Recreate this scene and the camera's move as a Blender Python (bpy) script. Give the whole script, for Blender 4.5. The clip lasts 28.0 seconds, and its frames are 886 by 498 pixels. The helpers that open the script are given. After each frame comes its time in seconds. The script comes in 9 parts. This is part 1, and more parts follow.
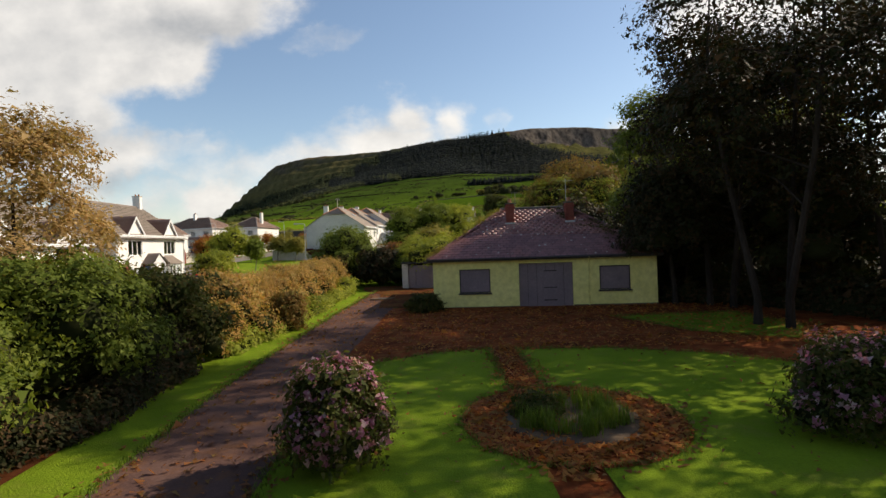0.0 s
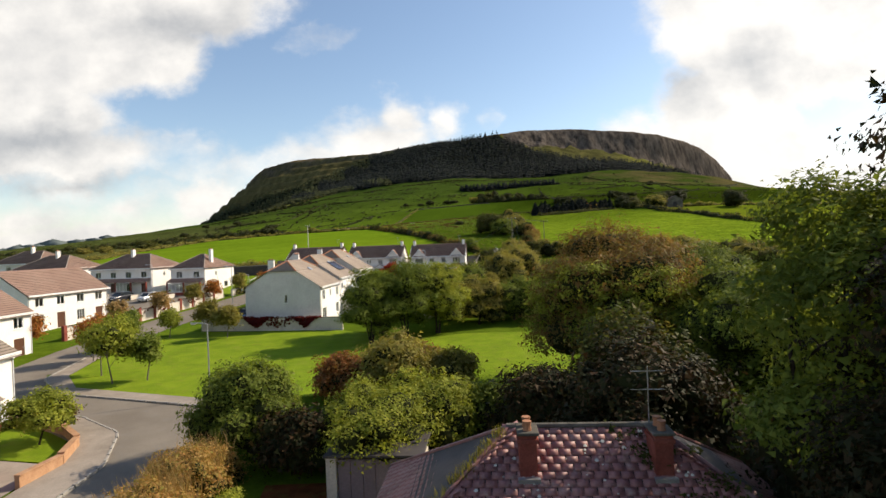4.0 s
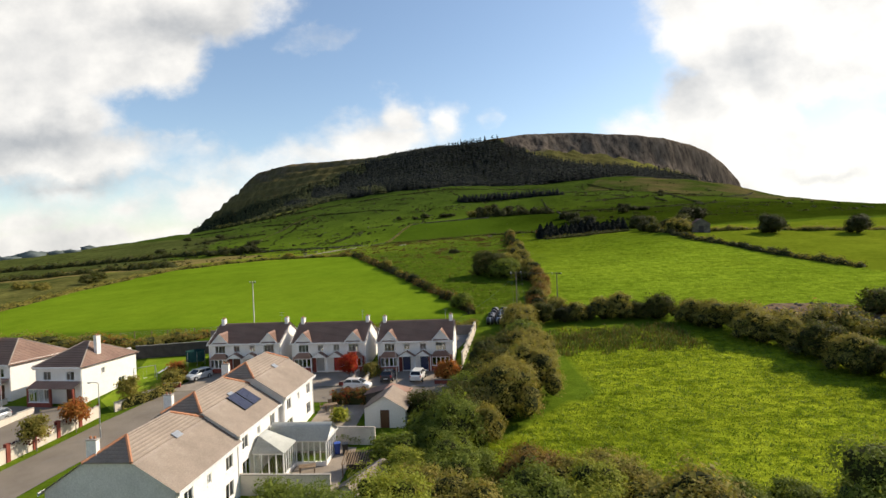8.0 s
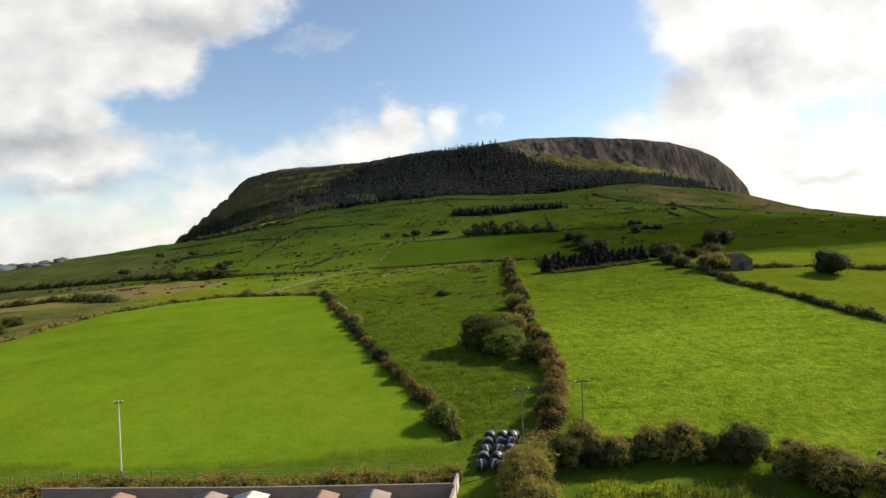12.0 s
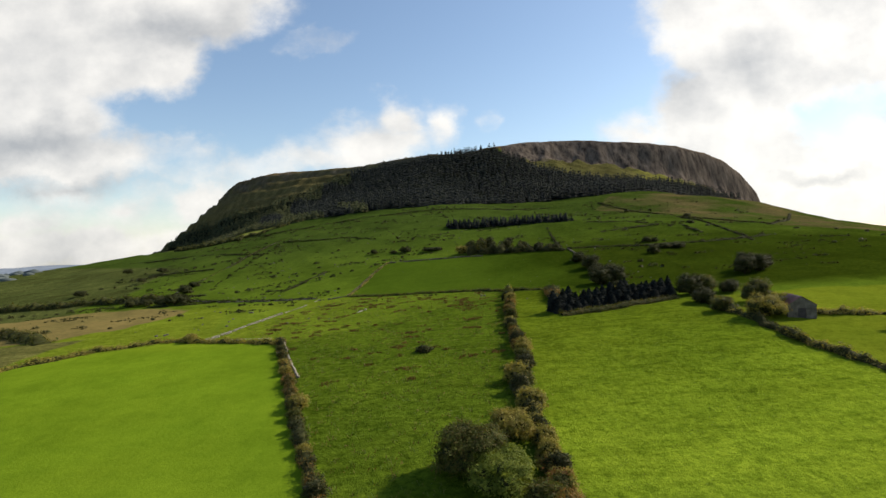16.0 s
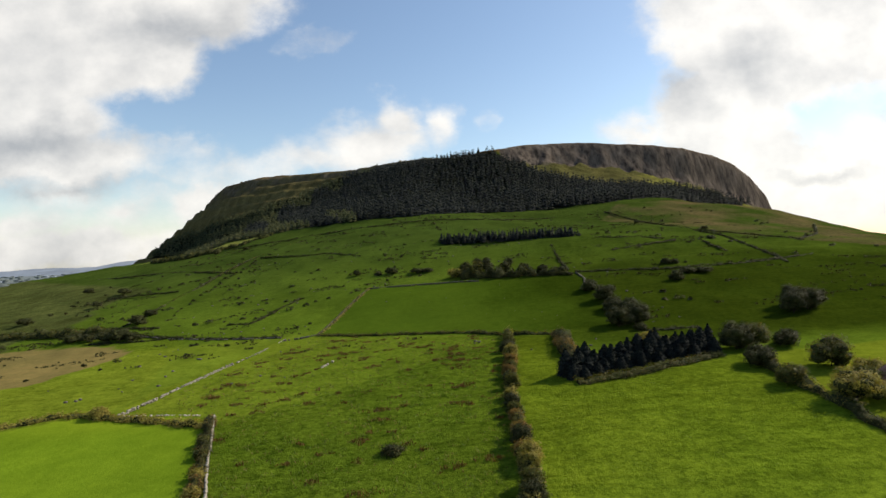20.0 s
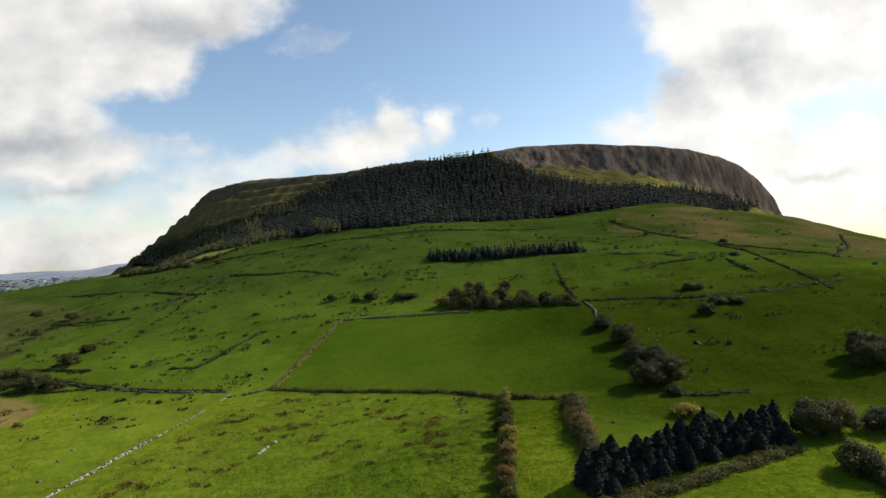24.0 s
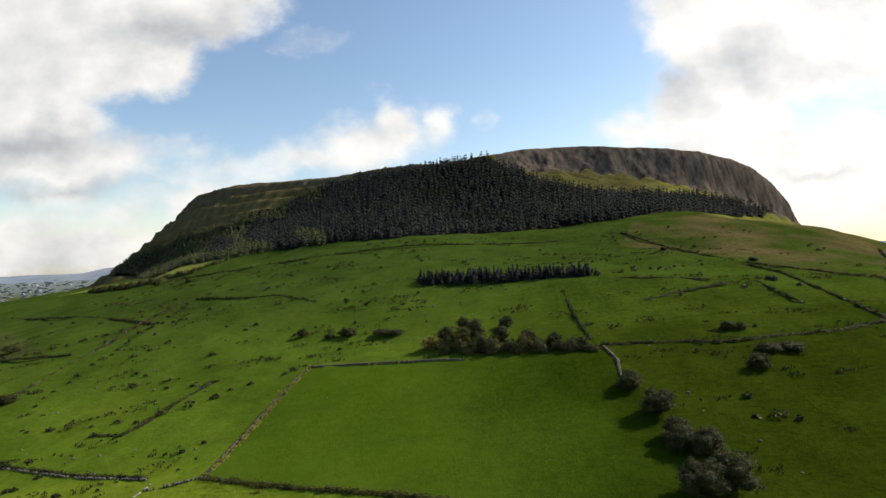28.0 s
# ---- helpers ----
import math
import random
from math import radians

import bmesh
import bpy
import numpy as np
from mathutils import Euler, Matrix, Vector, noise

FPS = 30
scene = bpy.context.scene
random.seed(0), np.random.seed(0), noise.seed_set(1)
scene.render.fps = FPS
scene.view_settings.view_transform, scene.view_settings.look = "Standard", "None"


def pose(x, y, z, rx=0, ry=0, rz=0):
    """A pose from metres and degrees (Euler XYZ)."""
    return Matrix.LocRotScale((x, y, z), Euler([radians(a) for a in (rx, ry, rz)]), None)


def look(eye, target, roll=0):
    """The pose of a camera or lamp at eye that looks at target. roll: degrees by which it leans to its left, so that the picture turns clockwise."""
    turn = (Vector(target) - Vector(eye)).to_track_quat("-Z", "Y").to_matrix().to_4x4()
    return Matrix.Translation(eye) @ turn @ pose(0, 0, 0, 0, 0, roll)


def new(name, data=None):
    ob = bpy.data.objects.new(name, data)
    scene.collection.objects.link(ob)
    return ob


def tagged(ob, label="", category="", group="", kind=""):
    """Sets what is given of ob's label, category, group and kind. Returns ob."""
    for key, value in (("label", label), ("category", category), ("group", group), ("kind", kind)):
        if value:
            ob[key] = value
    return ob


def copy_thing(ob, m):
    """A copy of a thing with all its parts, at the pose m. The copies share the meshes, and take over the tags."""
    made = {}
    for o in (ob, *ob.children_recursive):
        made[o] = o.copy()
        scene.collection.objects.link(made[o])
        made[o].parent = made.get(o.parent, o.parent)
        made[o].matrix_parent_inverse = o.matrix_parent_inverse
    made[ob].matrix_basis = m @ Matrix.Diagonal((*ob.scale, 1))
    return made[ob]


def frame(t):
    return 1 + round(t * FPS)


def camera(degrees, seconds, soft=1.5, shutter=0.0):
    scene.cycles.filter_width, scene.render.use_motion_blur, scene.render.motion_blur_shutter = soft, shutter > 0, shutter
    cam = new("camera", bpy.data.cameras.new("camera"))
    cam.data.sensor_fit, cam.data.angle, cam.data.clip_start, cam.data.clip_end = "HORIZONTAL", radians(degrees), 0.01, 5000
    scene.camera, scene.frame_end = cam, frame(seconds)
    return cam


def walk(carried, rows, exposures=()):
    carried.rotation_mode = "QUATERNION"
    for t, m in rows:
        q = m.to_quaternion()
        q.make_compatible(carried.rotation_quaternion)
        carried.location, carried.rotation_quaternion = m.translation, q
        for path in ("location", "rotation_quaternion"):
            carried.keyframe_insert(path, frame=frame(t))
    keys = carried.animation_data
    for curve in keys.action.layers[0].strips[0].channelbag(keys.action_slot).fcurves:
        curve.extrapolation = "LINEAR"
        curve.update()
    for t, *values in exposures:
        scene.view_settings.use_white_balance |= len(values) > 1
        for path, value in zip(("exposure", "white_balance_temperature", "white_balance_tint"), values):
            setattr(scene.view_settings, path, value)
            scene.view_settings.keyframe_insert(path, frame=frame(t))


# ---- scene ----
# Camera and its flight: from the garden, over the houses and up the hillside
cam = camera(76.24, 28.0)
PATH = [
    (0.0, 0.000, 0.000, 3.773, -0.500, -0.478, 1.963),
    (1.0, 0.274, 3.770, 5.073, -0.733, -0.486, 2.018),
    (2.0, 0.730, 8.401, 7.095, -0.949, -0.515, 2.057),
    (3.0, 1.344, 13.885, 9.357, -1.104, -0.552, 2.082),
    (4.0, 2.124, 20.030, 11.647, -1.167, -0.549, 2.115),
    (5.0, 2.821, 26.664, 14.312, -1.182, -0.529, 2.154),
    (6.0, 3.532, 33.899, 17.299, -1.162, -0.505, 2.193),
    (7.0, 4.785, 41.938, 20.028, -1.141, -0.514, 2.210),
    (8.0, 6.147, 50.328, 22.749, -1.126, -0.523, 2.213),
    (9.0, 7.356, 58.818, 25.591, -1.130, -0.510, 2.188),
    (10.0, 8.564, 67.602, 28.499, -1.152, -0.490, 2.167),
    (11.0, 9.802, 76.937, 31.581, -1.205, -0.480, 2.191),
    (12.0, 11.172, 86.389, 34.484, -1.250, -0.460, 2.223),
    (13.0, 12.959, 95.573, 36.695, -1.234, -0.400, 2.233),
    (14.0, 14.657, 104.603, 38.795, -1.216, -0.340, 2.237),
    (15.0, 15.675, 113.387, 41.289, -1.250, -0.318, 2.238),
    (16.0, 16.553, 122.149, 43.896, -1.292, -0.309, 2.246),
    (17.0, 17.670, 131.104, 46.504, -1.311, -0.299, 2.275),
    (18.0, 18.918, 140.178, 49.123, -1.328, -0.298, 2.313),
    (19.0, 20.322, 149.364, 51.746, -1.352, -0.316, 2.352),
    (20.0, 21.870, 158.667, 54.317, -1.388, -0.342, 2.397),
    (21.0, 23.657, 168.166, 56.759, -1.443, -0.374, 2.449),
    (22.0, 25.377, 177.643, 59.126, -1.509, -0.402, 2.506),
    (23.0, 26.638, 186.793, 61.414, -1.585, -0.414, 2.563),
    (24.0, 27.797, 195.962, 63.727, -1.650, -0.422, 2.621),
    (25.0, 29.115, 205.501, 66.222, -1.683, -0.439, 2.685),
    (26.0, 30.491, 215.087, 68.741, -1.688, -0.451, 2.741),
    (27.0, 31.921, 224.457, 71.152, -1.659, -0.442, 2.769),
    (28.0, 33.376, 233.773, 73.536, -1.615, -0.427, 2.790),
]
walk(cam, [(t, pose(x, y, z, 90 + p, r, w)) for t, x, y, z, w, p, r in PATH],
     exposures=[(0.0, 0.17, 6750, 11), (1.5, 0.24, 6750, 11), (3.0, 0.34, 6750, 11), (5.0, 0.38, 6700, 11), (9.0, 0.36, 6650, 10), (15.0, 0.28, 6600, 10), (22.0, 0.26, 6600, 10), (28.0, 0.32, 6600, 10)])

# ---------------------------------------------------------------- sky and sun
SUN_AZ, SUN_EL = radians(21), radians(35)      # azimuth from +x towards +y


def build_world():
    world = bpy.data.worlds.new("sky")
    scene.world = world
    world.use_nodes = True
    nt = world.node_tree
    nt.nodes.clear()
    N, L = nt.nodes.new, nt.links.new

    def math_node(op, a, b=None, clamp=False):
        n = N("ShaderNodeMath")
        n.operation, n.use_clamp = op, clamp
        for k, v in enumerate((a, b)):
            if v is None:
                continue
            if isinstance(v, (int, float)):
                n.inputs[k].default_value = v
            else:
                L(v, n.inputs[k])
        return n.outputs[0]

    sky = N("ShaderNodeTexSky")
    sky.sky_type, sky.sun_disc = "NISHITA", False
    sky.sun_elevation, sky.sun_rotation = SUN_EL, radians(90) - SUN_AZ
    sky.air_density, sky.dust_density, sky.ozone_density = 1.0, 0.6, 1.6
    geo = N("ShaderNodeTexCoord")
    sep = N("ShaderNodeSeparateXYZ")
    L(geo.outputs["Generated"], sep.inputs[0])
    x, y, z = sep.outputs
    depth = math_node("MAXIMUM", math_node("ABSOLUTE", y), 0.25)
    u, v = math_node("DIVIDE", x, depth), math_node("DIVIDE", z, depth)
    # billowing edges: the sky's coordinates are bent by noise before the cloud masses are laid into them
    comb = N("ShaderNodeCombineXYZ")
    L(u, comb.inputs[0])
    L(math_node("MULTIPLY", v, 1.25), comb.inputs[1])
    L(math_node("MULTIPLY", y, 0.4), comb.inputs[2])

    def noise_at(scale, detail, rough, shift):
        mp = N("ShaderNodeMapping")
        mp.inputs["Location"].default_value = (shift, shift * 0.7, 0.0)
        L(comb.outputs[0], mp.inputs[0])
        n = N("ShaderNodeTexNoise")
        n.inputs["Scale"].default_value, n.inputs["Detail"].default_value, n.inputs["Roughness"].default_value = scale, detail, rough
        L(mp.outputs[0], n.inputs["Vector"])
        return math_node("SUBTRACT", n.outputs["Fac"], 0.5)

    bent_u = math_node("ADD", u, math_node("ADD", math_node("MULTIPLY", noise_at(7.0, 2.0, 0.5, 0.3), 0.12), math_node("MULTIPLY", noise_at(24.0, 6.0, 0.6, 1.7), 0.05)))
    bent_v = math_node("ADD", v, math_node("ADD", math_node("MULTIPLY", noise_at(7.0, 2.0, 0.5, 4.3), 0.08), math_node("MULTIPLY", noise_at(24.0, 6.0, 0.6, 6.1), 0.045)))

    def mass(cu, cv, su, sv, cap):
        du = math_node("DIVIDE", math_node("SUBTRACT", bent_u, cu), su)
        dv = math_node("DIVIDE", math_node("SUBTRACT", bent_v, cv), sv)
        r = math_node("SQRT", math_node("ADD", math_node("MULTIPLY", du, du), math_node("MULTIPLY", dv, dv)))
        d = math_node("MULTIPLY", math_node("SUBTRACT", 1.0, r), min(su, sv))
        return math_node("MINIMUM", d, cap) if cap else d

    # cloud masses: centre (u, v), half sizes, cap on the thickness (thin veils)
    masses = [(-0.66, 0.42, 0.27, 0.18, 0), (-0.40, 0.45, 0.17, 0.085, 0), (-0.47, 0.345, 0.09, 0.07, 0), (-0.72, 0.25, 0.18, 0.12, 0), (-0.60, 0.172, 0.14, 0.055, 0), (-0.68, 0.09, 0.30, 0.045, 0.003), (-0.62, 0.130, 0.10, 0.032, 0), (-0.71, 0.070, 0.10, 0.028, 0), (-0.52, 0.080, 0.07, 0.028, 0),
              (-0.39, 0.095, 0.06, 0.045, 0.03), (-0.42, 0.165, 0.08, 0.04, 0.006), (-0.72, 0.02, 0.45, 0.05, 0.034), (-0.105, 0.185, 0.105, 0.050, 0), (-0.062, 0.228, 0.045, 0.044, 0), (0.015, 0.216, 0.030, 0.042, 0), (-0.21, 0.158, 0.10, 0.028, 0.02),
              (-0.31, 0.14, 0.07, 0.03, 0.008), (0.108, 0.212, 0.016, 0.018, -0.004), (-0.187, 0.372, 0.04, 0.02, -0.008),
              (0.64, 0.385, 0.245, 0.17, 0), (0.85, 0.35, 0.25, 0.12, 0), (0.53, 0.215, 0.135, 0.10, 0), (0.40, 0.188, 0.075, 0.035, 0), (0.60, 0.115, 0.14, 0.085, 0), (0.77, 0.07, 0.22, 0.075, 0), (0.83, 0.165, 0.08, 0.05, 0),
              (1.3, 0.3, 0.35, 0.3, 0), (-1.3, 0.3, 0.35, 0.3, 0)]
    total = None
    for row in masses:
        d = mass(*row)
        if total is None:
            total = d
        else:
            n = N("ShaderNodeMath")
            n.operation = "SMOOTH_MAX"
            L(total, n.inputs[0])
            L(d, n.inputs[1])
            n.inputs[2].default_value = 0.015
            total = n.outputs[0]
    field = math_node("ADD", total, math_node("MULTIPLY", noise_at(13.0, 9.0, 0.62, 9.0), 0.05))
    ramp = N("ShaderNodeValToRGB")
    ramp.color_ramp.elements[0].position, ramp.color_ramp.elements[1].position = 0.0, 1.0
    ramp.color_ramp.interpolation = "EASE"
    L(math_node("MULTIPLY", math_node("ADD", field, 0.016), 22.0), ramp.inputs[0])
    # cloud bodies: grey where thick and turned from the light, white towards the sun
    grey = None
    for row in ((0.46, 0.27, 0.10, 0.09, 0), (0.72, 0.095, 0.13, 0.022, 0), (0.60, 0.30, 0.10, 0.08, 0), (-0.70, 0.20, 0.22, 0.05, 0), (-0.45, 0.40, 0.16, 0.06, 0), (-0.62, 0.13, 0.20, 0.025, 0), (0.84, 0.21, 0.05, 0.03, 0)):
        d = math_node("MAXIMUM", math_node("DIVIDE", mass(*row), min(row[2], row[3])), 0.0)
        grey = d if grey is None else math_node("ADD", grey, d)
    tone = N("ShaderNodeValToRGB")
    tone.color_ramp.elements[0].position, tone.color_ramp.elements[0].color = 0.20, (0.42, 0.44, 0.47, 1)
    tone.color_ramp.elements[1].position, tone.color_ramp.elements[1].color = 0.72, (0.97, 0.95, 0.92, 1)
    light = math_node("ADD", math_node("MULTIPLY", noise_at(9.0, 7.0, 0.55, 2.6), 0.75), math_node("MULTIPLY", u, 0.11))
    tone_in = math_node("ADD", math_node("SUBTRACT", light, math_node("MULTIPLY", grey, 0.30)), 0.60)
    L(tone_in, tone.inputs[0])
    body = N("ShaderNodeMixRGB")
    body.blend_type = "MULTIPLY"
    body.inputs[0].default_value = 1.0
    body.inputs[2].default_value = (CLOUD, CLOUD, CLOUD * 0.985, 1)
    L(tone.outputs[0], body.inputs[1])
    clear = N("ShaderNodeMixRGB")
    clear.blend_type = "MULTIPLY"
    clear.inputs[0].default_value = 1.0
    clear.inputs[2].default_value = (1.16, 1.16, 1.14, 1)
    L(sky.outputs[0], clear.inputs[1])
    mix = N("ShaderNodeMixRGB")
    L(math_node("MULTIPLY", ramp.outputs[0], 0.95), mix.inputs[0])
    L(clear.outputs[0], mix.inputs[1])
    L(body.outputs[0], mix.inputs[2])
    bg = N("ShaderNodeBackground")
    bg.inputs["Strength"].default_value = SKY
    L(mix.outputs[0], bg.inputs["Color"])
    out = N("ShaderNodeOutputWorld")
    L(bg.outputs[0], out.inputs["Surface"])


SKY, CLOUD = 0.115, 8.0
build_world()
sun_data = bpy.data.lights.new("sun", "SUN")
sun_data.energy, sun_data.angle, sun_data.color = 5.0, radians(0.55), (1.0, 0.88, 0.70)
sun = new("sun", sun_data)
sun.matrix_world = look((math.cos(SUN_EL) * math.cos(SUN_AZ) * 100, math.cos(SUN_EL) * math.sin(SUN_AZ) * 100, math.sin(SUN_EL) * 100), (0, 0, 0))

# ---------------------------------------------------------------- materials
def node_material(name):
    m = bpy.data.materials.new(name)
    m.use_nodes = True
    nt = m.node_tree
    return m, nt, nt.nodes["Principled BSDF"]


def noise_node(nt, scale, detail=4.0, rough=0.55, coord="Object", stretch=None):
    tc = nt.nodes.new("ShaderNodeTexCoord")
    n = nt.nodes.new("ShaderNodeTexNoise")
    n.inputs["Scale"].default_value, n.inputs["Detail"].default_value, n.inputs["Roughness"].default_value = scale, detail, rough
    if stretch:
        mp = nt.nodes.new("ShaderNodeMapping")
        mp.inputs["Scale"].default_value = stretch
        nt.links.new(tc.outputs[coord], mp.inputs[0])
        nt.links.new(mp.outputs[0], n.inputs["Vector"])
    else:
        nt.links.new(tc.outputs[coord], n.inputs["Vector"])
    return n.outputs["Fac"]


def ramp_node(nt, fac, stops):
    r = nt.nodes.new("ShaderNodeValToRGB")
    e = r.color_ramp.elements
    while len(e) < len(stops):
        e.new(0.5)
    for k, (pos, col) in enumerate(stops):
        e[k].position, e[k].color = pos, (*col, 1)
    nt.links.new(fac, r.inputs[0])
    return r.outputs[0]


def blend(nt, kind, fac, a, b):
    n = nt.nodes.new("ShaderNodeMixRGB")
    n.blend_type = kind
    for slot, v in ((0, fac), (1, a), (2, b)):
        if isinstance(v, (int, float)):
            n.inputs[slot].default_value = v
        elif isinstance(v, tuple):
            n.inputs[slot].default_value = (*v, 1)
        else:
            nt.links.new(v, n.inputs[slot])
    return n.outputs[0]


def bump(nt, bsdf, height, strength, distance):
    b = nt.nodes.new("ShaderNodeBump")
    b.inputs["Strength"].default_value, b.inputs["Distance"].default_value = strength, distance
    nt.links.new(height, b.inputs["Height"])
    nt.links.new(b.outputs[0], bsdf.inputs["Normal"])


def surface(name, dark, light, broad=0.6, fine=12.0, rough=0.85, relief=0.3, relief_size=0.01, stain=None, stain_amount=0.4,
            metal=0.0, vary=0.0, stretch=None):
    """A weathered surface: two tones in broad patches, fine grain, an optional stain, and per-object variation."""
    m, nt, bsdf = node_material(name)
    a = noise_node(nt, broad, 4.0, 0.6, stretch=stretch)
    f = noise_node(nt, fine, 5.0, 0.65, stretch=stretch)
    col = ramp_node(nt, a, [(0.32, dark), (0.68, light)])
    grain = ramp_node(nt, f, [(0.25, (0.72, 0.72, 0.72)), (0.75, (1.18, 1.18, 1.18))])
    col = blend(nt, "MULTIPLY", 0.8, col, grain)
    if stain:
        s = noise_node(nt, broad * 2.3, 6.0, 0.7)
        mask = ramp_node(nt, s, [(0.52, (0, 0, 0)), (0.70, (stain_amount,) * 3)])
        col = blend(nt, "MIX", mask, col, stain)
    if vary:
        info = nt.nodes.new("ShaderNodeObjectInfo")
        v = ramp_node(nt, info.outputs["Random"], [(0.0, (1 - vary,) * 3), (1.0, (1 + vary,) * 3)])
        col = blend(nt, "MULTIPLY", 1.0, col, v)
    nt.links.new(col, bsdf.inputs["Base Color"])
    bsdf.inputs["Roughness"].default_value, bsdf.inputs["Metallic"].default_value = rough, metal
    if rough > 0.8:
        bsdf.inputs["Specular IOR Level"].default_value = 0.03 if rough > 0.88 else 0.12
    if relief:
        bump(nt, bsdf, f, relief, relief_size)
    return m


def leafage(name, tones, translucent=0.42, rough=0.6, patch=0.5):
    """Leaves: each leaf island takes one of the tones; patches over the plant shift it."""
    m, nt, bsdf = node_material(name)
    geo = nt.nodes.new("ShaderNodeNewGeometry")
    n = len(tones)
    col = ramp_node(nt, geo.outputs["Random Per Island"], [((k + 0.5) / n, t) for k, t in enumerate(tones)])
    a = noise_node(nt, patch, 3.0)
    col = blend(nt, "MULTIPLY", 0.9, col, ramp_node(nt, a, [(0.3, (0.62, 0.66, 0.6)), (0.7, (1.35, 1.3, 1.2))]))
    nt.links.new(col, bsdf.inputs["Base Color"])
    bsdf.inputs["Roughness"].default_value = rough
    bsdf.inputs["Specular IOR Level"].default_value = 0.08
    tr = nt.nodes.new("ShaderNodeBsdfTranslucent")
    nt.links.new(blend(nt, "MULTIPLY", 1.0, col, (1.3, 1.25, 0.7)), tr.inputs["Color"])
    mx = nt.nodes.new("ShaderNodeMixShader")
    mx.inputs[0].default_value = translucent
    nt.links.new(bsdf.outputs[0], mx.inputs[1])
    nt.links.new(tr.outputs[0], mx.inputs[2])
    nt.links.new(mx.outputs[0], nt.nodes["Material Output"].inputs["Surface"])
    return m


def flat(name, col, rough=0.5, metal=0.0, fine=30.0):
    d = tuple(c * 0.85 for c in col)
    return surface(name, d, col, 1.5, fine, rough, 0.05, 0.003, metal=metal)


def glass_material(name):
    m, nt, bsdf = node_material(name)
    bsdf.inputs["Base Color"].default_value = (0.75, 0.8, 0.82, 1)
    bsdf.inputs["Transmission Weight"].default_value, bsdf.inputs["Roughness"].default_value = 1.0, 0.02
    bsdf.inputs["IOR"].default_value = 1.45
    return m


def land_material():
    """The land: its cover colour per point, broken up at three scales; rock on the cliffs."""
    m, nt, bsdf = node_material("land")
    att = nt.nodes.new("ShaderNodeAttribute")
    att.attribute_name = "cover"
    rock = nt.nodes.new("ShaderNodeAttribute")
    rock.attribute_name = "rock"
    tuft = nt.nodes.new("ShaderNodeAttribute")
    tuft.attribute_name = "tuft"
    big = noise_node(nt, 0.035, 5.0, 0.6)
    mid = noise_node(nt, 0.35, 6.0, 0.65)
    fine = noise_node(nt, 3.0, 6.0, 0.7)
    col = blend(nt, "MULTIPLY", 0.7, att.outputs["Color"], ramp_node(nt, big, [(0.3, (0.78, 0.82, 0.8)), (0.7, (1.22, 1.15, 1.15))]))
    col = blend(nt, "MULTIPLY", 0.55, col, ramp_node(nt, mid, [(0.3, (0.74, 0.78, 0.72)), (0.72, (1.25, 1.18, 1.2))]))
    col = blend(nt, "MULTIPLY", 0.6, col, ramp_node(nt, fine, [(0.3, (0.7, 0.74, 0.7)), (0.7, (1.25, 1.2, 1.2))]))
    dark = ramp_node(nt, noise_node(nt, 0.55, 5.0, 0.75), [(0.47, (1, 1, 1)), (0.62, (0.40, 0.48, 0.42))])
    col = blend(nt, "MULTIPLY", tuft.outputs["Fac"], col, dark)
    tread = ramp_node(nt, noise_node(nt, 0.42, 3.0, 0.6, stretch=(0.10, 1.0, 1.0)), [(0.50, (1, 1, 1)), (0.66, (0.68, 0.70, 0.66))])
    col = blend(nt, "MULTIPLY", tuft.outputs["Fac"], col, tread)
    clump = ramp_node(nt, noise_node(nt, 1.15, 5.0, 0.75, stretch=(0.75, 1.0, 1.0)), [(0.36, (0.55, 0.58, 0.52)), (0.52, (1.0, 1.0, 1.0)), (0.68, (1.34, 1.32, 1.2))])
    col = blend(nt, "MULTIPLY", tuft.outputs["Fac"], col, clump)
    streak = noise_node(nt, 0.13, 8.0, 0.7, stretch=(1.0, 1.0, 0.10))
    stone = ramp_node(nt, streak, [(0.36, (0.026, 0.023, 0.021)), (0.50, (0.085, 0.071, 0.060)), (0.70, (0.165, 0.140, 0.116))])
    col = blend(nt, "MIX", rock.outputs["Fac"], col, stone)
    nt.links.new(col, bsdf.inputs["Base Color"])
    bsdf.inputs["Roughness"].default_value = 0.95
    bsdf.inputs["Specular IOR Level"].default_value = 0.0
    tussock = noise_node(nt, 1.3, 3.0, 0.6)
    bump(nt, bsdf, blend(nt, "ADD", 0.45, blend(nt, "ADD", 0.5, mid, fine), tussock), 0.6, 0.6)
    amount = nt.nodes.new("ShaderNodeMath")
    amount.operation = "MULTIPLY_ADD"
    amount.inputs[1].default_value, amount.inputs[2].default_value = 0.85, 0.22
    nt.links.new(tuft.outputs["Fac"], amount.inputs[0])
    nt.links.new(amount.outputs[0], bsdf.inputs["Normal"].links[0].from_node.inputs["Strength"])
    return m


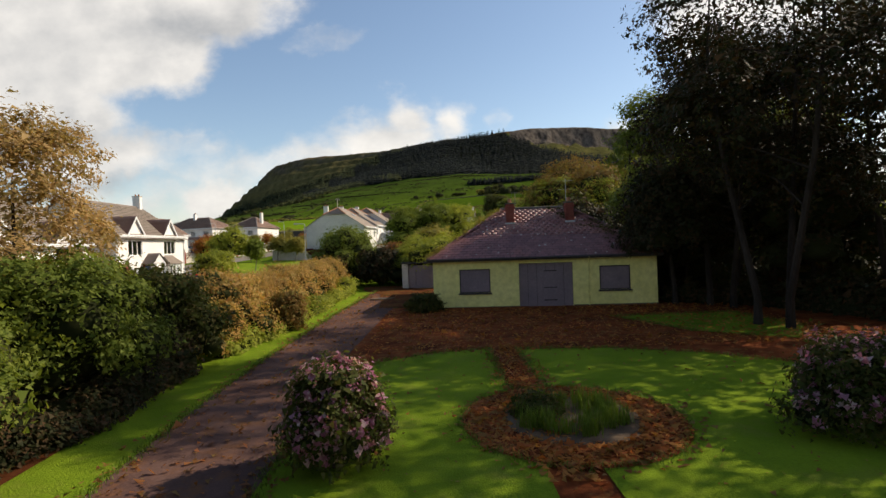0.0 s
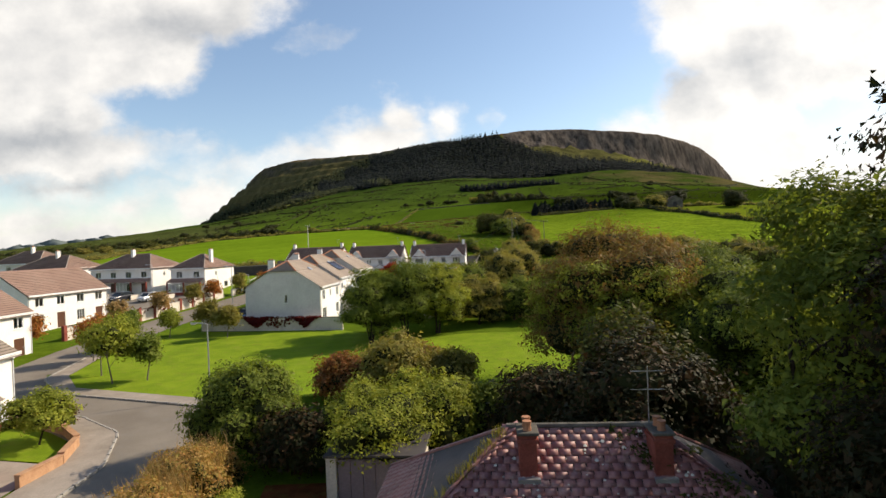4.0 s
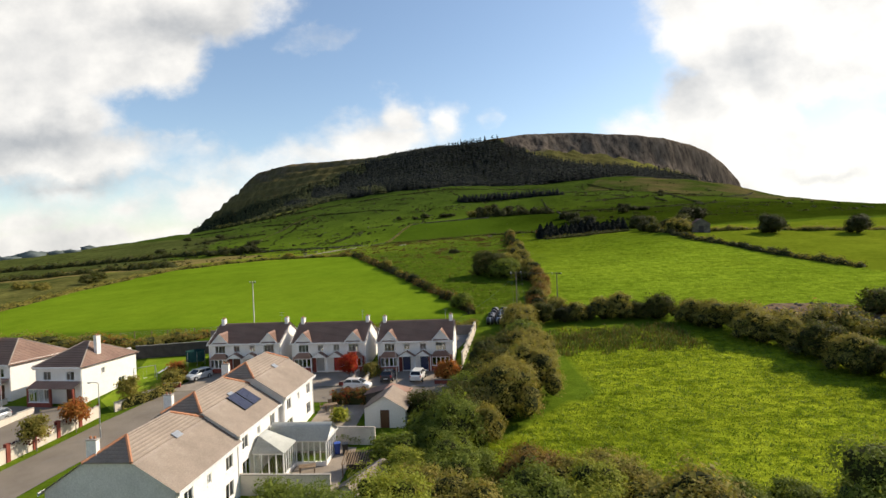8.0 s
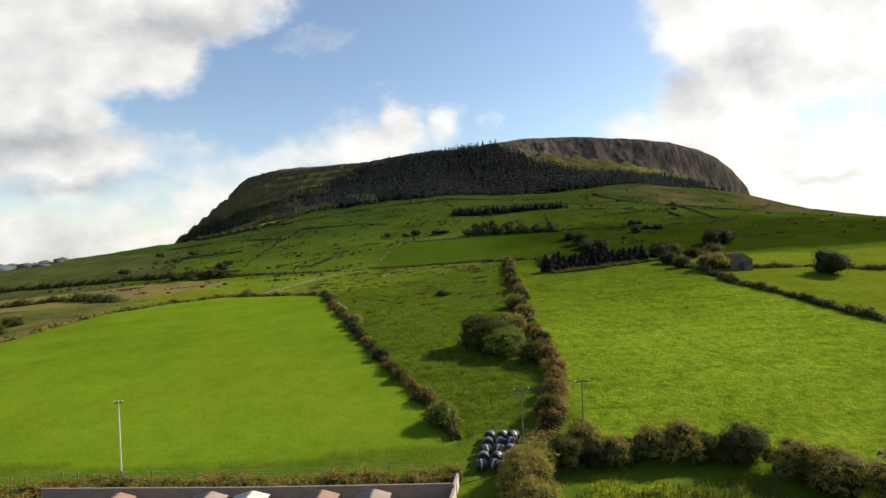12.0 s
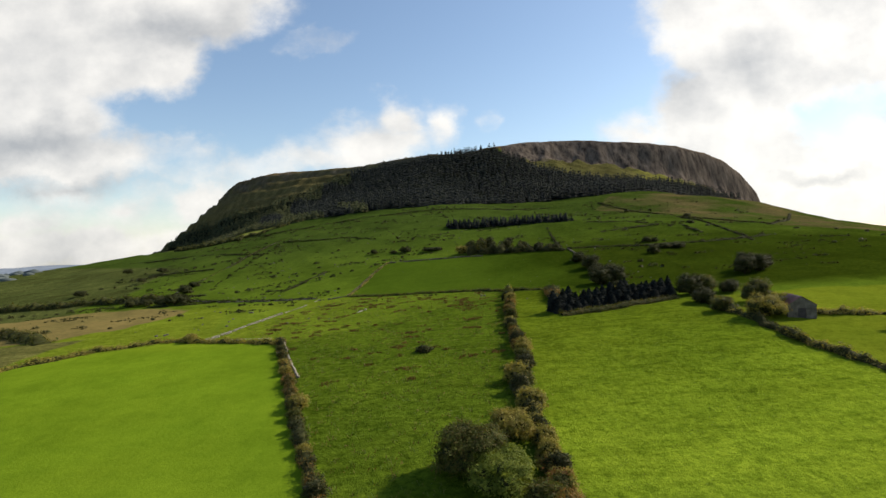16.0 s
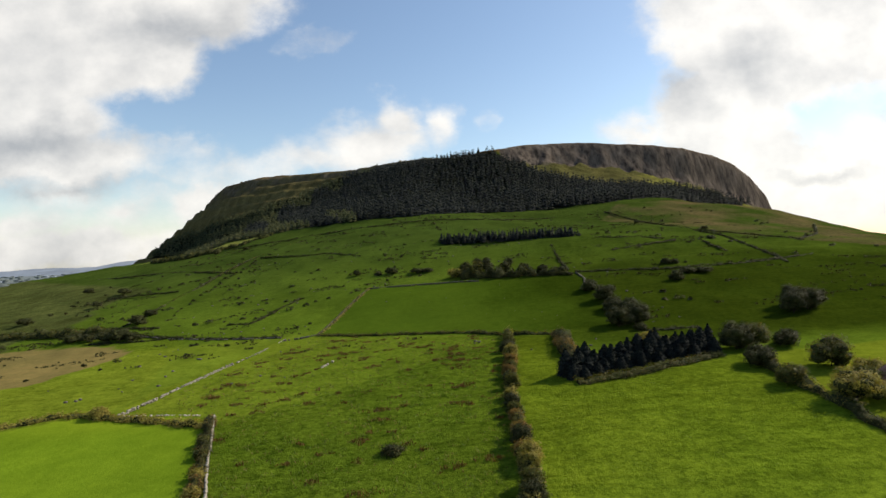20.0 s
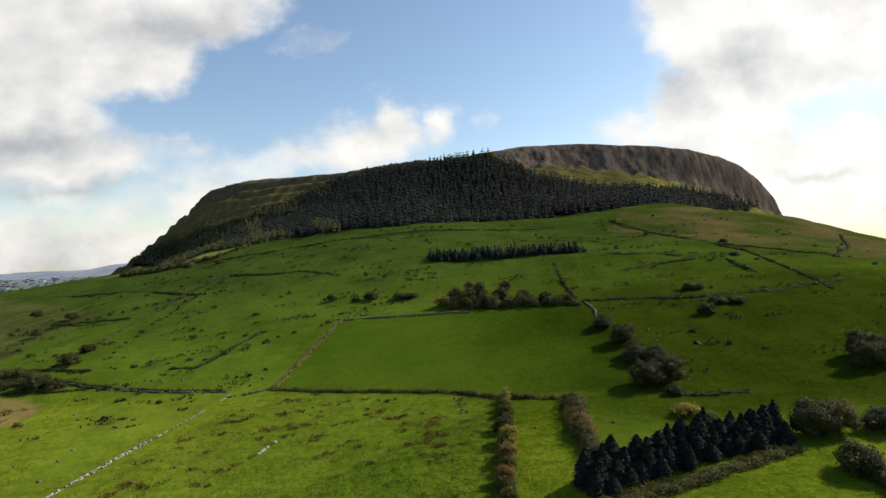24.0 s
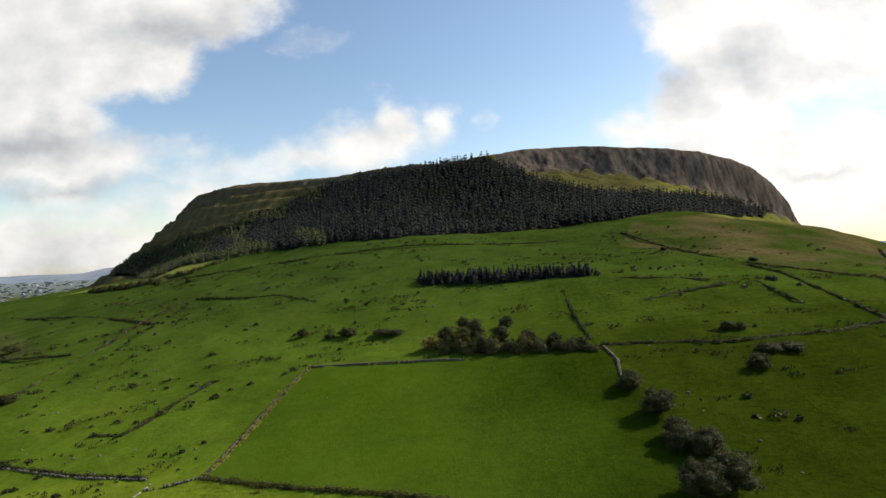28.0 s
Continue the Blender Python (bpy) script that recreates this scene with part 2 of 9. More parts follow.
LAND = land_material()
GRASS = surface("mown_grass", (0.128, 0.200, 0.012), (0.200, 0.280, 0.018), 0.45, 22.0, 0.95, 0.8, 0.05, stain=(0.19, 0.20, 0.035), stain_amount=0.6)
LITTER = surface("leaf_litter", (0.095, 0.024, 0.009), (0.28, 0.074, 0.022), 0.9, 14.0, 0.95, 0.8, 0.05, stain=(0.30, 0.16, 0.05), stain_amount=0.7)
DRIVE = surface("old_tarmac_drive", (0.085, 0.047, 0.040), (0.150, 0.088, 0.070), 0.5, 18.0, 0.9, 0.5, 0.02, stain=(0.20, 0.085, 0.03), stain_amount=0.8)
ASPHALT = surface("asphalt", (0.175, 0.150, 0.122), (0.235, 0.205, 0.168), 0.25, 20.0, 0.9, 0.3, 0.01, stain=(0.20, 0.19, 0.18), stain_amount=0.3)
PAVING = surface("concrete_paving", (0.25, 0.212, 0.172), (0.35, 0.30, 0.25), 0.5, 15.0, 0.9, 0.3, 0.01, stain=(0.22, 0.19, 0.16), stain_amount=0.4)
KERB = surface("kerb_concrete", (0.29, 0.27, 0.24), (0.40, 0.375, 0.335), 0.8, 15.0, 0.85, 0.3, 0.008)
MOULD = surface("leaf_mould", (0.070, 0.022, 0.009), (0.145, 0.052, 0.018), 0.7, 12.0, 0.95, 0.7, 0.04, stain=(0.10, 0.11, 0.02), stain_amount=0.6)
SOIL = surface("bare_soil", (0.10, 0.065, 0.04), (0.20, 0.14, 0.09), 0.8, 10.0, 0.95, 0.7, 0.04)
YELLOW = surface("pale_yellow_render", (0.76, 0.70, 0.25), (0.85, 0.79, 0.32), 0.5, 3.0, 0.9, 0.1, 0.006, stain=(0.46, 0.42, 0.20), stain_amount=0.2)
BOARD = surface("grey_painted_board", (0.19, 0.145, 0.165), (0.255, 0.20, 0.215), 0.7, 9.0, 0.7, 0.15, 0.006, stain=(0.16, 0.14, 0.15), stain_amount=0.4)
DARKWOOD = surface("dark_wood", (0.03, 0.025, 0.025), (0.06, 0.05, 0.05), 1.0, 12.0, 0.75, 0.2, 0.006)
SLATE = surface("purple_slate", (0.165, 0.062, 0.062), (0.32, 0.145, 0.132), 0.9, 10.0, 0.55, 0.35, 0.012, stain=(0.40, 0.33, 0.29), stain_amount=0.45, vary=0.22)
BRICK = surface("red_brick", (0.20, 0.055, 0.042), (0.30, 0.095, 0.07), 1.6, 14.0, 0.9, 0.4, 0.01, stain=(0.10, 0.05, 0.04), stain_amount=0.4, vary=0.15)
TANBRICK = surface("tan_brick", (0.36, 0.20, 0.115), (0.48, 0.29, 0.17), 1.6, 14.0, 0.9, 0.4, 0.01, stain=(0.26, 0.15, 0.10), stain_amount=0.4)
LICHEN = surface("pale_lichen", (0.50, 0.47, 0.40), (0.66, 0.63, 0.55), 3.0, 30.0, 0.95, 0.2, 0.005)
DULLWALL = surface("dull_block_wall", (0.19, 0.155, 0.13), (0.27, 0.225, 0.19), 0.5, 10.0, 0.92, 0.3, 0.01, stain=(0.14, 0.12, 0.10), stain_amount=0.5)
WHITE = surface("white_render", (0.745, 0.715, 0.675), (0.83, 0.80, 0.765), 0.4, 9.0, 0.9, 0.2, 0.008, stain=(0.58, 0.56, 0.52), stain_amount=0.25)
# for the grey garden wall, and for white gables with their shade painted in
GREY_SHADEWALL = surface("grey_or_shaded_render", (0.58, 0.555, 0.53), (0.67, 0.645, 0.615), 0.4, 9.0, 0.92, 0.1, 0.005, stain=(0.46, 0.44, 0.42), stain_amount=0.25)
CREAMWALL = surface("cream_wall", (0.55, 0.49, 0.42), (0.68, 0.62, 0.54), 0.5, 9.0, 0.92, 0.25, 0.01, stain=(0.36, 0.30, 0.26), stain_amount=0.4)
UPVC = flat("white_plastic", (0.80, 0.80, 0.79), 0.35)
TILE = surface("brown_concrete_tile", (0.225, 0.140, 0.112), (0.300, 0.195, 0.158), 0.35, 9.0, 0.85, 0.35, 0.012, stain=(0.24, 0.20, 0.17), stain_amount=0.3, vary=0.05)
# dark tone for course risers: the shadow gap under each tile, painted
TILE_SHADOW = surface("tile_gap_shadow", (0.055, 0.044, 0.038), (0.085, 0.070, 0.058), 0.8, 12.0, 0.9, 0.3, 0.01)
PALETILE = surface("weathered_tile", (0.225, 0.185, 0.157), (0.295, 0.245, 0.208), 0.3, 9.0, 0.85, 0.35, 0.012, stain=(0.36, 0.32, 0.28), stain_amount=0.3)
ROSETILE = surface("red_brown_tile", (0.235, 0.150, 0.122), (0.310, 0.205, 0.168), 0.3, 9.0, 0.85, 0.35, 0.012, stain=(0.27, 0.22, 0.19), stain_amount=0.3)
HIPTILE = surface("orange_hip_tile", (0.33, 0.15, 0.085), (0.43, 0.215, 0.125), 0.8, 9.0, 0.85, 0.3, 0.01)
METAL = flat("galvanised_steel", (0.45, 0.46, 0.47), 0.45, 0.7)
BLACK = flat("black_plastic", (0.02, 0.02, 0.022), 0.35)
GLASS = glass_material("window_glass")
BARK = surface("bark", (0.022, 0.017, 0.014), (0.055, 0.043, 0.035), 1.5, 12.0, 0.95, 0.8, 0.04, stretch=(1, 1, 0.25))
PALEBARK = surface("pale_bark", (0.13, 0.11, 0.09), (0.22, 0.19, 0.16), 1.5, 12.0, 0.95, 0.6, 0.03, stretch=(1, 1, 0.25))
STONE = surface("field_stone", (0.075, 0.070, 0.058), (0.185, 0.170, 0.145), 0.8, 6.0, 0.95, 0.6, 0.04, vary=0.2)
# paler copy of the field stone, with sunlight put into its colour
PALESTONE = surface("sunlit_limestone", (0.21, 0.19, 0.155), (0.42, 0.385, 0.32), 0.8, 6.0, 0.95, 0.6, 0.04, vary=0.2)
# near-black hull inside plants; the shade between leaves is painted in
CORE = leafage("inner_leaf_shade", [(0.024, 0.028, 0.010), (0.036, 0.040, 0.014)], 0.0, 0.9)
L_GREEN = leafage("green_leaves", [(0.112, 0.150, 0.026), (0.150, 0.192, 0.036), (0.198, 0.232, 0.048), (0.128, 0.162, 0.030)])
L_DARK = leafage("dark_leaves", [(0.048, 0.060, 0.016), (0.074, 0.090, 0.023), (0.094, 0.106, 0.030), (0.108, 0.088, 0.032)])
# near-black tones put the shade into the leaves; the browns stand for backlight
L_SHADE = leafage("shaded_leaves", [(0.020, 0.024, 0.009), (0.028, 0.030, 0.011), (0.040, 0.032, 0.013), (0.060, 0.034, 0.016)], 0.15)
L_THORN = leafage("thorn_leaves", [(0.024, 0.031, 0.012), (0.036, 0.044, 0.016), (0.048, 0.054, 0.019), (0.055, 0.048, 0.020)], 0.2)
L_BROWN = leafage("autumn_leaves", [(0.190, 0.105, 0.036), (0.215, 0.125, 0.042), (0.175, 0.130, 0.042), (0.190, 0.160, 0.048)])
L_OLIVE = leafage("olive_leaves", [(0.185, 0.178, 0.040), (0.245, 0.228, 0.058), (0.225, 0.175, 0.052), (0.290, 0.255, 0.075)])
L_BRIGHT = leafage("bright_leaves", [(0.215, 0.250, 0.036), (0.280, 0.310, 0.048), (0.330, 0.335, 0.062), (0.185, 0.218, 0.032)])
L_HEDGE = leafage("dry_hedge_leaves", [(0.440, 0.245, 0.090), (0.360, 0.215, 0.078), (0.300, 0.230, 0.070), (0.500, 0.320, 0.130), (0.250, 0.220, 0.058)], patch=0.35)
L_TAN = leafage("tan_leaves", [(0.300, 0.190, 0.085), (0.380, 0.250, 0.120), (0.250, 0.190, 0.070), (0.430, 0.300, 0.150)])
L_RUST = leafage("rust_leaves", [(0.250, 0.095, 0.040), (0.300, 0.125, 0.048), (0.200, 0.100, 0.038), (0.230, 0.140, 0.050)])
L_RED = leafage("red_leaves", [(0.34, 0.030, 0.020), (0.24, 0.025, 0.018), (0.42, 0.09, 0.03)])
L_ORANGE = leafage("orange_leaves", [(0.380, 0.120, 0.034), (0.300, 0.105, 0.034), (0.270, 0.150, 0.042), (0.450, 0.200, 0.055)])
# the bluish tones carry the hillside's distance haze in the needle colour
L_CONIFER = leafage("conifer_needles", [(0.009, 0.012, 0.015), (0.014, 0.018, 0.019), (0.018, 0.023, 0.022), (0.025, 0.030, 0.024)], 0.03, 0.9, patch=0.02)
L_IVY = leafage("red_creeper", [(0.10, 0.012, 0.014), (0.16, 0.02, 0.02), (0.07, 0.02, 0.015)])
PETAL = leafage("purple_petals", [(0.38, 0.13, 0.24), (0.52, 0.27, 0.40), (0.28, 0.08, 0.17), (0.62, 0.44, 0.50)])
L_LARCH = leafage("mixed_needles", [(0.038, 0.048, 0.022), (0.052, 0.060, 0.026), (0.068, 0.070, 0.030), (0.030, 0.040, 0.020)], 0.1, 0.8, patch=0.03)
BLADE = leafage("grass_blades", [(0.11, 0.18, 0.02), (0.14, 0.21, 0.025), (0.17, 0.21, 0.05)], 0.3)
L_SEDGE = leafage("dead_rushes", [(0.105, 0.060, 0.022), (0.145, 0.080, 0.028), (0.085, 0.066, 0.022)], 0.2)
RUSH = leafage("rushes", [(0.072, 0.120, 0.022), (0.120, 0.144, 0.035), (0.160, 0.112, 0.038)], 0.2)

# ---------------------------------------------------------------- mesh helpers
def mesh_np(name, verts, faces, mats, smooth=False, mat_index=None):
    """A mesh from numpy arrays; faces all have the same number of corners."""
    me = bpy.data.meshes.new(name)
    verts, faces = np.asarray(verts, np.float32), np.asarray(faces, np.int32)
    k = faces.shape[1]
    me.vertices.add(len(verts))
    me.vertices.foreach_set("co", verts.ravel())
    me.loops.add(faces.size)
    me.loops.foreach_set("vertex_index", faces.ravel())
    me.polygons.add(len(faces))
    me.polygons.foreach_set("loop_start", np.arange(0, faces.size, k, dtype=np.int32))
    if smooth:
        me.polygons.foreach_set("use_smooth", np.ones(len(faces), bool))
    for m in mats if isinstance(mats, (list, tuple)) else [mats]:
        me.materials.append(m)
    if mat_index is not None:
        me.polygons.foreach_set("material_index", np.asarray(mat_index, np.int32))
    me.update(calc_edges=True)
    return me


def part(name, data, material, parent, label="", at=None):
    """Links a bmesh or a mesh as one object under a thing or a part."""
    if isinstance(data, bmesh.types.BMesh):
        me = bpy.data.meshes.new(name)
        data.to_mesh(me)
        data.free()
        me.materials.append(material)
    else:
        me = data
    ob = new(name, me)
    ob.parent = parent
    if at is not None:
        ob.matrix_basis = at
    if label:
        tagged(ob, label)
    return ob


def thing(name, at, label, category, group="", kind=""):
    ob = new(name)
    ob.empty_display_size = 0.3
    ob.matrix_basis = at
    return tagged(ob, label, category, group, kind)


def box(bm, x0, y0, z0, x1, y1, z1, m=None):
    vs = [bm.verts.new(Vector(c) if m is None else m @ Vector(c)) for c in
          ((x0, y0, z0), (x1, y0, z0), (x1, y1, z0), (x0, y1, z0), (x0, y0, z1), (x1, y0, z1), (x1, y1, z1), (x0, y1, z1))]
    for q in ((0, 3, 2, 1), (4, 5, 6, 7), (0, 1, 5, 4), (1, 2, 6, 5), (2, 3, 7, 6), (3, 0, 4, 7)):
        bm.faces.new([vs[k] for k in q])
    return vs


def boxes(*dims, bevel=0.0):
    bm = bmesh.new()
    for d in dims:
        box(bm, *d)
    if bevel:
        bmesh.ops.bevel(bm, geom=list(bm.edges), offset=bevel, segments=1, affect="EDGES")
    return bm


def prism(points, y0, y1):
    """A polygon in x, z pushed from y0 to y1."""
    bm = bmesh.new()
    a = [bm.verts.new((x, y0, z)) for x, z in points]
    b = [bm.verts.new((x, y1, z)) for x, z in points]
    bm.faces.new(a)
    bm.faces.new(b[::-1])
    n = len(a)
    for k in range(n):
        bm.faces.new((a[(k + 1) % n], a[k], b[k], b[(k + 1) % n]))
    bmesh.ops.recalc_face_normals(bm, faces=bm.faces)
    return bm


def tube(bm, rings, sides=8):
    """A tapered tube through (x, y, z, radius) stations."""
    prev = None
    pts = [Vector(r[:3]) for r in rings]
    for k, r in enumerate(rings):
        d = (pts[min(k + 1, len(pts) - 1)] - pts[max(k - 1, 0)]).normalized()
        a = d.orthogonal().normalized()
        b = d.cross(a)
        ring = [bm.verts.new(pts[k] + (a * math.cos(2 * math.pi * j / sides) + b * math.sin(2 * math.pi * j / sides)) * r[3]) for j in range(sides)]
        if prev:
            best = min(range(sides), key=lambda s: sum((ring[(j + s) % sides].co - prev[j].co).length for j in range(sides)))
            ring = ring[best:] + ring[:best]
            for j in range(sides):
                bm.faces.new((prev[j], prev[(j + 1) % sides], ring[(j + 1) % sides], ring[j]))
        else:
            bm.faces.new(ring[::-1])
        prev = ring
    bm.faces.new(prev)
    return bm


# ---------------------------------------------------------------- the lie of the land
PROFILES = [
    (-600, ((-200, -4), (150, -2), (300, 0), (450, 4), (600, 8), (800, 12), (1000, 14))),
    (-250, ((-200, -2), (0, -1), (130, 3), (270, 8), (400, 14), (500, 24), (600, 36), (766, 53), (900, 55))),
    (-80, ((-200, -1), (0, -0.3), (60, 1.2), (130, 4.5), (155, 8), (200, 11.5), (270, 17), (380, 22), (460, 36), (600, 64), (700, 74))),
    (20, ((-200, -0.5), (38, 0), (62, 0.9), (90, 2.2), (124, 4.5), (154, 8), (190, 13.5), (230, 17.5), (272, 20.5), (330, 25), (360, 26.5), (404, 36), (435, 40.5), (506, 55.5), (560, 67), (590, 74), (640, 82), (700, 88))),
    (110, ((-200, -0.5), (38, 0), (62, 1.2), (130, 6), (190, 14.5), (255, 23.5), (300, 26), (330, 28.5), (390, 38), (440, 46), (481, 56), (570, 67), (640, 80), (720, 90))),
    (220, ((-200, -1), (60, 1), (130, 5), (260, 22), (330, 31), (400, 40), (500, 55), (560, 65), (629, 82), (720, 90))),
    (310, ((-200, -2), (60, 0.5), (130, 5), (260, 20), (400, 36), (500, 47), (560, 57), (634, 74), (720, 76))),
    (400, ((-200, -3), (60, 0), (130, 5), (260, 17), (400, 29), (550, 39), (645, 45), (750, 47))),
    (480, ((-200, -4), (60, 0), (130, 4), (260, 14), (400, 24), (550, 28), (645, 29), (750, 30))),
    (900, ((-200, -6), (130, 0), (400, 10), (700, 14), (900, 14))),
]
RIM = [(-330, 1500, 150), (-338, 1120, 163), (-308, 1100, 179), (-252, 1080, 185), (-190, 1060, 183), (-102, 1020, 177), (-28, 960, 173), (21, 895, 168),
       (60, 850, 163), (100, 835, 166), (138, 855, 174), (203, 880, 179), (241, 882, 178), (320, 892, 175), (364, 902, 171), (412, 922, 165), (446, 934, 155), (478, 947, 137), (506, 962, 114), (530, 1500, 100)]
def smooth(a, b, v):
    u = np.clip((v - a) / (b - a), 0, 1)
    return u * u * (3 - 2 * u)
def hermite(y, ys, zs):
    ys, zs = np.array(ys, float), np.array(zs, float)
    d = np.diff(zs) / np.diff(ys)
    m = np.concatenate([[d[0]], (d[1:] + d[:-1]) / 2, [d[-1] * 0.2]])
    yc = np.clip(y, ys[0], ys[-1])
    i = np.clip(np.searchsorted(ys, yc, side="right") - 1, 0, len(ys) - 2)
    h = ys[i + 1] - ys[i]
    u = (yc - ys[i]) / h
    return ((2*u**3-3*u**2+1)*zs[i] + (u**3-2*u**2+u)*h*m[i] + (-2*u**3+3*u**2)*zs[i+1] + (u**3-u**2)*h*m[i+1])
def slope(x, y):
    xs = [c for c, _ in PROFILES]
    cols = [hermite(y, [a for a, _ in p], [b for _, b in p]) for _, p in PROFILES]
    out = np.zeros_like(x)
    xc = np.clip(x, xs[0], xs[-1])
    i = np.clip(np.searchsorted(xs, xc, side="right") - 1, 0, len(xs) - 2)
    cols = np.array(cols); xa = np.array(xs, float)
    u = (xc - xa[i]) / (xa[i + 1] - xa[i])
    # cubic blend between columns
    n = len(xs); k = np.arange(x.size).reshape(x.shape)
    C = cols.reshape(n, -1)
    g = lambda j: C[np.clip(j, 0, n - 1).ravel(), k.ravel()].reshape(x.shape)
    a, b = g(i), g(i + 1)
    ma = (b - g(i - 1)) / (xa[np.clip(i+1,0,n-1)] - xa[np.clip(i-1,0,n-1)]) * (xa[i+1]-xa[i])
    mb = (g(i + 2) - a) / (xa[np.clip(i+2,0,n-1)] - xa[i]) * (xa[i+1]-xa[i])
    return (2*u**3-3*u**2+1)*a + (u**3-2*u**2+u)*ma + (-2*u**3+3*u**2)*b + (u**3-u**2)*mb
def rim(x, y):
    """signed distance to the rim (inside positive), rim height"""
    best = np.full(x.shape, 1e18); hz = np.zeros(x.shape); inside = np.zeros(x.shape, bool)
    n = len(RIM)
    for k in range(n):
        (x0, y0, z0), (x1, y1, z1) = RIM[k], RIM[(k + 1) % n]
        dx, dy = x1 - x0, y1 - y0
        u = np.clip(((x - x0) * dx + (y - y0) * dy) / (dx * dx + dy * dy), 0, 1)
        d = (x - x0 - u * dx) ** 2 + (y - y0 - u * dy) ** 2
        m = d < best; best = np.where(m, d, best); hz = np.where(m, z0 + u * (z1 - z0), hz)
        if y0 != y1:
            inside ^= ((y0 > y) != (y1 > y)) & (x < (x1 - x0) * (y - y0) / (y1 - y0) + x0)
    return np.where(inside, 1, -1) * np.sqrt(best), hz
def height(x, y):
    x, y = np.broadcast_arrays(np.asarray(x, float), np.asarray(y, float))
    b = slope(x, y)
    b = b * (1 - smooth(1200, 2200, y) * 1.0)
    d, hz = rim(x, y)
    W = np.interp(x, [-320, -180, 0, 60, 150, 260, 420], [168, 300, 230, 165, 190, 215, 140])
    u = np.clip(-d / W, 0, 1)
    cl = np.interp(x, [-320, 60, 150, 320], [0.14, 0.02, 0.24, 0.40])   # height share of the cliff
    face = smooth(0, 0.13, u)
    tal = np.interp(u, [0, .18, .33, .54, .74, 1], [1, .86, .62, .33, .13, 0])
    g = np.where(u <= 0, 1, (1 - cl * face) * 1.0 - 0 * u)
    g = tal * (1 - cl) + cl * (1 - face) * 1.0 + cl * 0
    return np.where(d > 0, np.maximum(hz - 0.004 * d, b), b + np.maximum(hz - b, 0) * g)


def ground(x, y):
    return float(height(np.array([float(x)]), np.array([float(y)]))[0])


def inside(poly, x, y):
    hit = np.zeros(np.shape(x), bool)
    n = len(poly)
    for k in range(n):
        (x0, y0), (x1, y1) = poly[k], poly[(k + 1) % n]
        if y0 != y1:
            hit ^= ((y0 > y) != (y1 > y)) & (x < (x1 - x0) * (y - y0) / (y1 - y0) + x0)
    return hit


def ripple(x, y, size, seed=0):
    """Cheap smooth noise from turned sine waves, -1 to 1."""
    out = 0
    for k, (a, f) in enumerate(((0.3, 1.0), (1.7, 1.37), (2.9, 1.83), (4.1, 2.41), (5.2, 3.3))):
        out = out + np.sin((x * math.cos(a + seed) + y * math.sin(a + seed)) * f * 6.28 / size + k * 1.9 + seed) / (1 + 0.5 * k)
    return out / 2.9


LEFT_FIELD = [(-99, 160), (-27, 157.5), (14, 158), (10, 172), (-4.5, 209), (-26.5, 281), (-48, 286), (-62, 289), (-80, 282), (-92, 270), (-98, 250), (-102, 228), (-102, 200)]
STRIP_FIELD = [(14, 158), (22, 160), (32, 200), (33, 240), (44, 328), (-20, 360), (-45, 298), (-25, 275), (-4.5, 209), (10, 172)]
FAR_FIELD = [(99, 294), (95, 262), (95, 230), (103, 190), (118, 158), (260, 150), (280, 300)]
RIGHT_FIELD = [(30, 158), (60, 150), (118, 158), (103, 190), (95, 230), (95, 262), (98, 294), (54, 280), (60, 325), (44, 328), (33, 240), (32, 200)]
PADDOCK = [(8, 103), (25, 118), (27, 150), (54, 140), (66, 100), (40, 84)]
RECT_FIELD = [(-19, 361), (44, 331), (84, 330), (86, 405), (43, 406), (-6.5, 417)]
BROWN_FIELD = [(-230, 316), (-112, 316), (-98, 330), (-94, 345), (-87, 365), (-104, 381), (-139, 390), (-230, 378)]
HEATH = [(150, 575), (185, 640), (300, 700), (600, 900), (800, 800), (700, 430), (420, 400), (240, 455)]
FOREST = [(-405, 1022), (-337, 960), (-250, 800), (-177, 731), (-113, 676), (-64, 650), (-12, 631), (35, 622), (84, 640), (137, 655), (181, 658), (220, 680), (243, 699), (308, 769), (397, 853), (470, 925),
          (436, 903), (386, 875), (330, 842), (273, 798), (234, 782), (202, 784), (171, 792), (153, 806), (132, 816), (111, 829), (94, 833), (60, 848), (40, 858), (2, 878),
          (-20, 915), (-45, 948), (-76, 960), (-104, 953), (-146, 946), (-170, 930), (-217, 944), (-278, 990), (-338, 1022), (-390, 1046)]


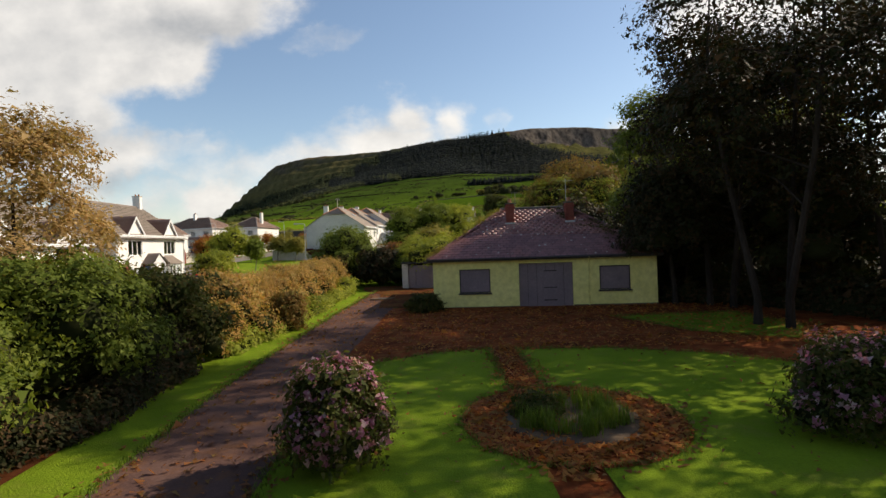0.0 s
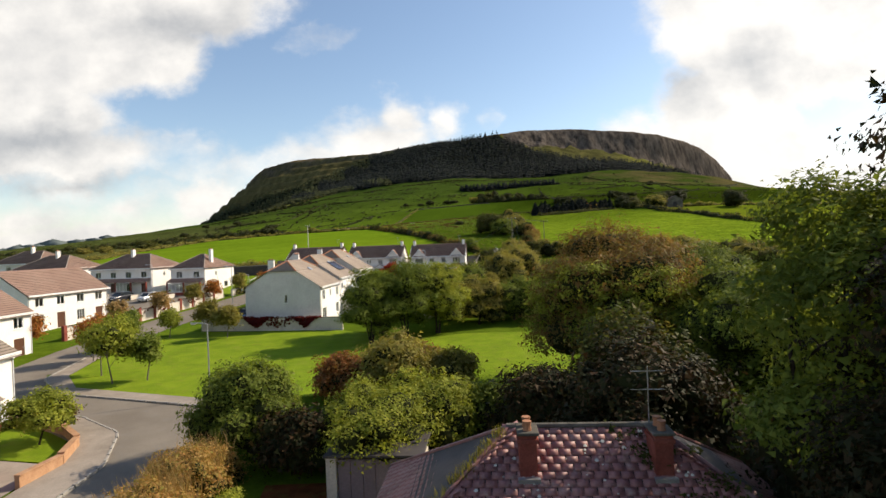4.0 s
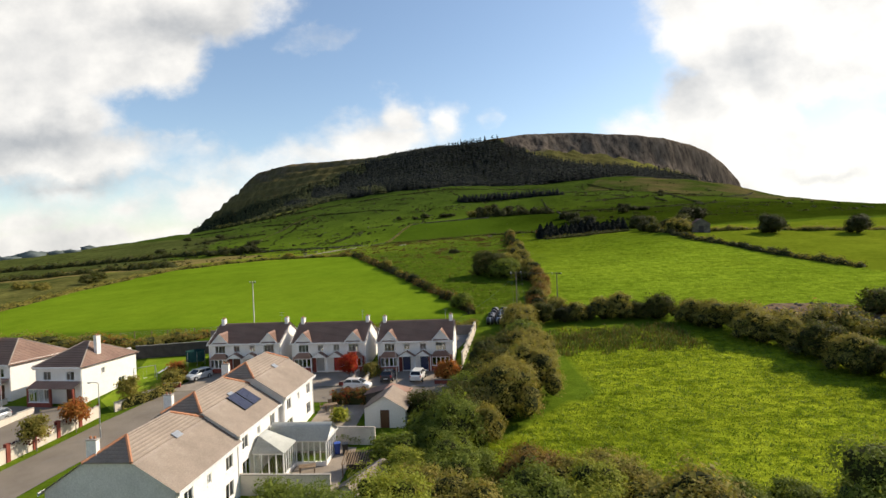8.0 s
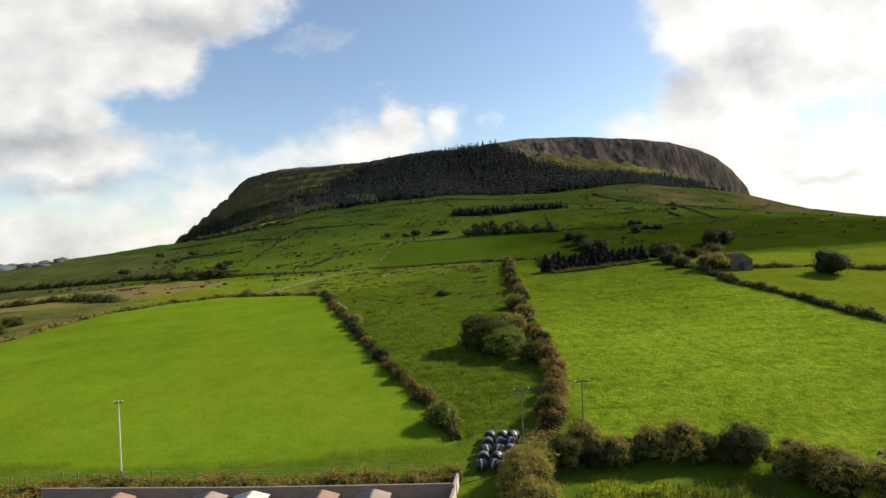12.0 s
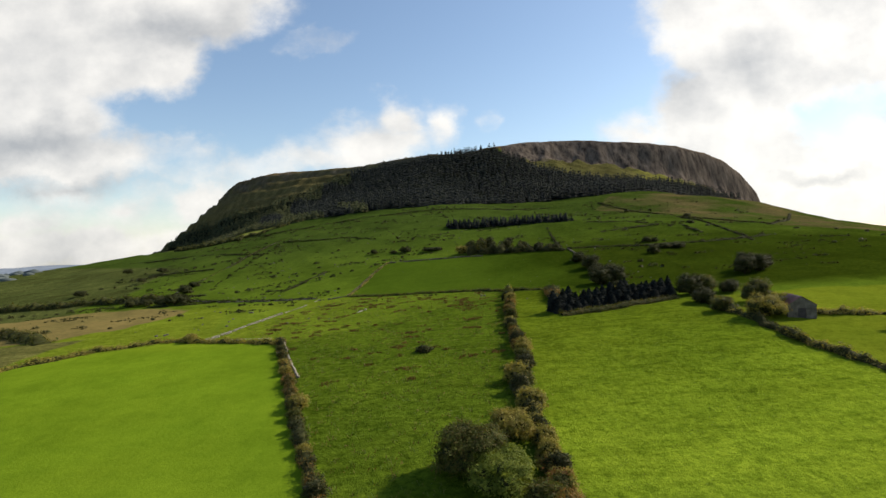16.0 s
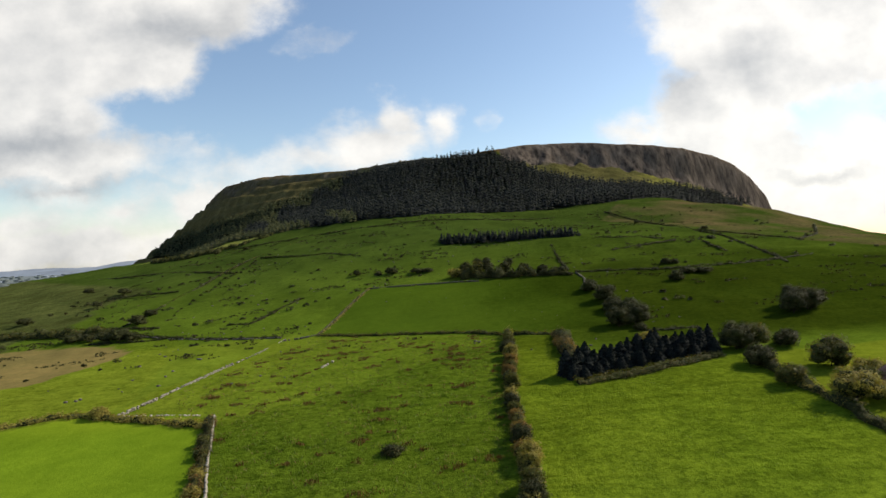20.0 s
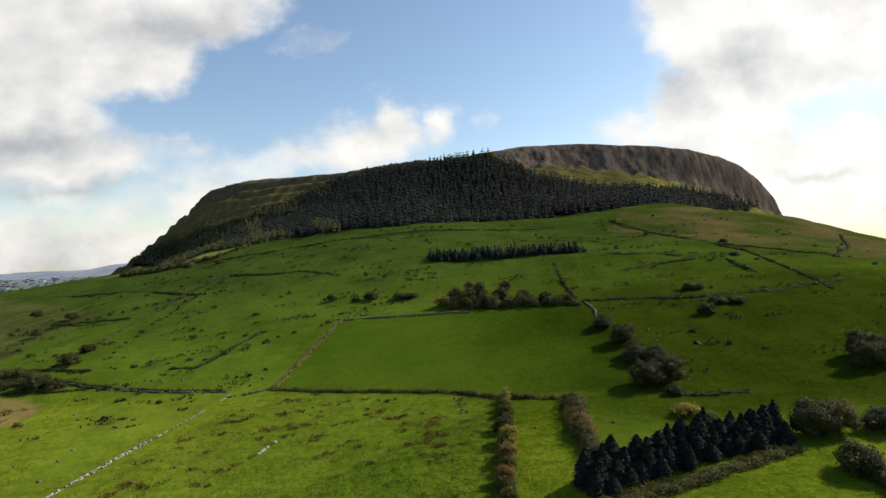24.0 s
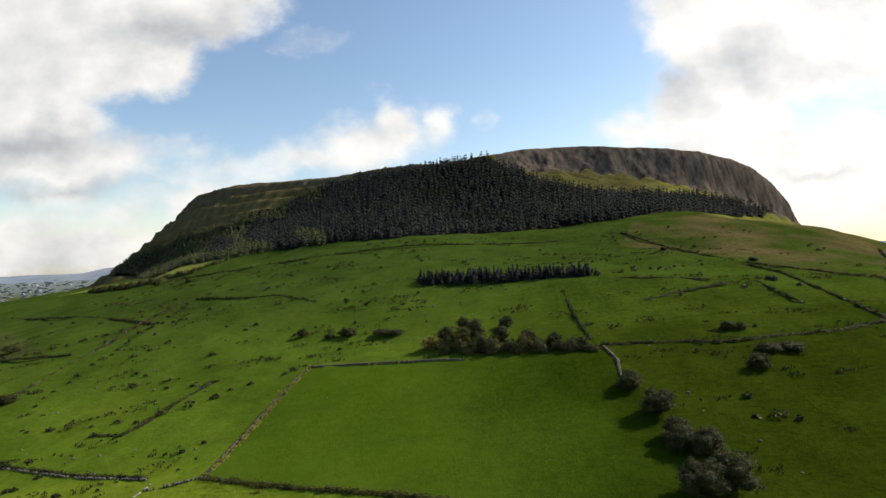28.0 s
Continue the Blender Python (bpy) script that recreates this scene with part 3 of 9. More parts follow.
def build_land():
    east = np.concatenate([np.arange(0, 150, 1.7), np.arange(150, 540, 3.6), 540 + 9 * np.arange(1, 22) ** 2.05])
    xs = np.concatenate([18 - east[:0:-1], 18 + east])
    ys = np.concatenate([(-60 - 40 * np.arange(1, 14) ** 2.0)[::-1], np.arange(-60, 330, 1.8), np.arange(330, 640, 2.6), np.arange(640, 1130, 3.4), 1130 + 8 * np.arange(0, 22) ** 2.0])
    X, Y = np.meshgrid(xs, ys)
    Z = height(X, Y)
    far = smooth(900, 2500, np.hypot(X, Y))
    Z = Z * (1 - far) + (-8 - 75 * smooth(500, 1500, X) + 14 * ripple(X, Y, 2600, 1) * smooth(1500, 3200, np.hypot(X, Y))) * far
    d, _ = rim(X, Y)
    # broken rock on the escarpment, gentle unevenness in the rough fields
    wildness = smooth(158, 210, Y) * (1 - smooth(1500, 2200, np.hypot(X, Y)))
    mown = inside(LEFT_FIELD, X, Y) | inside(RECT_FIELD, X, Y)
    Z += wildness * np.where(mown, 0.15, 0.5) * ripple(X, Y, 26, 2) * smooth(158, 260, Y)
    Z += smooth(380, 520, Y) * 1.3 * ripple(X, Y, 95, 5) * wildness
    face = smooth(90, 10, -d) * (d < 0)
    east = smooth(70, 150, X)
    Z += face * east * smooth(0, 16, -d) * (5.0 * ripple(X, Z * 0.4 + Y, 38, 3) + 3.0 * ripple(X, Y, 15, 4))
    bench = smooth(240, 120, -d) * (d < -4) * (1 - east)
    Z += bench * (2.6 * np.sin(Z * 6.28 / 15 + 0.9 * ripple(X, Y, 120, 6)) + 1.4 * ripple(X, Y, 22, 9))
    # trodden steps across the steeper pasture
    Z += 0.35 * wildness * smooth(350, 380, Y) * smooth(620, 560, Y) * np.maximum(0, ripple(X, Y, 130, 13)) * np.sin(Z * 6.28 / 1.5 + 1.5 * ripple(X, Y, 30, 14))
    n = len(xs)
    k = np.arange((len(ys) - 1) * n).reshape(-1, n)[:, :-1].ravel()
    faces = np.stack([k, k + 1, k + n + 1, k + n], 1)
    me = mesh_np("ground", np.stack([X, Y, Z], -1).reshape(-1, 3), faces, LAND, smooth=True)
    # cover
    c = np.empty(X.shape + (3,))
    c[:] = (0.085, 0.135, 0.012)
    r1, r2 = ripple(X, Y, 60, 7), ripple(X, Y, 19, 8)
    # upper pasture fades darker: cloud shade put into its colour
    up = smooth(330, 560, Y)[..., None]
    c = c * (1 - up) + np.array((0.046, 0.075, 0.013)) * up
    c *= (1 + 0.16 * r1 + 0.10 * r2)[..., None]
    tuft = np.full(X.shape, 0.25)

    def lay(mask, col, t, mottle=0.06):
        c[mask] = np.array(col) * (1 + mottle * r1 + mottle * r2)[..., None][mask]
        tuft[mask] = t

    lay(inside(LEFT_FIELD, X, Y), (0.116, 0.188, 0.011), 0.0, 0.08)
    lay(inside(STRIP_FIELD, X, Y), (0.082, 0.128, 0.011), 0.75)
    grazed = inside(RIGHT_FIELD, X, Y)
    lay(grazed, (0.170, 0.248, 0.018), 0.6, 0.10)
    # the field darkens uphill: a cloud's shadow painted as a gradient
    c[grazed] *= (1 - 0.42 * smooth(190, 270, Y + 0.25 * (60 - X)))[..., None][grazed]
    lay(inside(FAR_FIELD, X, Y), (0.126, 0.165, 0.013), 0.25)
    lay(inside(PADDOCK, X, Y), (0.225, 0.285, 0.018), 0.9, 0.16)
    lay(inside(RECT_FIELD, X, Y), (0.054, 0.094, 0.008), 0.06)
    lay(inside([(-20, 361), (44, 328), (-25, 275), (-50, 292), (-76, 383), (-120, 400), (-130, 290), (-92, 275), (-55, 289), (-32, 358)], X, Y), (0.102, 0.152, 0.013), 0.5, 0.10)
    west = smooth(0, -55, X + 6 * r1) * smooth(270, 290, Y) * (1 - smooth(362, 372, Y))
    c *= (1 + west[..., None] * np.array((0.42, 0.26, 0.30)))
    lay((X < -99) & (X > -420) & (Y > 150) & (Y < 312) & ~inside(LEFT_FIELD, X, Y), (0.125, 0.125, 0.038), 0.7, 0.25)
    # cloud shadow painted over the eastern slope, which is also made rougher
    shaded_rough_hill = smooth(10, 105, X + 18 * r1 + 8 * r2) * smooth(298, 316, Y + 4 * r2)
    c *= (1 - (0.12 + 0.53 * smooth(490, 380, Y + 12 * r1)) * shaded_rough_hill)[..., None]
    tuft[:] = np.maximum(tuft, 0.45 * shaded_rough_hill)
    lay(inside(BROWN_FIELD, X, Y), (0.170, 0.140, 0.050), 0.1)
    heath = inside(HEATH, X, Y)
    edge = (smooth(0.15, 0.85, 0.5 + 0.5 * ripple(X, Y, 75, 12) + 0.2 * r2))[..., None]
    c[heath] = (c * edge + np.array((0.100, 0.084, 0.036)) * (1 - edge))[heath]
    tuft[heath] = 0.5
    lay(inside([(-290, 735), (-205, 700), (-120, 672), (-135, 700), (-260, 762)], X, Y), (0.17, 0.19, 0.045), 0.0)
    low = (X < -150 - 14 * r1) & (Y > 250) & (Z < 36) & ~inside(BROWN_FIELD, X, Y)
    lay(low, (0.074, 0.090, 0.026), 0.6, 0.25)
    wood = inside(FOREST, X, Y)
    top = d > -6
    lay(top, (0.135, 0.090, 0.034), 0.5, 0.2)
    slope_left = (d <= -6) & (d > -230) & (Y > 760) & (X < 90)
    lay(slope_left, (0.105, 0.092, 0.040), 0.55, 0.30)
    # the western talus is darkened: its shadow is put into the cover colour
    talus = (d <= -6) & (d > -150) & (X > 120) & ~heath & (Y > 680)
    lay(talus, (0.085, 0.082, 0.030), 0.4, 0.22)
    lay(talus & (X > 290 + 20 * r2), (0.140, 0.142, 0.036), 0.2, 0.2)
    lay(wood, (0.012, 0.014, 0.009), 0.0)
    rock = np.clip(smooth(36, 24, -d) * smooth(-3, 3, -d) * (X > 110) + 0.75 * smooth(60, 10, -d) * (d < 0) * (X < 40) * (0.5 + 0.7 * ripple(X, Z * 6, 60, 11)), 0, 1)
    # distance haze is painted: far land blends into a blue-grey
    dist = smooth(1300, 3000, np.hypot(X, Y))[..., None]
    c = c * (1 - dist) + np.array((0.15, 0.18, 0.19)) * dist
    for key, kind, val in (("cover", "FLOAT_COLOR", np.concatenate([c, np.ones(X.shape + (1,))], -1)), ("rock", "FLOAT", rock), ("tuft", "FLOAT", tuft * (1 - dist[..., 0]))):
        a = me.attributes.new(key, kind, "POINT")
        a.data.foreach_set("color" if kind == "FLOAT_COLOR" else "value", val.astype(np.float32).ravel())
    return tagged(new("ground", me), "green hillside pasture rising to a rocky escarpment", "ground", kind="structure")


def far_ground(x, y):
    """Height of the outlying land, where the slopes sink into the plain."""
    r = math.hypot(x, y)
    far = float(smooth(900, 2500, r))
    roll = float(ripple(np.array([float(x)]), np.array([float(y)]), 2600, 1)[0]) * float(smooth(1500, 3200, r))
    return ground(x, y) * (1 - far) + (-8 + 14 * roll) * far


build_land()


def sheet(name, outline, material, lift, label, category="", step=2.0, kind="structure"):
    """A thin layer laid over the land inside an outline."""
    bm = bmesh.new()
    bm.faces.new([bm.verts.new((x, y, 0)) for x, y in outline])
    xs, ys = [p[0] for p in outline], [p[1] for p in outline]
    for axis, lo, hi in ((0, min(xs), max(xs)), (1, min(ys), max(ys))):
        for k in range(1, int((hi - lo) / step) + 1):
            co, no = [0, 0, 0], [0, 0, 0]
            co[axis], no[axis] = lo + k * step, 1
            bmesh.ops.bisect_plane(bm, geom=list(bm.verts) + list(bm.edges) + list(bm.faces), plane_co=co, plane_no=no)
    zs = height(np.array([q.co.x for q in bm.verts]), np.array([q.co.y for q in bm.verts]))
    for q, z in zip(bm.verts, zs):
        q.co.z = z + lift
    bmesh.ops.recalc_face_normals(bm, faces=bm.faces)
    if sum(f.normal.z for f in bm.faces) < 0:
        bmesh.ops.reverse_faces(bm, faces=bm.faces)
    me = bpy.data.meshes.new(name)
    bm.to_mesh(me)
    bm.free()
    me.materials.append(material)
    return tagged(new(name, me), label, category or name, kind=kind)


def strip(path, w0, w1=None):
    """The outline of a band along a path."""
    w1 = w0 if w1 is None else w1
    left, right = [], []
    for k, p in enumerate(path):
        a, b = Vector(path[max(k - 1, 0)]), Vector(path[min(k + 1, len(path) - 1)])
        d = (b - a).normalized()
        n = Vector((-d.y, d.x))
        left.append(tuple(Vector(p) + n * w0))
        right.append(tuple(Vector(p) - n * w1))
    return left + right[::-1]


def oval(cx, cy, rx, ry, n=40):
    return [(cx + rx * math.cos(2 * math.pi * k / n), cy + ry * math.sin(2 * math.pi * k / n)) for k in range(n)]

# ---------------------------------------------------------------- garden and estate surfaces
sheet("lawn_verge", [(-9.5, 2), (-3, 2), (-3.2, 20), (-2.6, 33), (-2.6, 45), (-7, 45), (-8.6, 34), (-9.2, 20)], GRASS, 0.02, "mown grass verge beside the drive", "lawn")
sheet("leaf_litter", [(-3.4, 2), (14.5, 2), (19, 12), (21, 34), (-2.85, 33.7), (-3.3, 28), (-3.7, 20)], LITTER, 0.032, "brown fallen leaves over gravel", "leaf litter")
sheet("driveway", strip([(-4.1, -4), (-4.3, 5), (-4.75, 11), (-4.95, 16), (-4.85, 22), (-4.4, 32), (-3.4, 44.5)], 1.5, 1.45), DRIVE, 0.05, "dark worn tarmac drive with fallen leaves", "driveway", 1.5)
sheet("lawn_west", [(-3.1, 1), (-3.3, 12), (-3.2, 16.6), (-2.1, 19.3), (-0.2, 20.6), (1.75, 21), (1.85, 1)], GRASS, 0.062, "mown lawn dappled with shade", "lawn")
sheet("lawn_east", [(2.85, 1), (2.8, 20.8), (6, 20.5), (9, 19.2), (11.2, 17.2), (12.6, 13), (13.2, 1)], GRASS, 0.062, "mown lawn dappled with shade", "lawn")
sheet("lawn_back", [(8.6, 28.0), (14.6, 28.3), (15.5, 24), (13.5, 21.2), (10.5, 23.4)], GRASS, 0.062, "patchy lawn under the trees", "lawn")
sheet("ring_path", oval(2.9, 12.75, 2.5, 2.75), LITTER, 0.078, "ring path covered in brown leaves", "path", 1.0)
sheet("flower_bed", oval(2.9, 12.75, 1.55, 1.75), SOIL, 0.095, "round planting bed edged with gravel", "flower bed", 1.0)

sheet("drive_litter", [(-3.7, 34), (-2.9, 33.6), (-2.3, 33.9), (-2.0, 40), (-2.1, 47), (-6.2, 47), (-6.0, 44.5), (-4.4, 41.5), (-3.9, 38)], MOULD, 0.066, "brown fallen leaves and moss over the drive end", "leaf litter")

sheet("side_litter", [(-2.95, 33.8), (-0.4, 33.8), (0.4, 47), (-2.0, 47)], MOULD, 0.045, "damp leaf mould beside the bungalow", "leaf litter")

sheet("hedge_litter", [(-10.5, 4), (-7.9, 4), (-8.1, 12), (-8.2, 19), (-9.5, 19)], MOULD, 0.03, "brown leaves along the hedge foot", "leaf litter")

sheet("front_drive", [(-26.2, 34), (-18.5, 34), (-18.5, 43.7), (-26.2, 44.1)], PAVING, 0.045, "paved front drive of the neighbouring house", "paving")

# estate roads
sheet("road_hedge_side", [(-15.5, 14), (-15.5, 50), (-17.6, 55.2), (-22, 58.2), (-30, 59.8), (-46, 60.5), (-46, 66.5), (-37.5, 69.5), (-34.5, 74), (-30.6, 68), (-26.8, 63.9), (-14.2, 59.6), (-10.8, 58), (-11.2, 14)], ASPHALT, 0.03, "grey estate road", "road")
sheet("road_north", strip([(-33.6, 70), (-34.3, 80), (-34.2, 91), (-32.4, 103), (-29.8, 115), (-26.8, 124.5)], 3.2, 3.0), ASPHALT, 0.036, "grey estate road", "road")
sheet("road_row", strip([(-29, 123.5), (-18, 123.2), (-4, 122.2), (9, 119.6)], 2.6, 3.0), ASPHALT, 0.042, "grey cul-de-sac in front of the houses", "road")
sheet("footpath", strip([(-17.0, 14), (-17.0, 46), (-16.9, 50.5), (-18.6, 54.3), (-22.2, 57.0), (-30, 58.6)], 1.25, 1.25), PAVING, 0.12, "concrete footpath", "footpath")
sheet("green", [(-11.6, 60.6), (-14.5, 60.8), (-26.6, 65.4), (-29.6, 69.3), (-30.8, 77), (-29.7, 85), (-27.2, 88.6), (-20, 87.4), (-8.6, 86), (-2, 80.5), (-2, 71), (-5, 61)], GRASS, 0.05, "mown green open to the road", "lawn")
sheet("green_footpath", strip([(-11.5, 60.2), (-14.5, 60.3), (-26.8, 64.6), (-30.2, 68.9), (-31.4, 76)], 0.85, 0.75), PAVING, 0.11, "concrete footpath round the green", "footpath", 1.5)
sheet("lawn_garden", [(-1.8, 79), (-2.2, 70), (1.5, 60), (13, 60), (14.5, 81), (5.5, 81.5)], GRASS, 0.05, "mown back lawn between trees", "lawn")
sheet("forecourt", [(-26.2, 44.6), (-18.6, 44.2), (-18.4, 50.4), (-21.8, 51.2), (-26.2, 51.2)], PAVING, 0.05, "paved forecourt", "paving")
sheet("front_lawn", [(-21.8, 51.3), (-18.5, 50.6), (-20.3, 54.6), (-23.0, 56.4), (-25, 56.6), (-25, 52)], GRASS, 0.05, "small front lawn", "lawn")
sheet("row_forecourt", [(-29.5, 126.2), (-18, 125.9), (-4, 124.9), (9.3, 122.4), (10, 131), (-2, 131.6), (-14, 132.8), (-28, 134)], PAVING, 0.05, "paved front drives", "paving")
sheet("parking_court", [(-72, 108), (-40, 100), (-37.4, 106), (-35, 117), (-39, 122), (-72, 127)], ASPHALT, 0.04, "tarmac drives behind the wall", "paving")
sheet("play_lawn", [(-37.5, 124), (-33.5, 119.6), (-30.4, 126), (-29.5, 134), (-30, 141), (-40, 141.5), (-38, 133)], GRASS, 0.05, "back garden lawn", "lawn")
sheet("patio", [(-9.5, 105.5), (-3.4, 104.6), (-2.2, 118.5), (-7.6, 119), (-8.6, 107)], PAVING, 0.05, "paved patio and gravel", "paving")
sheet("back_yards", [(-30, 141), (9, 138), (12.8, 146.8), (-33, 149.8)], PAVING, 0.045, "paved back yards", "paving")


def kerb(path, label):
    """A kerb of separate concrete stones set on edge along a path."""
    P = np.array(path, float)
    s = np.concatenate([[0], np.cumsum(np.hypot(*np.diff(P, axis=0).T))])
    n = int(s[-1] / 0.92)
    t = (np.arange(n) + 0.5) * s[-1] / n
    x, y = np.interp(t, s, P[:, 0]), np.interp(t, s, P[:, 1])
    k = thing("kerb", pose(x[0], y[0], ground(x[0], y[0])), label, "kerb", kind="structure")
    me = bpy.data.meshes.new("kerbstone")
    bm = boxes((-0.445, -0.07, -0.12, 0.445, 0.07, 0.15), bevel=0.015)
    bm.to_mesh(me)
    bm.free()
    me.materials.append(KERB)
    for i in range(n):
        a = math.degrees(math.atan2(y[min(i + 1, n - 1)] - y[max(i - 1, 0)], x[min(i + 1, n - 1)] - x[max(i - 1, 0)]))
        ob = new("kerbstone", me)
        ob.parent = k
        ob.matrix_basis = k.matrix_basis.inverted() @ pose(x[i], y[i], ground(x[i], y[i]), 0, 0, a)


kerb([(-15.62, 16), (-15.62, 50.2), (-17.4, 54.8), (-21.8, 58.2), (-30, 59.8)], "pale concrete kerb along the footpath")
kerb([(-11.5, 59.4), (-14.3, 59.5), (-27.0, 63.8), (-31.0, 68.4), (-32.2, 76)], "pale concrete kerb round the green")

# ---------------------------------------------------------------- plants
def ball(sub=1):
    bm = bmesh.new()
    bmesh.ops.create_icosphere(bm, subdivisions=sub, radius=1.0)
    v = np.array([q.co[:] for q in bm.verts])
    f = np.array([[q.index for q in p.verts] for p in bm.faces])
    bm.free()
    return v, f


BALL_V, BALL_F = ball(2)
LUMP_V, LUMP_F = ball(1)


def leaves(points, normals, size, rng, long=1.5):
    """One folded leaf or leaf spray at each point, roughly facing its normal."""
    n = len(points)
    nrm = normals + rng.normal(0, 0.45, (n, 3)) + np.array((0, 0, 0.35))
    nrm /= np.linalg.norm(nrm, axis=1, keepdims=True) + 1e-9
    t = np.cross(nrm, rng.normal(0, 1, (n, 3)))
    t /= np.linalg.norm(t, axis=1, keepdims=True) + 1e-9
    b = np.cross(nrm, t)
    s = (size * np.exp(rng.normal(0, 0.35, n)))[:, None]
    a, l = t * s * 0.5 * long, b * s * 0.5
    v = np.stack([points - a - l, points - a + l, points + a], 1).reshape(-1, 3)
    return v, np.arange(3 * n).reshape(n, 3)


def crown_points(lobes, count, rng, inner=0.72):
    """Points and outward normals spread over a set of egg-shaped lobes (x, y, z, rx, ry, rz)."""
    lobes = np.asarray(lobes, float)
    area = lobes[:, 3] * lobes[:, 5]
    pick = rng.choice(len(lobes), count, p=area / area.sum())
    d = rng.normal(0, 1, (count, 3))
    d /= np.linalg.norm(d, axis=1, keepdims=True)
    d[:, 2] = np.where(d[:, 2] < -0.55, -d[:, 2], d[:, 2])
    c, r = lobes[pick, :3], lobes[pick, 3:]
    bumps = 1 + 0.20 * np.sin(d[:, 0] * 6 + c[:, 0] * 3) * np.sin(d[:, 1] * 7 + c[:, 1] * 5) + 0.13 * np.sin(d[:, 2] * 10 + c[:, 2]) + rng.normal(0, 0.06, count)
    rad = (inner + (1.06 - inner) * rng.random(count) ** 0.55) * bumps
    p = c + d * r * rad[:, None]
    keep = np.ones(count, bool)
    for k in range(len(lobes)):
        q = np.linalg.norm((p - lobes[k, :3]) / lobes[k, 3:], axis=1)
        keep &= (q > 0.68) | (pick == k)
    return p[keep], (d / r)[keep] * r.mean()


LEAF, MORE = 0.68, 1.42


def sprays(p, n, k, spread, rng):
    """Turns each point into a spray of k leaf places round it."""
    q = np.repeat(p, k, 0) + rng.normal(0, spread, (len(p) * k, 3)) * np.array((1, 1, 0.7))
    return q, np.repeat(n, k, 0)


def crown_mesh(name, lobes, count, size, mat, rng, core=0.72, inner=0.72, long=1.5, low=0.0):
    p, n = sprays(*crown_points(lobes, int(count * MORE / 16), rng, inner), 16, size * 1.45, rng)
    up = p[:, 2] > low * (0.6 + 0.8 * rng.random(len(p)))
    p, n = p[up], n[up]
    v, f = leaves(p, n / np.linalg.norm(n, axis=1, keepdims=True), size * LEAF, rng, long)
    if not core:
        return mesh_np(name, v, f, [mat])
    # dark lumps inside the lobes stand for the crown's inner shade
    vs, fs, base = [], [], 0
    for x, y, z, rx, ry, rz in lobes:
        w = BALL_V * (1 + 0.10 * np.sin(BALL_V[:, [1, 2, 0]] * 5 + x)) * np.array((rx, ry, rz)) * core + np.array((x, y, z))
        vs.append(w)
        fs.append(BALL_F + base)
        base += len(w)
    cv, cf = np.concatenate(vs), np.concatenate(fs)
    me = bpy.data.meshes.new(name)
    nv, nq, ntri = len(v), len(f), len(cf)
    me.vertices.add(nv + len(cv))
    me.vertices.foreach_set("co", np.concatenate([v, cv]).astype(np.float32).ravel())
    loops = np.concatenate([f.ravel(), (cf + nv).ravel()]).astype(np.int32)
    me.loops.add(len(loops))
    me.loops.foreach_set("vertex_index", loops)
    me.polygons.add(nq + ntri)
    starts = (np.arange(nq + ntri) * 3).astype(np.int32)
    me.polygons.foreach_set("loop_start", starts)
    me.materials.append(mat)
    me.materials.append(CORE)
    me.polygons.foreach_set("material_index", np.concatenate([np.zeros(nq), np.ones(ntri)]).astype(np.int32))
    me.update(calc_edges=True)
    return me


def random_lobes(rng, r, h, z0, count=9, squash=0.8, lean=(0, 0)):
    """Lobes filling a rough egg of radius r from z0 to z0 + h."""
    out = [(0, 0, z0 + h * 0.5, r * 0.62, r * 0.62, h * 0.42)]
    for k in range(count):
        a = 2 * math.pi * (k + rng.random() * 0.7) / count * 2.4
        v = 0.12 + 0.76 * ((k + 0.5) / count)
        w = math.sin(math.pi * (0.18 + 0.72 * v)) ** 0.8
        d = r * w * (0.48 + 0.2 * rng.random())
        s = r * (0.34 + 0.16 * rng.random())
        out.append((d * math.cos(a) + lean[0] * v, d * math.sin(a) + lean[1] * v, z0 + h * v, s, s, s * squash))
    return out


def trunk_mesh(name, height_, radius, lobes, rng, mat, stems=1, limbs=6, spread=0.4):
    bm = bmesh.new()
    tops = sorted(lobes[1:] or lobes, key=lambda q: q[2])
    for s in range(stems):
        a = 2 * math.pi * s / max(stems, 1) + 0.5
        ox, oy = (math.cos(a) * spread, math.sin(a) * spread) if stems > 1 else (0, 0)
        r = radius * (0.75 if stems > 1 else 1.0)
        bend = rng.normal(0, 0.04 * height_, 2)
        mid = (ox * 2 + bend[0], oy * 2 + bend[1])
        tube(bm, [(ox, oy, -0.3, r * 1.35), (ox, oy, height_ * 0.08, r), (mid[0], mid[1], height_ * 0.45, r * 0.72),
                  (mid[0] * 1.3, mid[1] * 1.3, height_ * 0.75, r * 0.42), (mid[0] * 1.2, mid[1] * 1.2, height_ * 0.97, r * 0.12)], 7)
        for k in range(limbs):
            q = tops[(k * 2 + s) % len(tops)]
            z = height_ * (0.28 + 0.5 * (k + 0.5) / limbs)
            z = min(z, q[2] * 0.85)
            m = 1.0 if z > height_ * 0.4 else 0.7
            tube(bm, [(mid[0] * m, mid[1] * m, z, r * 0.36), ((mid[0] + q[0]) * 0.5, (mid[1] + q[1]) * 0.5, (z + q[2]) * 0.5 + 0.1, r * 0.22), (q[0], q[1], q[2], r * 0.07)], 5)
    me = bpy.data.meshes.new(name)
    bm.to_mesh(me)
    bm.free()
    me.materials.append(mat)
    return me


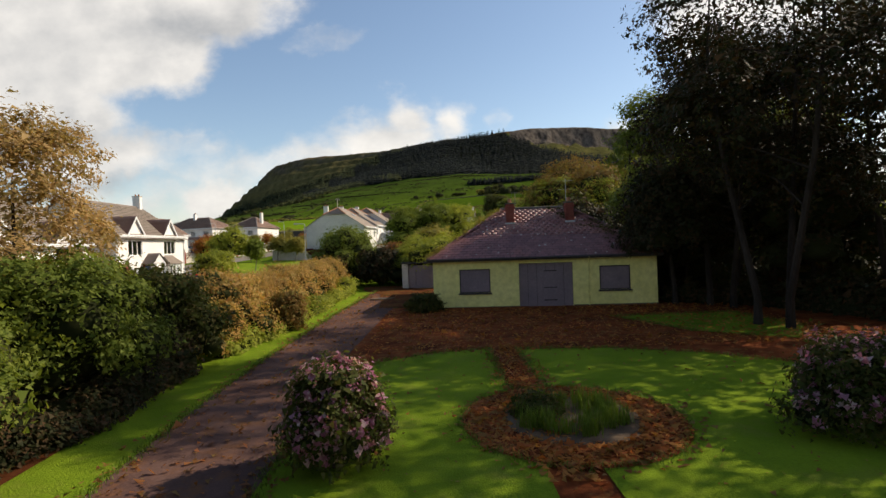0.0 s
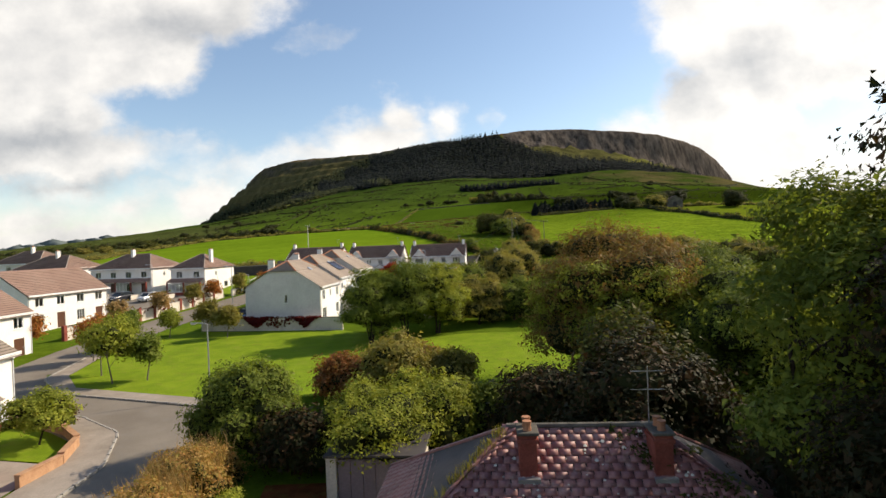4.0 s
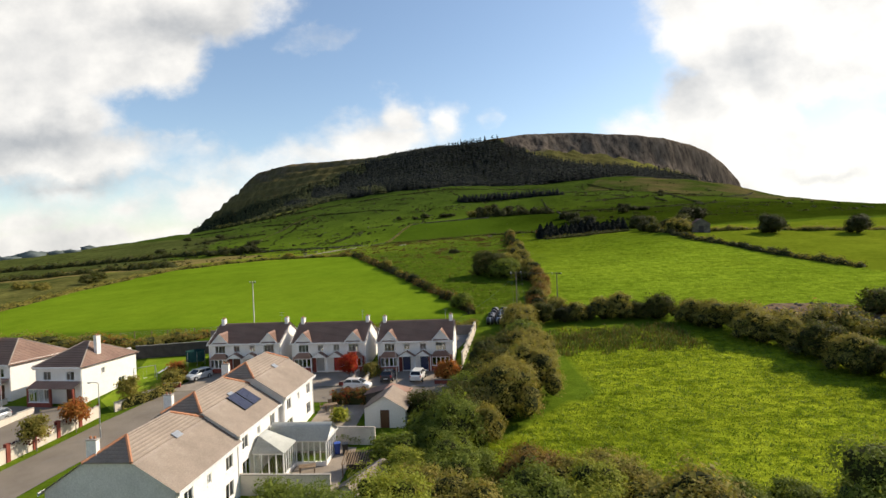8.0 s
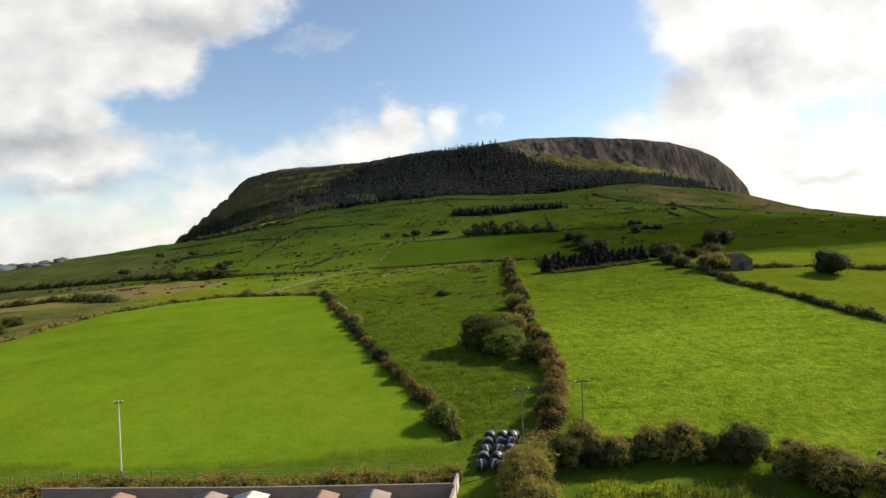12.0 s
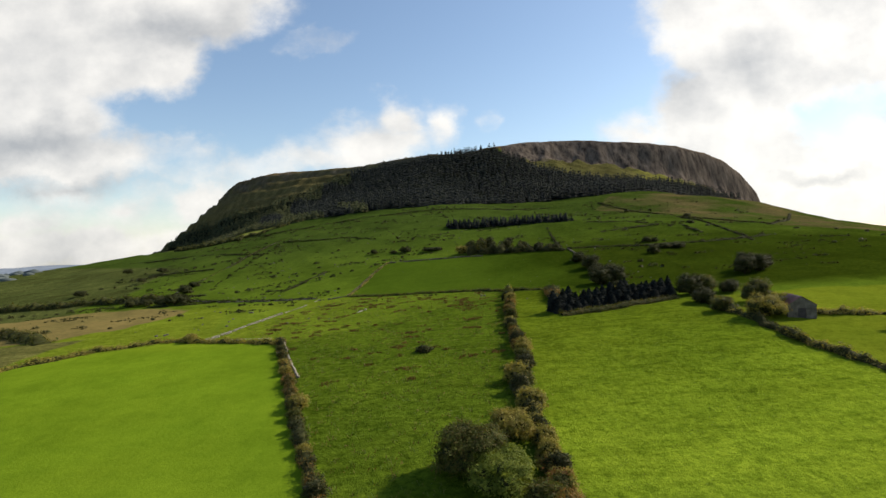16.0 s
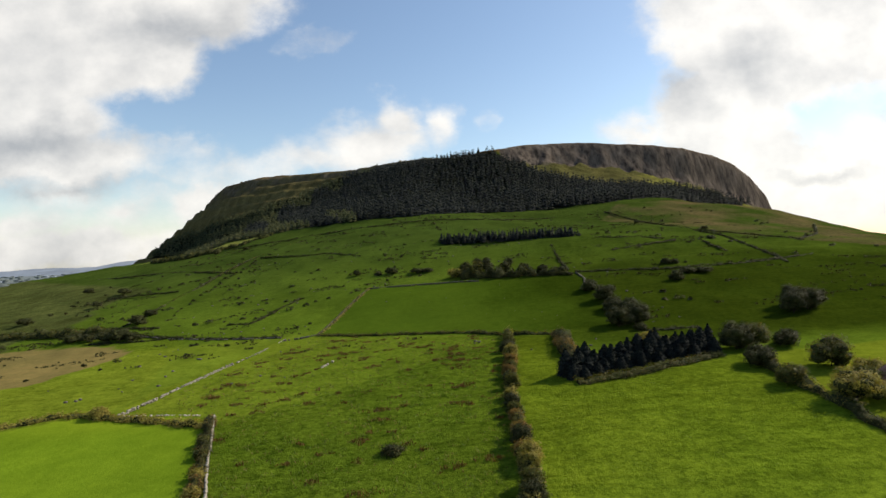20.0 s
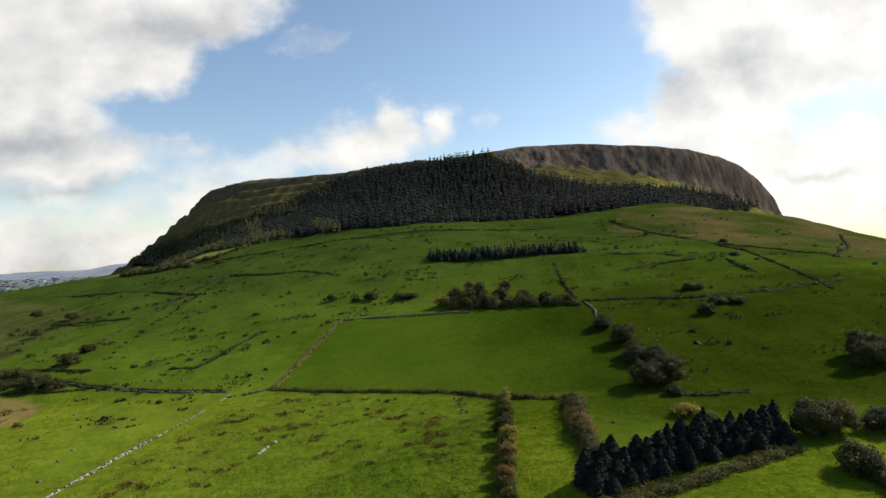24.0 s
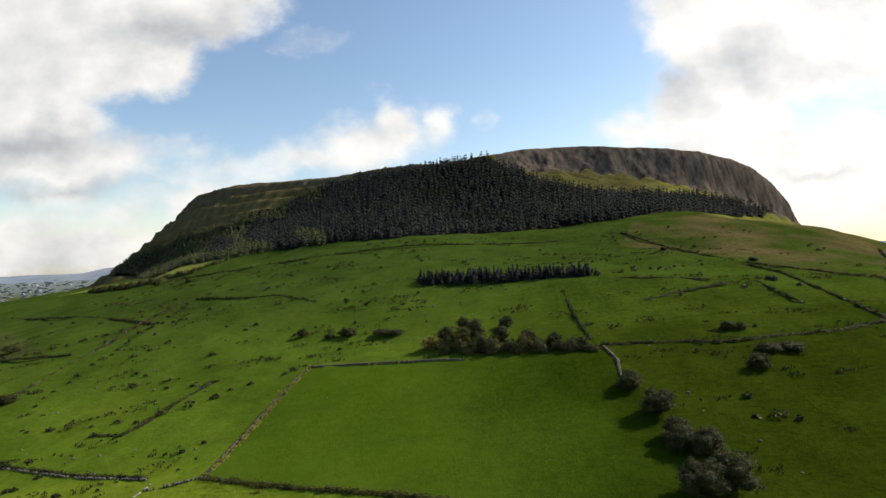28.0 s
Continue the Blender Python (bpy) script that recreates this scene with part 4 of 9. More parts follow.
def tree(name, x, y, h, r, label, mat, count, size, seed, clear=0.3, bark=BARK, trunk_r=None, stems=1, lobes=9, core=0.72, category="tree", group="", spread=0.4, squash=0.8):
    rng = np.random.default_rng(seed)
    at = thing(name, pose(x, y, ground(x, y) - 0.05, 0, 0, 0), label, category, group)
    L = random_lobes(rng, r, h * (1 - clear), h * clear, lobes, squash)
    part("trunk", trunk_mesh("trunk", h * 0.80, trunk_r or h * 0.022, L, rng, bark, stems, spread=spread), bark, at)
    part("crown", crown_mesh("crown", L, count, size, mat, rng, core), mat, at)
    return at


def bush(name, x, y, r, h, label, mat, count, size, seed, lobes=6, sink=0.25, category="bush", group="", flowers=None, ry=None, core=0.74, hollow=0.0):
    rng = np.random.default_rng(seed)
    at = thing(name, pose(x, y, ground(x, y), 0, 0, 0), label, category, group)
    L = [(0, 0, h * 0.42, r * 0.75, (ry or r) * 0.75, h * 0.52)]
    lobes = int(lobes * 1.7)
    for k in range(lobes):
        a = 2.4 * k + 0.9 * rng.random()
        v = 0.10 + 0.72 * (k + rng.random()) / lobes
        w = (0.80 - 0.62 * v ** 2) * (0.75 + 0.35 * rng.random())
        s = 0.20 + 0.20 * rng.random()
        L.append((math.cos(a) * r * w, math.sin(a) * (ry or r) * w, h * (0.08 + v * 0.86), r * s, (ry or r) * s, h * (0.12 + 0.13 * rng.random())))
    part("foliage", crown_mesh("foliage", L, count, size, mat, rng, core, low=h * hollow), mat, at)
    bm = bmesh.new()
    for k in range(5):
        a = rng.random() * 6.28
        tube(bm, [(0.1 * math.cos(a), 0.1 * math.sin(a), -0.2, 0.03 + 0.008 * h), (0.3 * r * math.cos(a), 0.3 * r * math.sin(a), h * 0.5, 0.02), (0.5 * r * math.cos(a), 0.5 * r * math.sin(a), h * 0.8, 0.008)], 5)
    part("stems", bm, BARK, at)
    if flowers:
        p, n = crown_points(L, flowers[1], rng, 0.98)
        n = n / np.linalg.norm(n, axis=1, keepdims=True)
        ok = n[:, 2] > -0.35
        p, n = p[ok], n[ok]
        k = 7
        pts = np.repeat(p, k, 0) + rng.normal(0, flowers[2] * 0.55, (len(p) * k, 3)) + np.repeat(n, k, 0) * 0.05
        v, f = leaves(pts, np.repeat(n, k, 0), flowers[2], rng, 1.0)
        tagged(part("flower_heads", mesh_np("flower_heads", v, f, [flowers[0]]), flowers[0], at), "small mauve and pink flower heads", kind="stuff")
    return at


def hedge(name, path, width, tall, density, size, mat, label, seed, category="hedge", kind="", rough=0.25, core=True, step=0.6, second=None):
    """A hedge along a path: a near-black core painted as its inner shade, and leaf sprays over sides and top. tall and
    width: a number, or a value for each path point.
    """
    rng = np.random.default_rng(seed)
    P = np.array(path, float)
    seg = np.hypot(*np.diff(P, axis=0).T)
    s = np.concatenate([[0], np.cumsum(seg)])
    n = max(int(s[-1] / step), 3)
    t = np.linspace(0, s[-1], n)
    cx, cy = np.interp(t, s, P[:, 0]), np.interp(t, s, P[:, 1])
    wide = np.interp(t, s, width if isinstance(width, (list, tuple)) else [width] * len(P)) * 0.5
    high = np.interp(t, s, tall if isinstance(tall, (list, tuple)) else [tall] * len(P))
    wob = 1 + rough * (np.sin(t * 1.3 + seed) * 0.5 + np.sin(t * 0.47 + 2 * seed) * 0.6 + np.sin(t * 2.9 + seed * 3) * 0.3)
    high, wide = high * wob, wide * (1 + 0.6 * rough * np.sin(t * 0.8 + seed * 1.7))
    dx, dy = np.gradient(cx), np.gradient(cy)
    ln = np.hypot(dx, dy) + 1e-9
    nx, ny = -dy / ln, dx / ln
    zg = height(cx, cy)
    count = int(s[-1] * density * MORE * 0.75 / 12)
    k = rng.random(count) * (n - 1)
    i = k.astype(int)
    u = k - i
    i2 = np.minimum(i + 1, n - 1)
    lerp = lambda a: a[i] * (1 - u) + a[i2] * u
    ang = rng.random(count) * math.pi * 1.0
    rad = 0.80 + 0.28 * rng.random(count) ** 0.6 + 0.10 * rng.random(count) ** 4
    ca, sa = np.cos(ang), np.sin(ang)
    ex = np.sign(ca) * np.abs(ca) ** 0.75 * rad
    ez = np.abs(sa) ** 0.6 * rad
    low = rng.random(count) < 0.35
    ez = np.where(low, ez * rng.random(count), ez)
    ex = np.where(low, np.sign(ca) * rad * 0.95, ex)
    px, py = lerp(cx) + lerp(nx) * ex * lerp(wide), lerp(cy) + lerp(ny) * ex * lerp(wide)
    pz = lerp(zg) + 0.05 + ez * lerp(high)
    nrm = np.stack([lerp(nx) * ex, lerp(ny) * ex, ez + 0.1], 1)
    p, nrm = sprays(np.stack([px, py, pz], 1), nrm / np.linalg.norm(nrm, axis=1, keepdims=True), 12, size * 1.2, rng)
    px, py = p[:, 0], p[:, 1]
    v, f = leaves(p, nrm, size * LEAF, rng)
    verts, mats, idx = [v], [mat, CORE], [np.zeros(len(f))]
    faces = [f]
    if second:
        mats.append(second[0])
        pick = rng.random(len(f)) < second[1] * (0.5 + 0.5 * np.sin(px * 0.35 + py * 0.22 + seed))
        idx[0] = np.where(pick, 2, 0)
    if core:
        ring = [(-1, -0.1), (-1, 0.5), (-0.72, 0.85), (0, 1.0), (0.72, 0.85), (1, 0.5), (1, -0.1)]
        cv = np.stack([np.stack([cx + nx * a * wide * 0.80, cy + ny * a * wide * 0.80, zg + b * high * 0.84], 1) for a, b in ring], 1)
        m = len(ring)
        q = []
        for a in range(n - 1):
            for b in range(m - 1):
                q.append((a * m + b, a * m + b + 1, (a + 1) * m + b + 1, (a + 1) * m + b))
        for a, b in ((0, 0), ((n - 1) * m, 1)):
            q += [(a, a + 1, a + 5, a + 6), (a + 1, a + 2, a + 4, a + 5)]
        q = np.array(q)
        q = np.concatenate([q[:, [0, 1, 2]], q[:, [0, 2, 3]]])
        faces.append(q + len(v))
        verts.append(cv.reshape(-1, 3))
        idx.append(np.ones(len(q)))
    me = mesh_np(name, np.concatenate(verts), np.concatenate(faces), mats, mat_index=np.concatenate(idx))
    return tagged(new(name, me), label, category, kind=kind)


def tufts(name, points, blades, tall, width, mat, label, seed, spread=0.25, category="grass", lean=0.35):
    """Grass or rush tufts: narrow bent blades growing from each point."""
    rng = np.random.default_rng(seed)
    P = np.repeat(np.asarray(points, float), blades, 0)
    n = len(P)
    P[:, :2] += rng.normal(0, spread, (n, 2))
    a = rng.random(n) * 6.28
    h = tall * (0.6 + 0.6 * rng.random(n))
    out = np.stack([np.cos(a), np.sin(a), np.zeros(n)], 1)
    side = np.stack([-np.sin(a), np.cos(a), np.zeros(n)], 1) * width * 0.5
    up = np.array((0, 0, 1.0))
    m = P + out * (h * lean * 0.3)[:, None] + up * (h * 0.6)[:, None]
    t = P + out * (h * lean)[:, None] + up * h[:, None]
    v = np.stack([P - side, P + side, m + side * 0.7, m - side * 0.7, t + side * 0.1, t - side * 0.1], 1).reshape(-1, 3)
    k = np.arange(n)[:, None] * 6
    f = np.concatenate([k + np.array((0, 1, 2, 3)), k + np.array((3, 2, 4, 5))])
    return tagged(new(name, mesh_np(name, v, f, [mat])), label, category, kind="stuff")


def conifer_arrays(x, y, z, h, r, rng, tiers=5, points=7):
    """A small spruce of jagged skirts for woods seen from afar."""
    v, f, base = [], [], 0
    for k in range(tiers):
        a = k / tiers
        top, low = h * (a * 0.84 + 0.26), h * (a * 0.84 + 0.02)
        rad = r * (1 - a) ** 0.8 + 0.12
        n = points * 2
        th = np.arange(n) * math.pi / points + rng.random() * 3
        rr = rad * np.where(np.arange(n) % 2, 0.55, 1.0) * (0.8 + 0.4 * rng.random(n))
        ring = np.stack([x + rr * np.cos(th), y + rr * np.sin(th), z + low + np.where(np.arange(n) % 2, 0.10 * h, 0) + rng.normal(0, 0.02 * h, n)], 1)
        v.append(np.concatenate([[(x + rng.normal(0, 0.05), y, z + min(top, h))], ring]))
        f.append(np.stack([np.zeros(n, int), np.arange(1, n + 1), np.roll(np.arange(1, n + 1), -1)], 1) + base)
        base += n + 1
    return np.concatenate(v), np.concatenate(f)


def wood(name, spots, h, r, label, seed, tiers=4, points=6, mat=None):
    rng = np.random.default_rng(seed)
    V, F, base = [], [], 0
    zs = height(np.array([p[0] for p in spots]), np.array([p[1] for p in spots]))
    for (x, y), z in zip(spots, zs):
        s = 0.6 + 0.75 * rng.random()
        v, f = conifer_arrays(x, y, z - 0.4, h * s, r * (0.85 + 0.3 * rng.random()), rng, tiers, points)
        V.append(v)
        F.append(f + base)
        base += len(v)
    return tagged(new(name, mesh_np(name, np.concatenate(V), np.concatenate(F), [mat or L_CONIFER])), label, "conifer wood", kind="stuff")


def scatter(poly, spacing, seed, jitter=0.7):
    rng = np.random.default_rng(seed)
    xs, ys = [p[0] for p in poly], [p[1] for p in poly]
    X, Y = np.meshgrid(np.arange(min(xs), max(xs), spacing), np.arange(min(ys), max(ys), spacing))
    X = X + rng.uniform(-jitter, jitter, X.shape) * spacing
    Y = Y + rng.uniform(-jitter, jitter, Y.shape) * spacing
    m = inside(poly, X, Y)
    return list(zip(X[m], Y[m]))


def along(path, spacing, seed, side=0.0):
    rng = np.random.default_rng(seed)
    P = np.array(path, float)
    s = np.concatenate([[0], np.cumsum(np.hypot(*np.diff(P, axis=0).T))])
    t = np.arange(0, s[-1], spacing) + rng.uniform(-0.3, 0.3, len(np.arange(0, s[-1], spacing))) * spacing
    return list(zip(np.interp(t, s, P[:, 0]) + rng.uniform(-side, side, len(t)), np.interp(t, s, P[:, 1]) + rng.uniform(-side, side, len(t))))


def dry_wall(name, path, tall, thick, label, seed, size=0.45, gaps=0.0, stone=None):
    """A field wall of loose stones: a row of uneven blocks, two or three courses."""
    rng = np.random.default_rng(seed)
    V, F, base = [], [], 0
    cube = np.array([(-1, -1, -1), (1, -1, -1), (1, 1, -1), (-1, 1, -1), (-1, -1, 1), (1, -1, 1), (1, 1, 1), (-1, 1, 1)], float) * 0.5
    quads = np.array([(0, 3, 2, 1), (4, 5, 6, 7), (0, 1, 5, 4), (1, 2, 6, 5), (2, 3, 7, 6), (3, 0, 4, 7)])
    courses = max(int(round(tall / size)), 1)
    for c in range(courses):
        spots = along(path, size * 1.25, seed + c, 0.1)
        zs = height(np.array([p[0] for p in spots]), np.array([p[1] for p in spots]))
        for (x, y), z in zip(spots, zs):
            if rng.random() < gaps:
                continue
            dims = np.array((size * rng.uniform(0.9, 1.7), thick * rng.uniform(0.8, 1.2), size * rng.uniform(0.8, 1.25)))
            a = rng.uniform(0, 3.14) if courses == 1 else math.atan2(path[-1][1] - path[0][1], path[-1][0] - path[0][0]) + rng.normal(0, 0.25)
            v = cube * dims + rng.normal(0, 0.05 * size, (8, 3))
            ca, sa = math.cos(a), math.sin(a)
            v = np.stack([x + v[:, 0] * ca - v[:, 1] * sa, y + v[:, 0] * sa + v[:, 1] * ca, z + v[:, 2] + size * (c + 0.45)], 1)
            V.append(v)
            F.append(quads + base)
            base += 8
    return tagged(new(name, mesh_np(name, np.concatenate(V), np.concatenate(F), [stone or STONE])), label, "field wall", kind="stuff")


def shrub_row(name, path, spacing, r, h, mats, count, size, labels, seed, group, side=0.6):
    """Separate shrubs growing into one another along a path."""
    rng = np.random.default_rng(seed)
    for k, (x, y) in enumerate(along(path, spacing, seed, side)):
        f = 0.75 + 0.5 * rng.random()
        m = int(rng.integers(len(mats)))
        bush(name, x, y, r * f, h * f * (0.9 + 0.25 * rng.random()), labels[m], mats[m], int(count * f), size, seed * 10 + k, 8, category="shrub", group=group)

# ---------------------------------------------------------------- the shuttered bungalow
def facade(bm, x0, z0, x1, z1, y, holes, depth=0.16, m=None):
    """A wall face in the plane y with openings (x0, z0, x1, z1) cut through and their reveals, thick towards +y."""
    xs = sorted({x0, x1, *[h[0] for h in holes], *[h[2] for h in holes]})
    zs = sorted({z0, z1, *[h[1] for h in holes], *[h[3] for h in holes]})
    M = m or Matrix.Identity(4)
    put = lambda *c: bm.verts.new(M @ Vector(c))
    for a, b in zip(xs, xs[1:]):
        for c, d in zip(zs, zs[1:]):
            mx, mz = (a + b) / 2, (c + d) / 2
            if any(h[0] < mx < h[2] and h[1] < mz < h[3] for h in holes):
                continue
            bm.faces.new([put(a, y, c), put(b, y, c), put(b, y, d), put(a, y, d)])
            bm.faces.new([put(a, y + depth, d), put(b, y + depth, d), put(b, y + depth, c), put(a, y + depth, c)])
    for h in holes:
        a, c, b, d = h
        for p, q in (((a, c), (b, c)), ((b, c), (b, d)), ((b, d), (a, d)), ((a, d), (a, c))):
            bm.faces.new([put(p[0], y, p[1]), put(p[0], y + depth, p[1]), put(q[0], y + depth, q[1]), put(q[0], y, q[1])])


def bungalow():
    at = pose(-0.35, 33.3, -0.12, 0, 0, -5.4)
    W, D, E, R = 12.85, 8.9, 2.98, 3.05          # width, depth, eaves, rise of the roof
    home = thing("bungalow", at, "disused yellow bungalow with boarded windows and a hipped slate roof", "house")
    wins = [(1.55, 0.98, 3.35, 2.36), (9.62, 0.98, 11.35, 2.36)]
    door = (5.02, 0.0, 8.12, 2.62)
    bm = bmesh.new()
    facade(bm, 0, -0.4, W, E, 0, wins + [(door[0], -0.4, door[2], door[3])], 0.25)
    for dims in ((0, 0.252, -0.4, 0.25, D, E), (W - 0.25, 0.252, -0.4, W, D, E), (0.252, D - 0.25, -0.4, W - 0.252, D, E)):
        part("wall", boxes(dims), YELLOW, home)
    part("wall", bm, YELLOW, home, "pale yellow rendered wall, stained at the foot")
    part("plinth", boxes((-0.02, -0.03, -0.4, 5.0, -0.002, 0.16)), SOIL, home, "dirty damp-stained base")
    part("plinth", boxes((8.14, -0.03, -0.4, W + 0.02, -0.002, 0.16)), SOIL, home, "dirty damp-stained base")
    for k, (a, c, b, d) in enumerate(wins):
        win = part("window", boxes((a, 0.09, c, b, 0.12, d)), BOARD, home, "window closed with a grey board")
        part("frame", boxes((a, 0.03, c, a + 0.06, 0.14, d), (b - 0.06, 0.03, c, b, 0.14, d), (a + 0.06, 0.03, d - 0.06, b - 0.06, 0.14, d), (a + 0.06, 0.03, c, b - 0.06, 0.14, c + 0.06)), DARKWOOD, win)
        part("sill", boxes((a - 0.08, -0.09, c - 0.09, b + 0.08, 0.10, c - 0.003), bevel=0.012), DARKWOOD, win)
    # boarded entrance: upright panels, a door leaf and its ironwork
    porch = part("entrance", boxes((door[0], 0.20, 0.0, door[2], 0.24, door[3])), DARKWOOD, home, "recessed entrance closed with grey boards")
    n = 6
    for k in range(n):
        w = (door[2] - door[0]) / n
        dy = 0.01 * (k % 2)
        part("panel", boxes((door[0] + k * w + 0.01, 0.14 + dy, 0.02, door[0] + (k + 1) * w - 0.01, 0.18 + dy, door[3] - 0.02), bevel=0.006), BOARD, porch)
    part("door", boxes((6.42, 0.09, 0.05, 7.22, 0.13, 2.15), bevel=0.008), BOARD, porch)
    for z in (2.12, 1.15, 0.42):
        part("hinge_bar", boxes((6.45, 0.06, z, 7.2, 0.088, z + 0.06)), DARKWOOD, porch)
    part("step", boxes((4.9, -0.9, -0.3, 8.3, 0.0, 0.06), bevel=0.02), PAVING, home)
    # roof
    o = 0.30
    k = R / (D / 2 + o)
    ez = E + 0.02
    hip = D / 2 + o
    x0, x1, y0, y1 = -o, W + o, -o, D + o
    ra, rb, ry, rz = x0 + hip * 0.96, x1 - hip * 0.96, D / 2, ez + R
    bm = bmesh.new()
    v = [bm.verts.new(c) for c in ((x0, y0, ez), (x1, y0, ez), (x1, y1, ez), (x0, y1, ez), (ra, ry, rz), (rb, ry, rz))]
    for q in ((0, 1, 5, 4), (1, 2, 5), (2, 3, 4, 5), (3, 0, 4), (3, 2, 1, 0)):
        bm.faces.new([v[j] for j in q])
    roof = part("roof", bm, DARKWOOD, home, "hipped roof of old purple slates with lichen")
    part("fascia", boxes((x0 - 0.02, y0 - 0.05, ez - 0.16, x1 + 0.02, y0 - 0.01, ez + 0.03), (x0 - 0.05, y0, ez - 0.16, x0 - 0.01, y1, ez + 0.03), (x1 + 0.01, y0, ez - 0.16, x1 + 0.05, y1, ez + 0.03)), DARKWOOD, home)
    bm = bmesh.new()
    tube(bm, [(x0, y0 - 0.1, ez - 0.03, 0.05), (W / 2, y0 - 0.1, ez - 0.05, 0.05), (x1, y0 - 0.1, ez - 0.03, 0.05)], 8)
    gutter = part("gutter", bm, DARKWOOD, home, "dark sagging gutter")
    bm = bmesh.new()
    tube(bm, [(9.0, -0.05, 0.0, 0.035), (9.0, -0.05, 2.5, 0.035), (9.0, y0 - 0.08, ez - 0.1, 0.035)], 6)
    part("downpipe", bm, YELLOW, home)
    # slates in courses: separate ones over the front, the other slopes joined
    rng = np.random.default_rng(4)
    bm = boxes((-0.205, 0, 0, 0.205, 0.40, 0.014))
    meshes = []
    for s in range(4):
        b = bmesh.new()
        w = 0.164
        c = [(-w, 0.0), (w, 0.0), (w, 0.40), (-w, 0.40)]
        j = [(x + rng.normal(0, 0.006), y + (rng.normal(0, 0.012) if y == 0 else 0)) for x, y in c]
        lo = [b.verts.new((x, y, 0.0)) for x, y in j]
        hi = [b.verts.new((x, y, 0.018 + (0.014 if y < 0.1 else 0))) for x, y in j]
        b.faces.new(lo[::-1])
        b.faces.new(hi)
        for q in range(4):
            b.faces.new((lo[q], lo[(q + 1) % 4], hi[(q + 1) % 4], hi[q]))
        me = bpy.data.meshes.new("slate")
        b.to_mesh(me)
        b.free()
        me.materials.append(SLATE)
        meshes.append(me)
    bm.free()
    length = math.hypot(hip, R)
    rows = 22
    step = length / rows
    tilt = math.atan2(R, hip)
    extra_v, extra_f = [], []
    cube_f = np.array([(0, 3, 2, 1), (4, 5, 6, 7), (0, 1, 5, 4), (1, 2, 6, 5), (2, 3, 7, 6), (3, 0, 4, 7)])
    made = 0
    for slope_id, (base, turn, run) in enumerate((((x0, y0), 0, x1 - x0), ((x0, y1), -90, y1 - y0), ((x1, y0), 90, y1 - y0))):
        frame_m = Matrix.Translation((base[0], base[1], ez)) @ Matrix.Rotation(radians(turn), 4, "Z")
        for r in range(rows):
            inset = r / rows * hip * 0.96
            a, b = inset, run - inset
            n = int((b - a) / 0.36) + 1
            first = math.ceil((a + 0.12) / 0.36 - 0.5 * (r % 2)) + 0.5 * (r % 2)
            for q in range(n):
                cx = (first + q) * 0.36
                if cx > b - 0.12:
                    continue
                m = frame_m @ Matrix.Translation((cx, 0, 0)) @ Matrix.Rotation(tilt, 4, "X") @ Matrix.Translation((0, r * step - 0.04, 0.012 + 0.004 * rng.random())) @ Matrix.Rotation(rng.normal(0, 0.012), 4, "Z") @ Matrix.Rotation(-0.035, 4, "X")
                if slope_id == 0 and made < 300 and r < 19:
                    ob = new("slate", meshes[int(rng.integers(4))])
                    ob.parent, ob.matrix_basis = roof, m
                    made += 1
                else:
                    w = 0.164
                    vs = [m @ Vector(c) for c in ((-w, 0, 0), (w, 0, 0), (w, 0.4, 0), (-w, 0.4, 0), (-w, 0, 0.034), (w, 0, 0.034), (w, 0.4, 0.015), (-w, 0.4, 0.015))]
                    extra_f.append(cube_f + 8 * len(extra_v))
                    extra_v.append(np.array([c[:] for c in vs]))
    tagged(part("slates", mesh_np("slates", np.concatenate(extra_v), np.concatenate(extra_f), [SLATE]), SLATE, roof), kind="stuff")
    bm = bmesh.new()
    tube(bm, [(ra - 0.1, ry, rz + 0.02, 0.10), (rb + 0.1, ry, rz + 0.02, 0.10)], 8)
    part("ridge", bm, STONE, roof, "weathered grey ridge tiles")
    for px, py, qx in ((x0, y0, ra), (x1, y0, rb), (x0, y1, ra), (x1, y1, rb)):
        bm = bmesh.new()
        tube(bm, [(px, py, ez + 0.02, 0.07), (qx, ry, rz + 0.02, 0.07)], 6)
        part("hip_tiles", bm, SLATE, roof)
    # pale lichen spots
    lv, lf = [], []
    for k in range(110):
        u = rng.random()
        px = x0 + u * hip + 0.3 + (x1 - x0 - 2 * u * hip - 0.6) * rng.random()
        o, rad = Vector((px, y0 + u * hip * 0.97, ez + u * R * 0.97 + 0.045)), 0.02 + 0.05 * rng.random() ** 2
        ring = [o + Vector((rad * math.cos(a), rad * math.sin(a) * math.cos(tilt), rad * math.sin(a) * math.sin(tilt) + 0.012)) for a in (0, 1.1, 2.0, 3.2, 4.1, 5.3)]
        lf += [(len(lv), len(lv) + 1 + q, len(lv) + 1 + (q + 1) % 6) for q in range(6)]
        lv += [(o + Vector((0, -0.008, 0.022)))[:]] + [p[:] for p in ring]
    tagged(part("lichen", mesh_np("lichen", lv, lf, [LICHEN]), LICHEN, roof, "pale lichen spots on the slates"), kind="stuff")
    # chimneys
    for cx, cy, top in ((4.72, 3.25, 6.28), (8.45, 3.25, 6.24)):
        ch = part("chimney", boxes((cx - 0.25, cy - 0.30, 4.6, cx + 0.25, cy + 0.55, top), (cx - 0.30, cy - 0.35, top - 0.22, cx + 0.30, cy + 0.6, top - 0.1), bevel=0.01), BRICK, home, "red brick chimney stack with a flaking cap")
        part("cap", boxes((cx - 0.31, cy - 0.36, top, cx + 0.31, cy + 0.61, top + 0.09), bevel=0.02), STONE, ch)
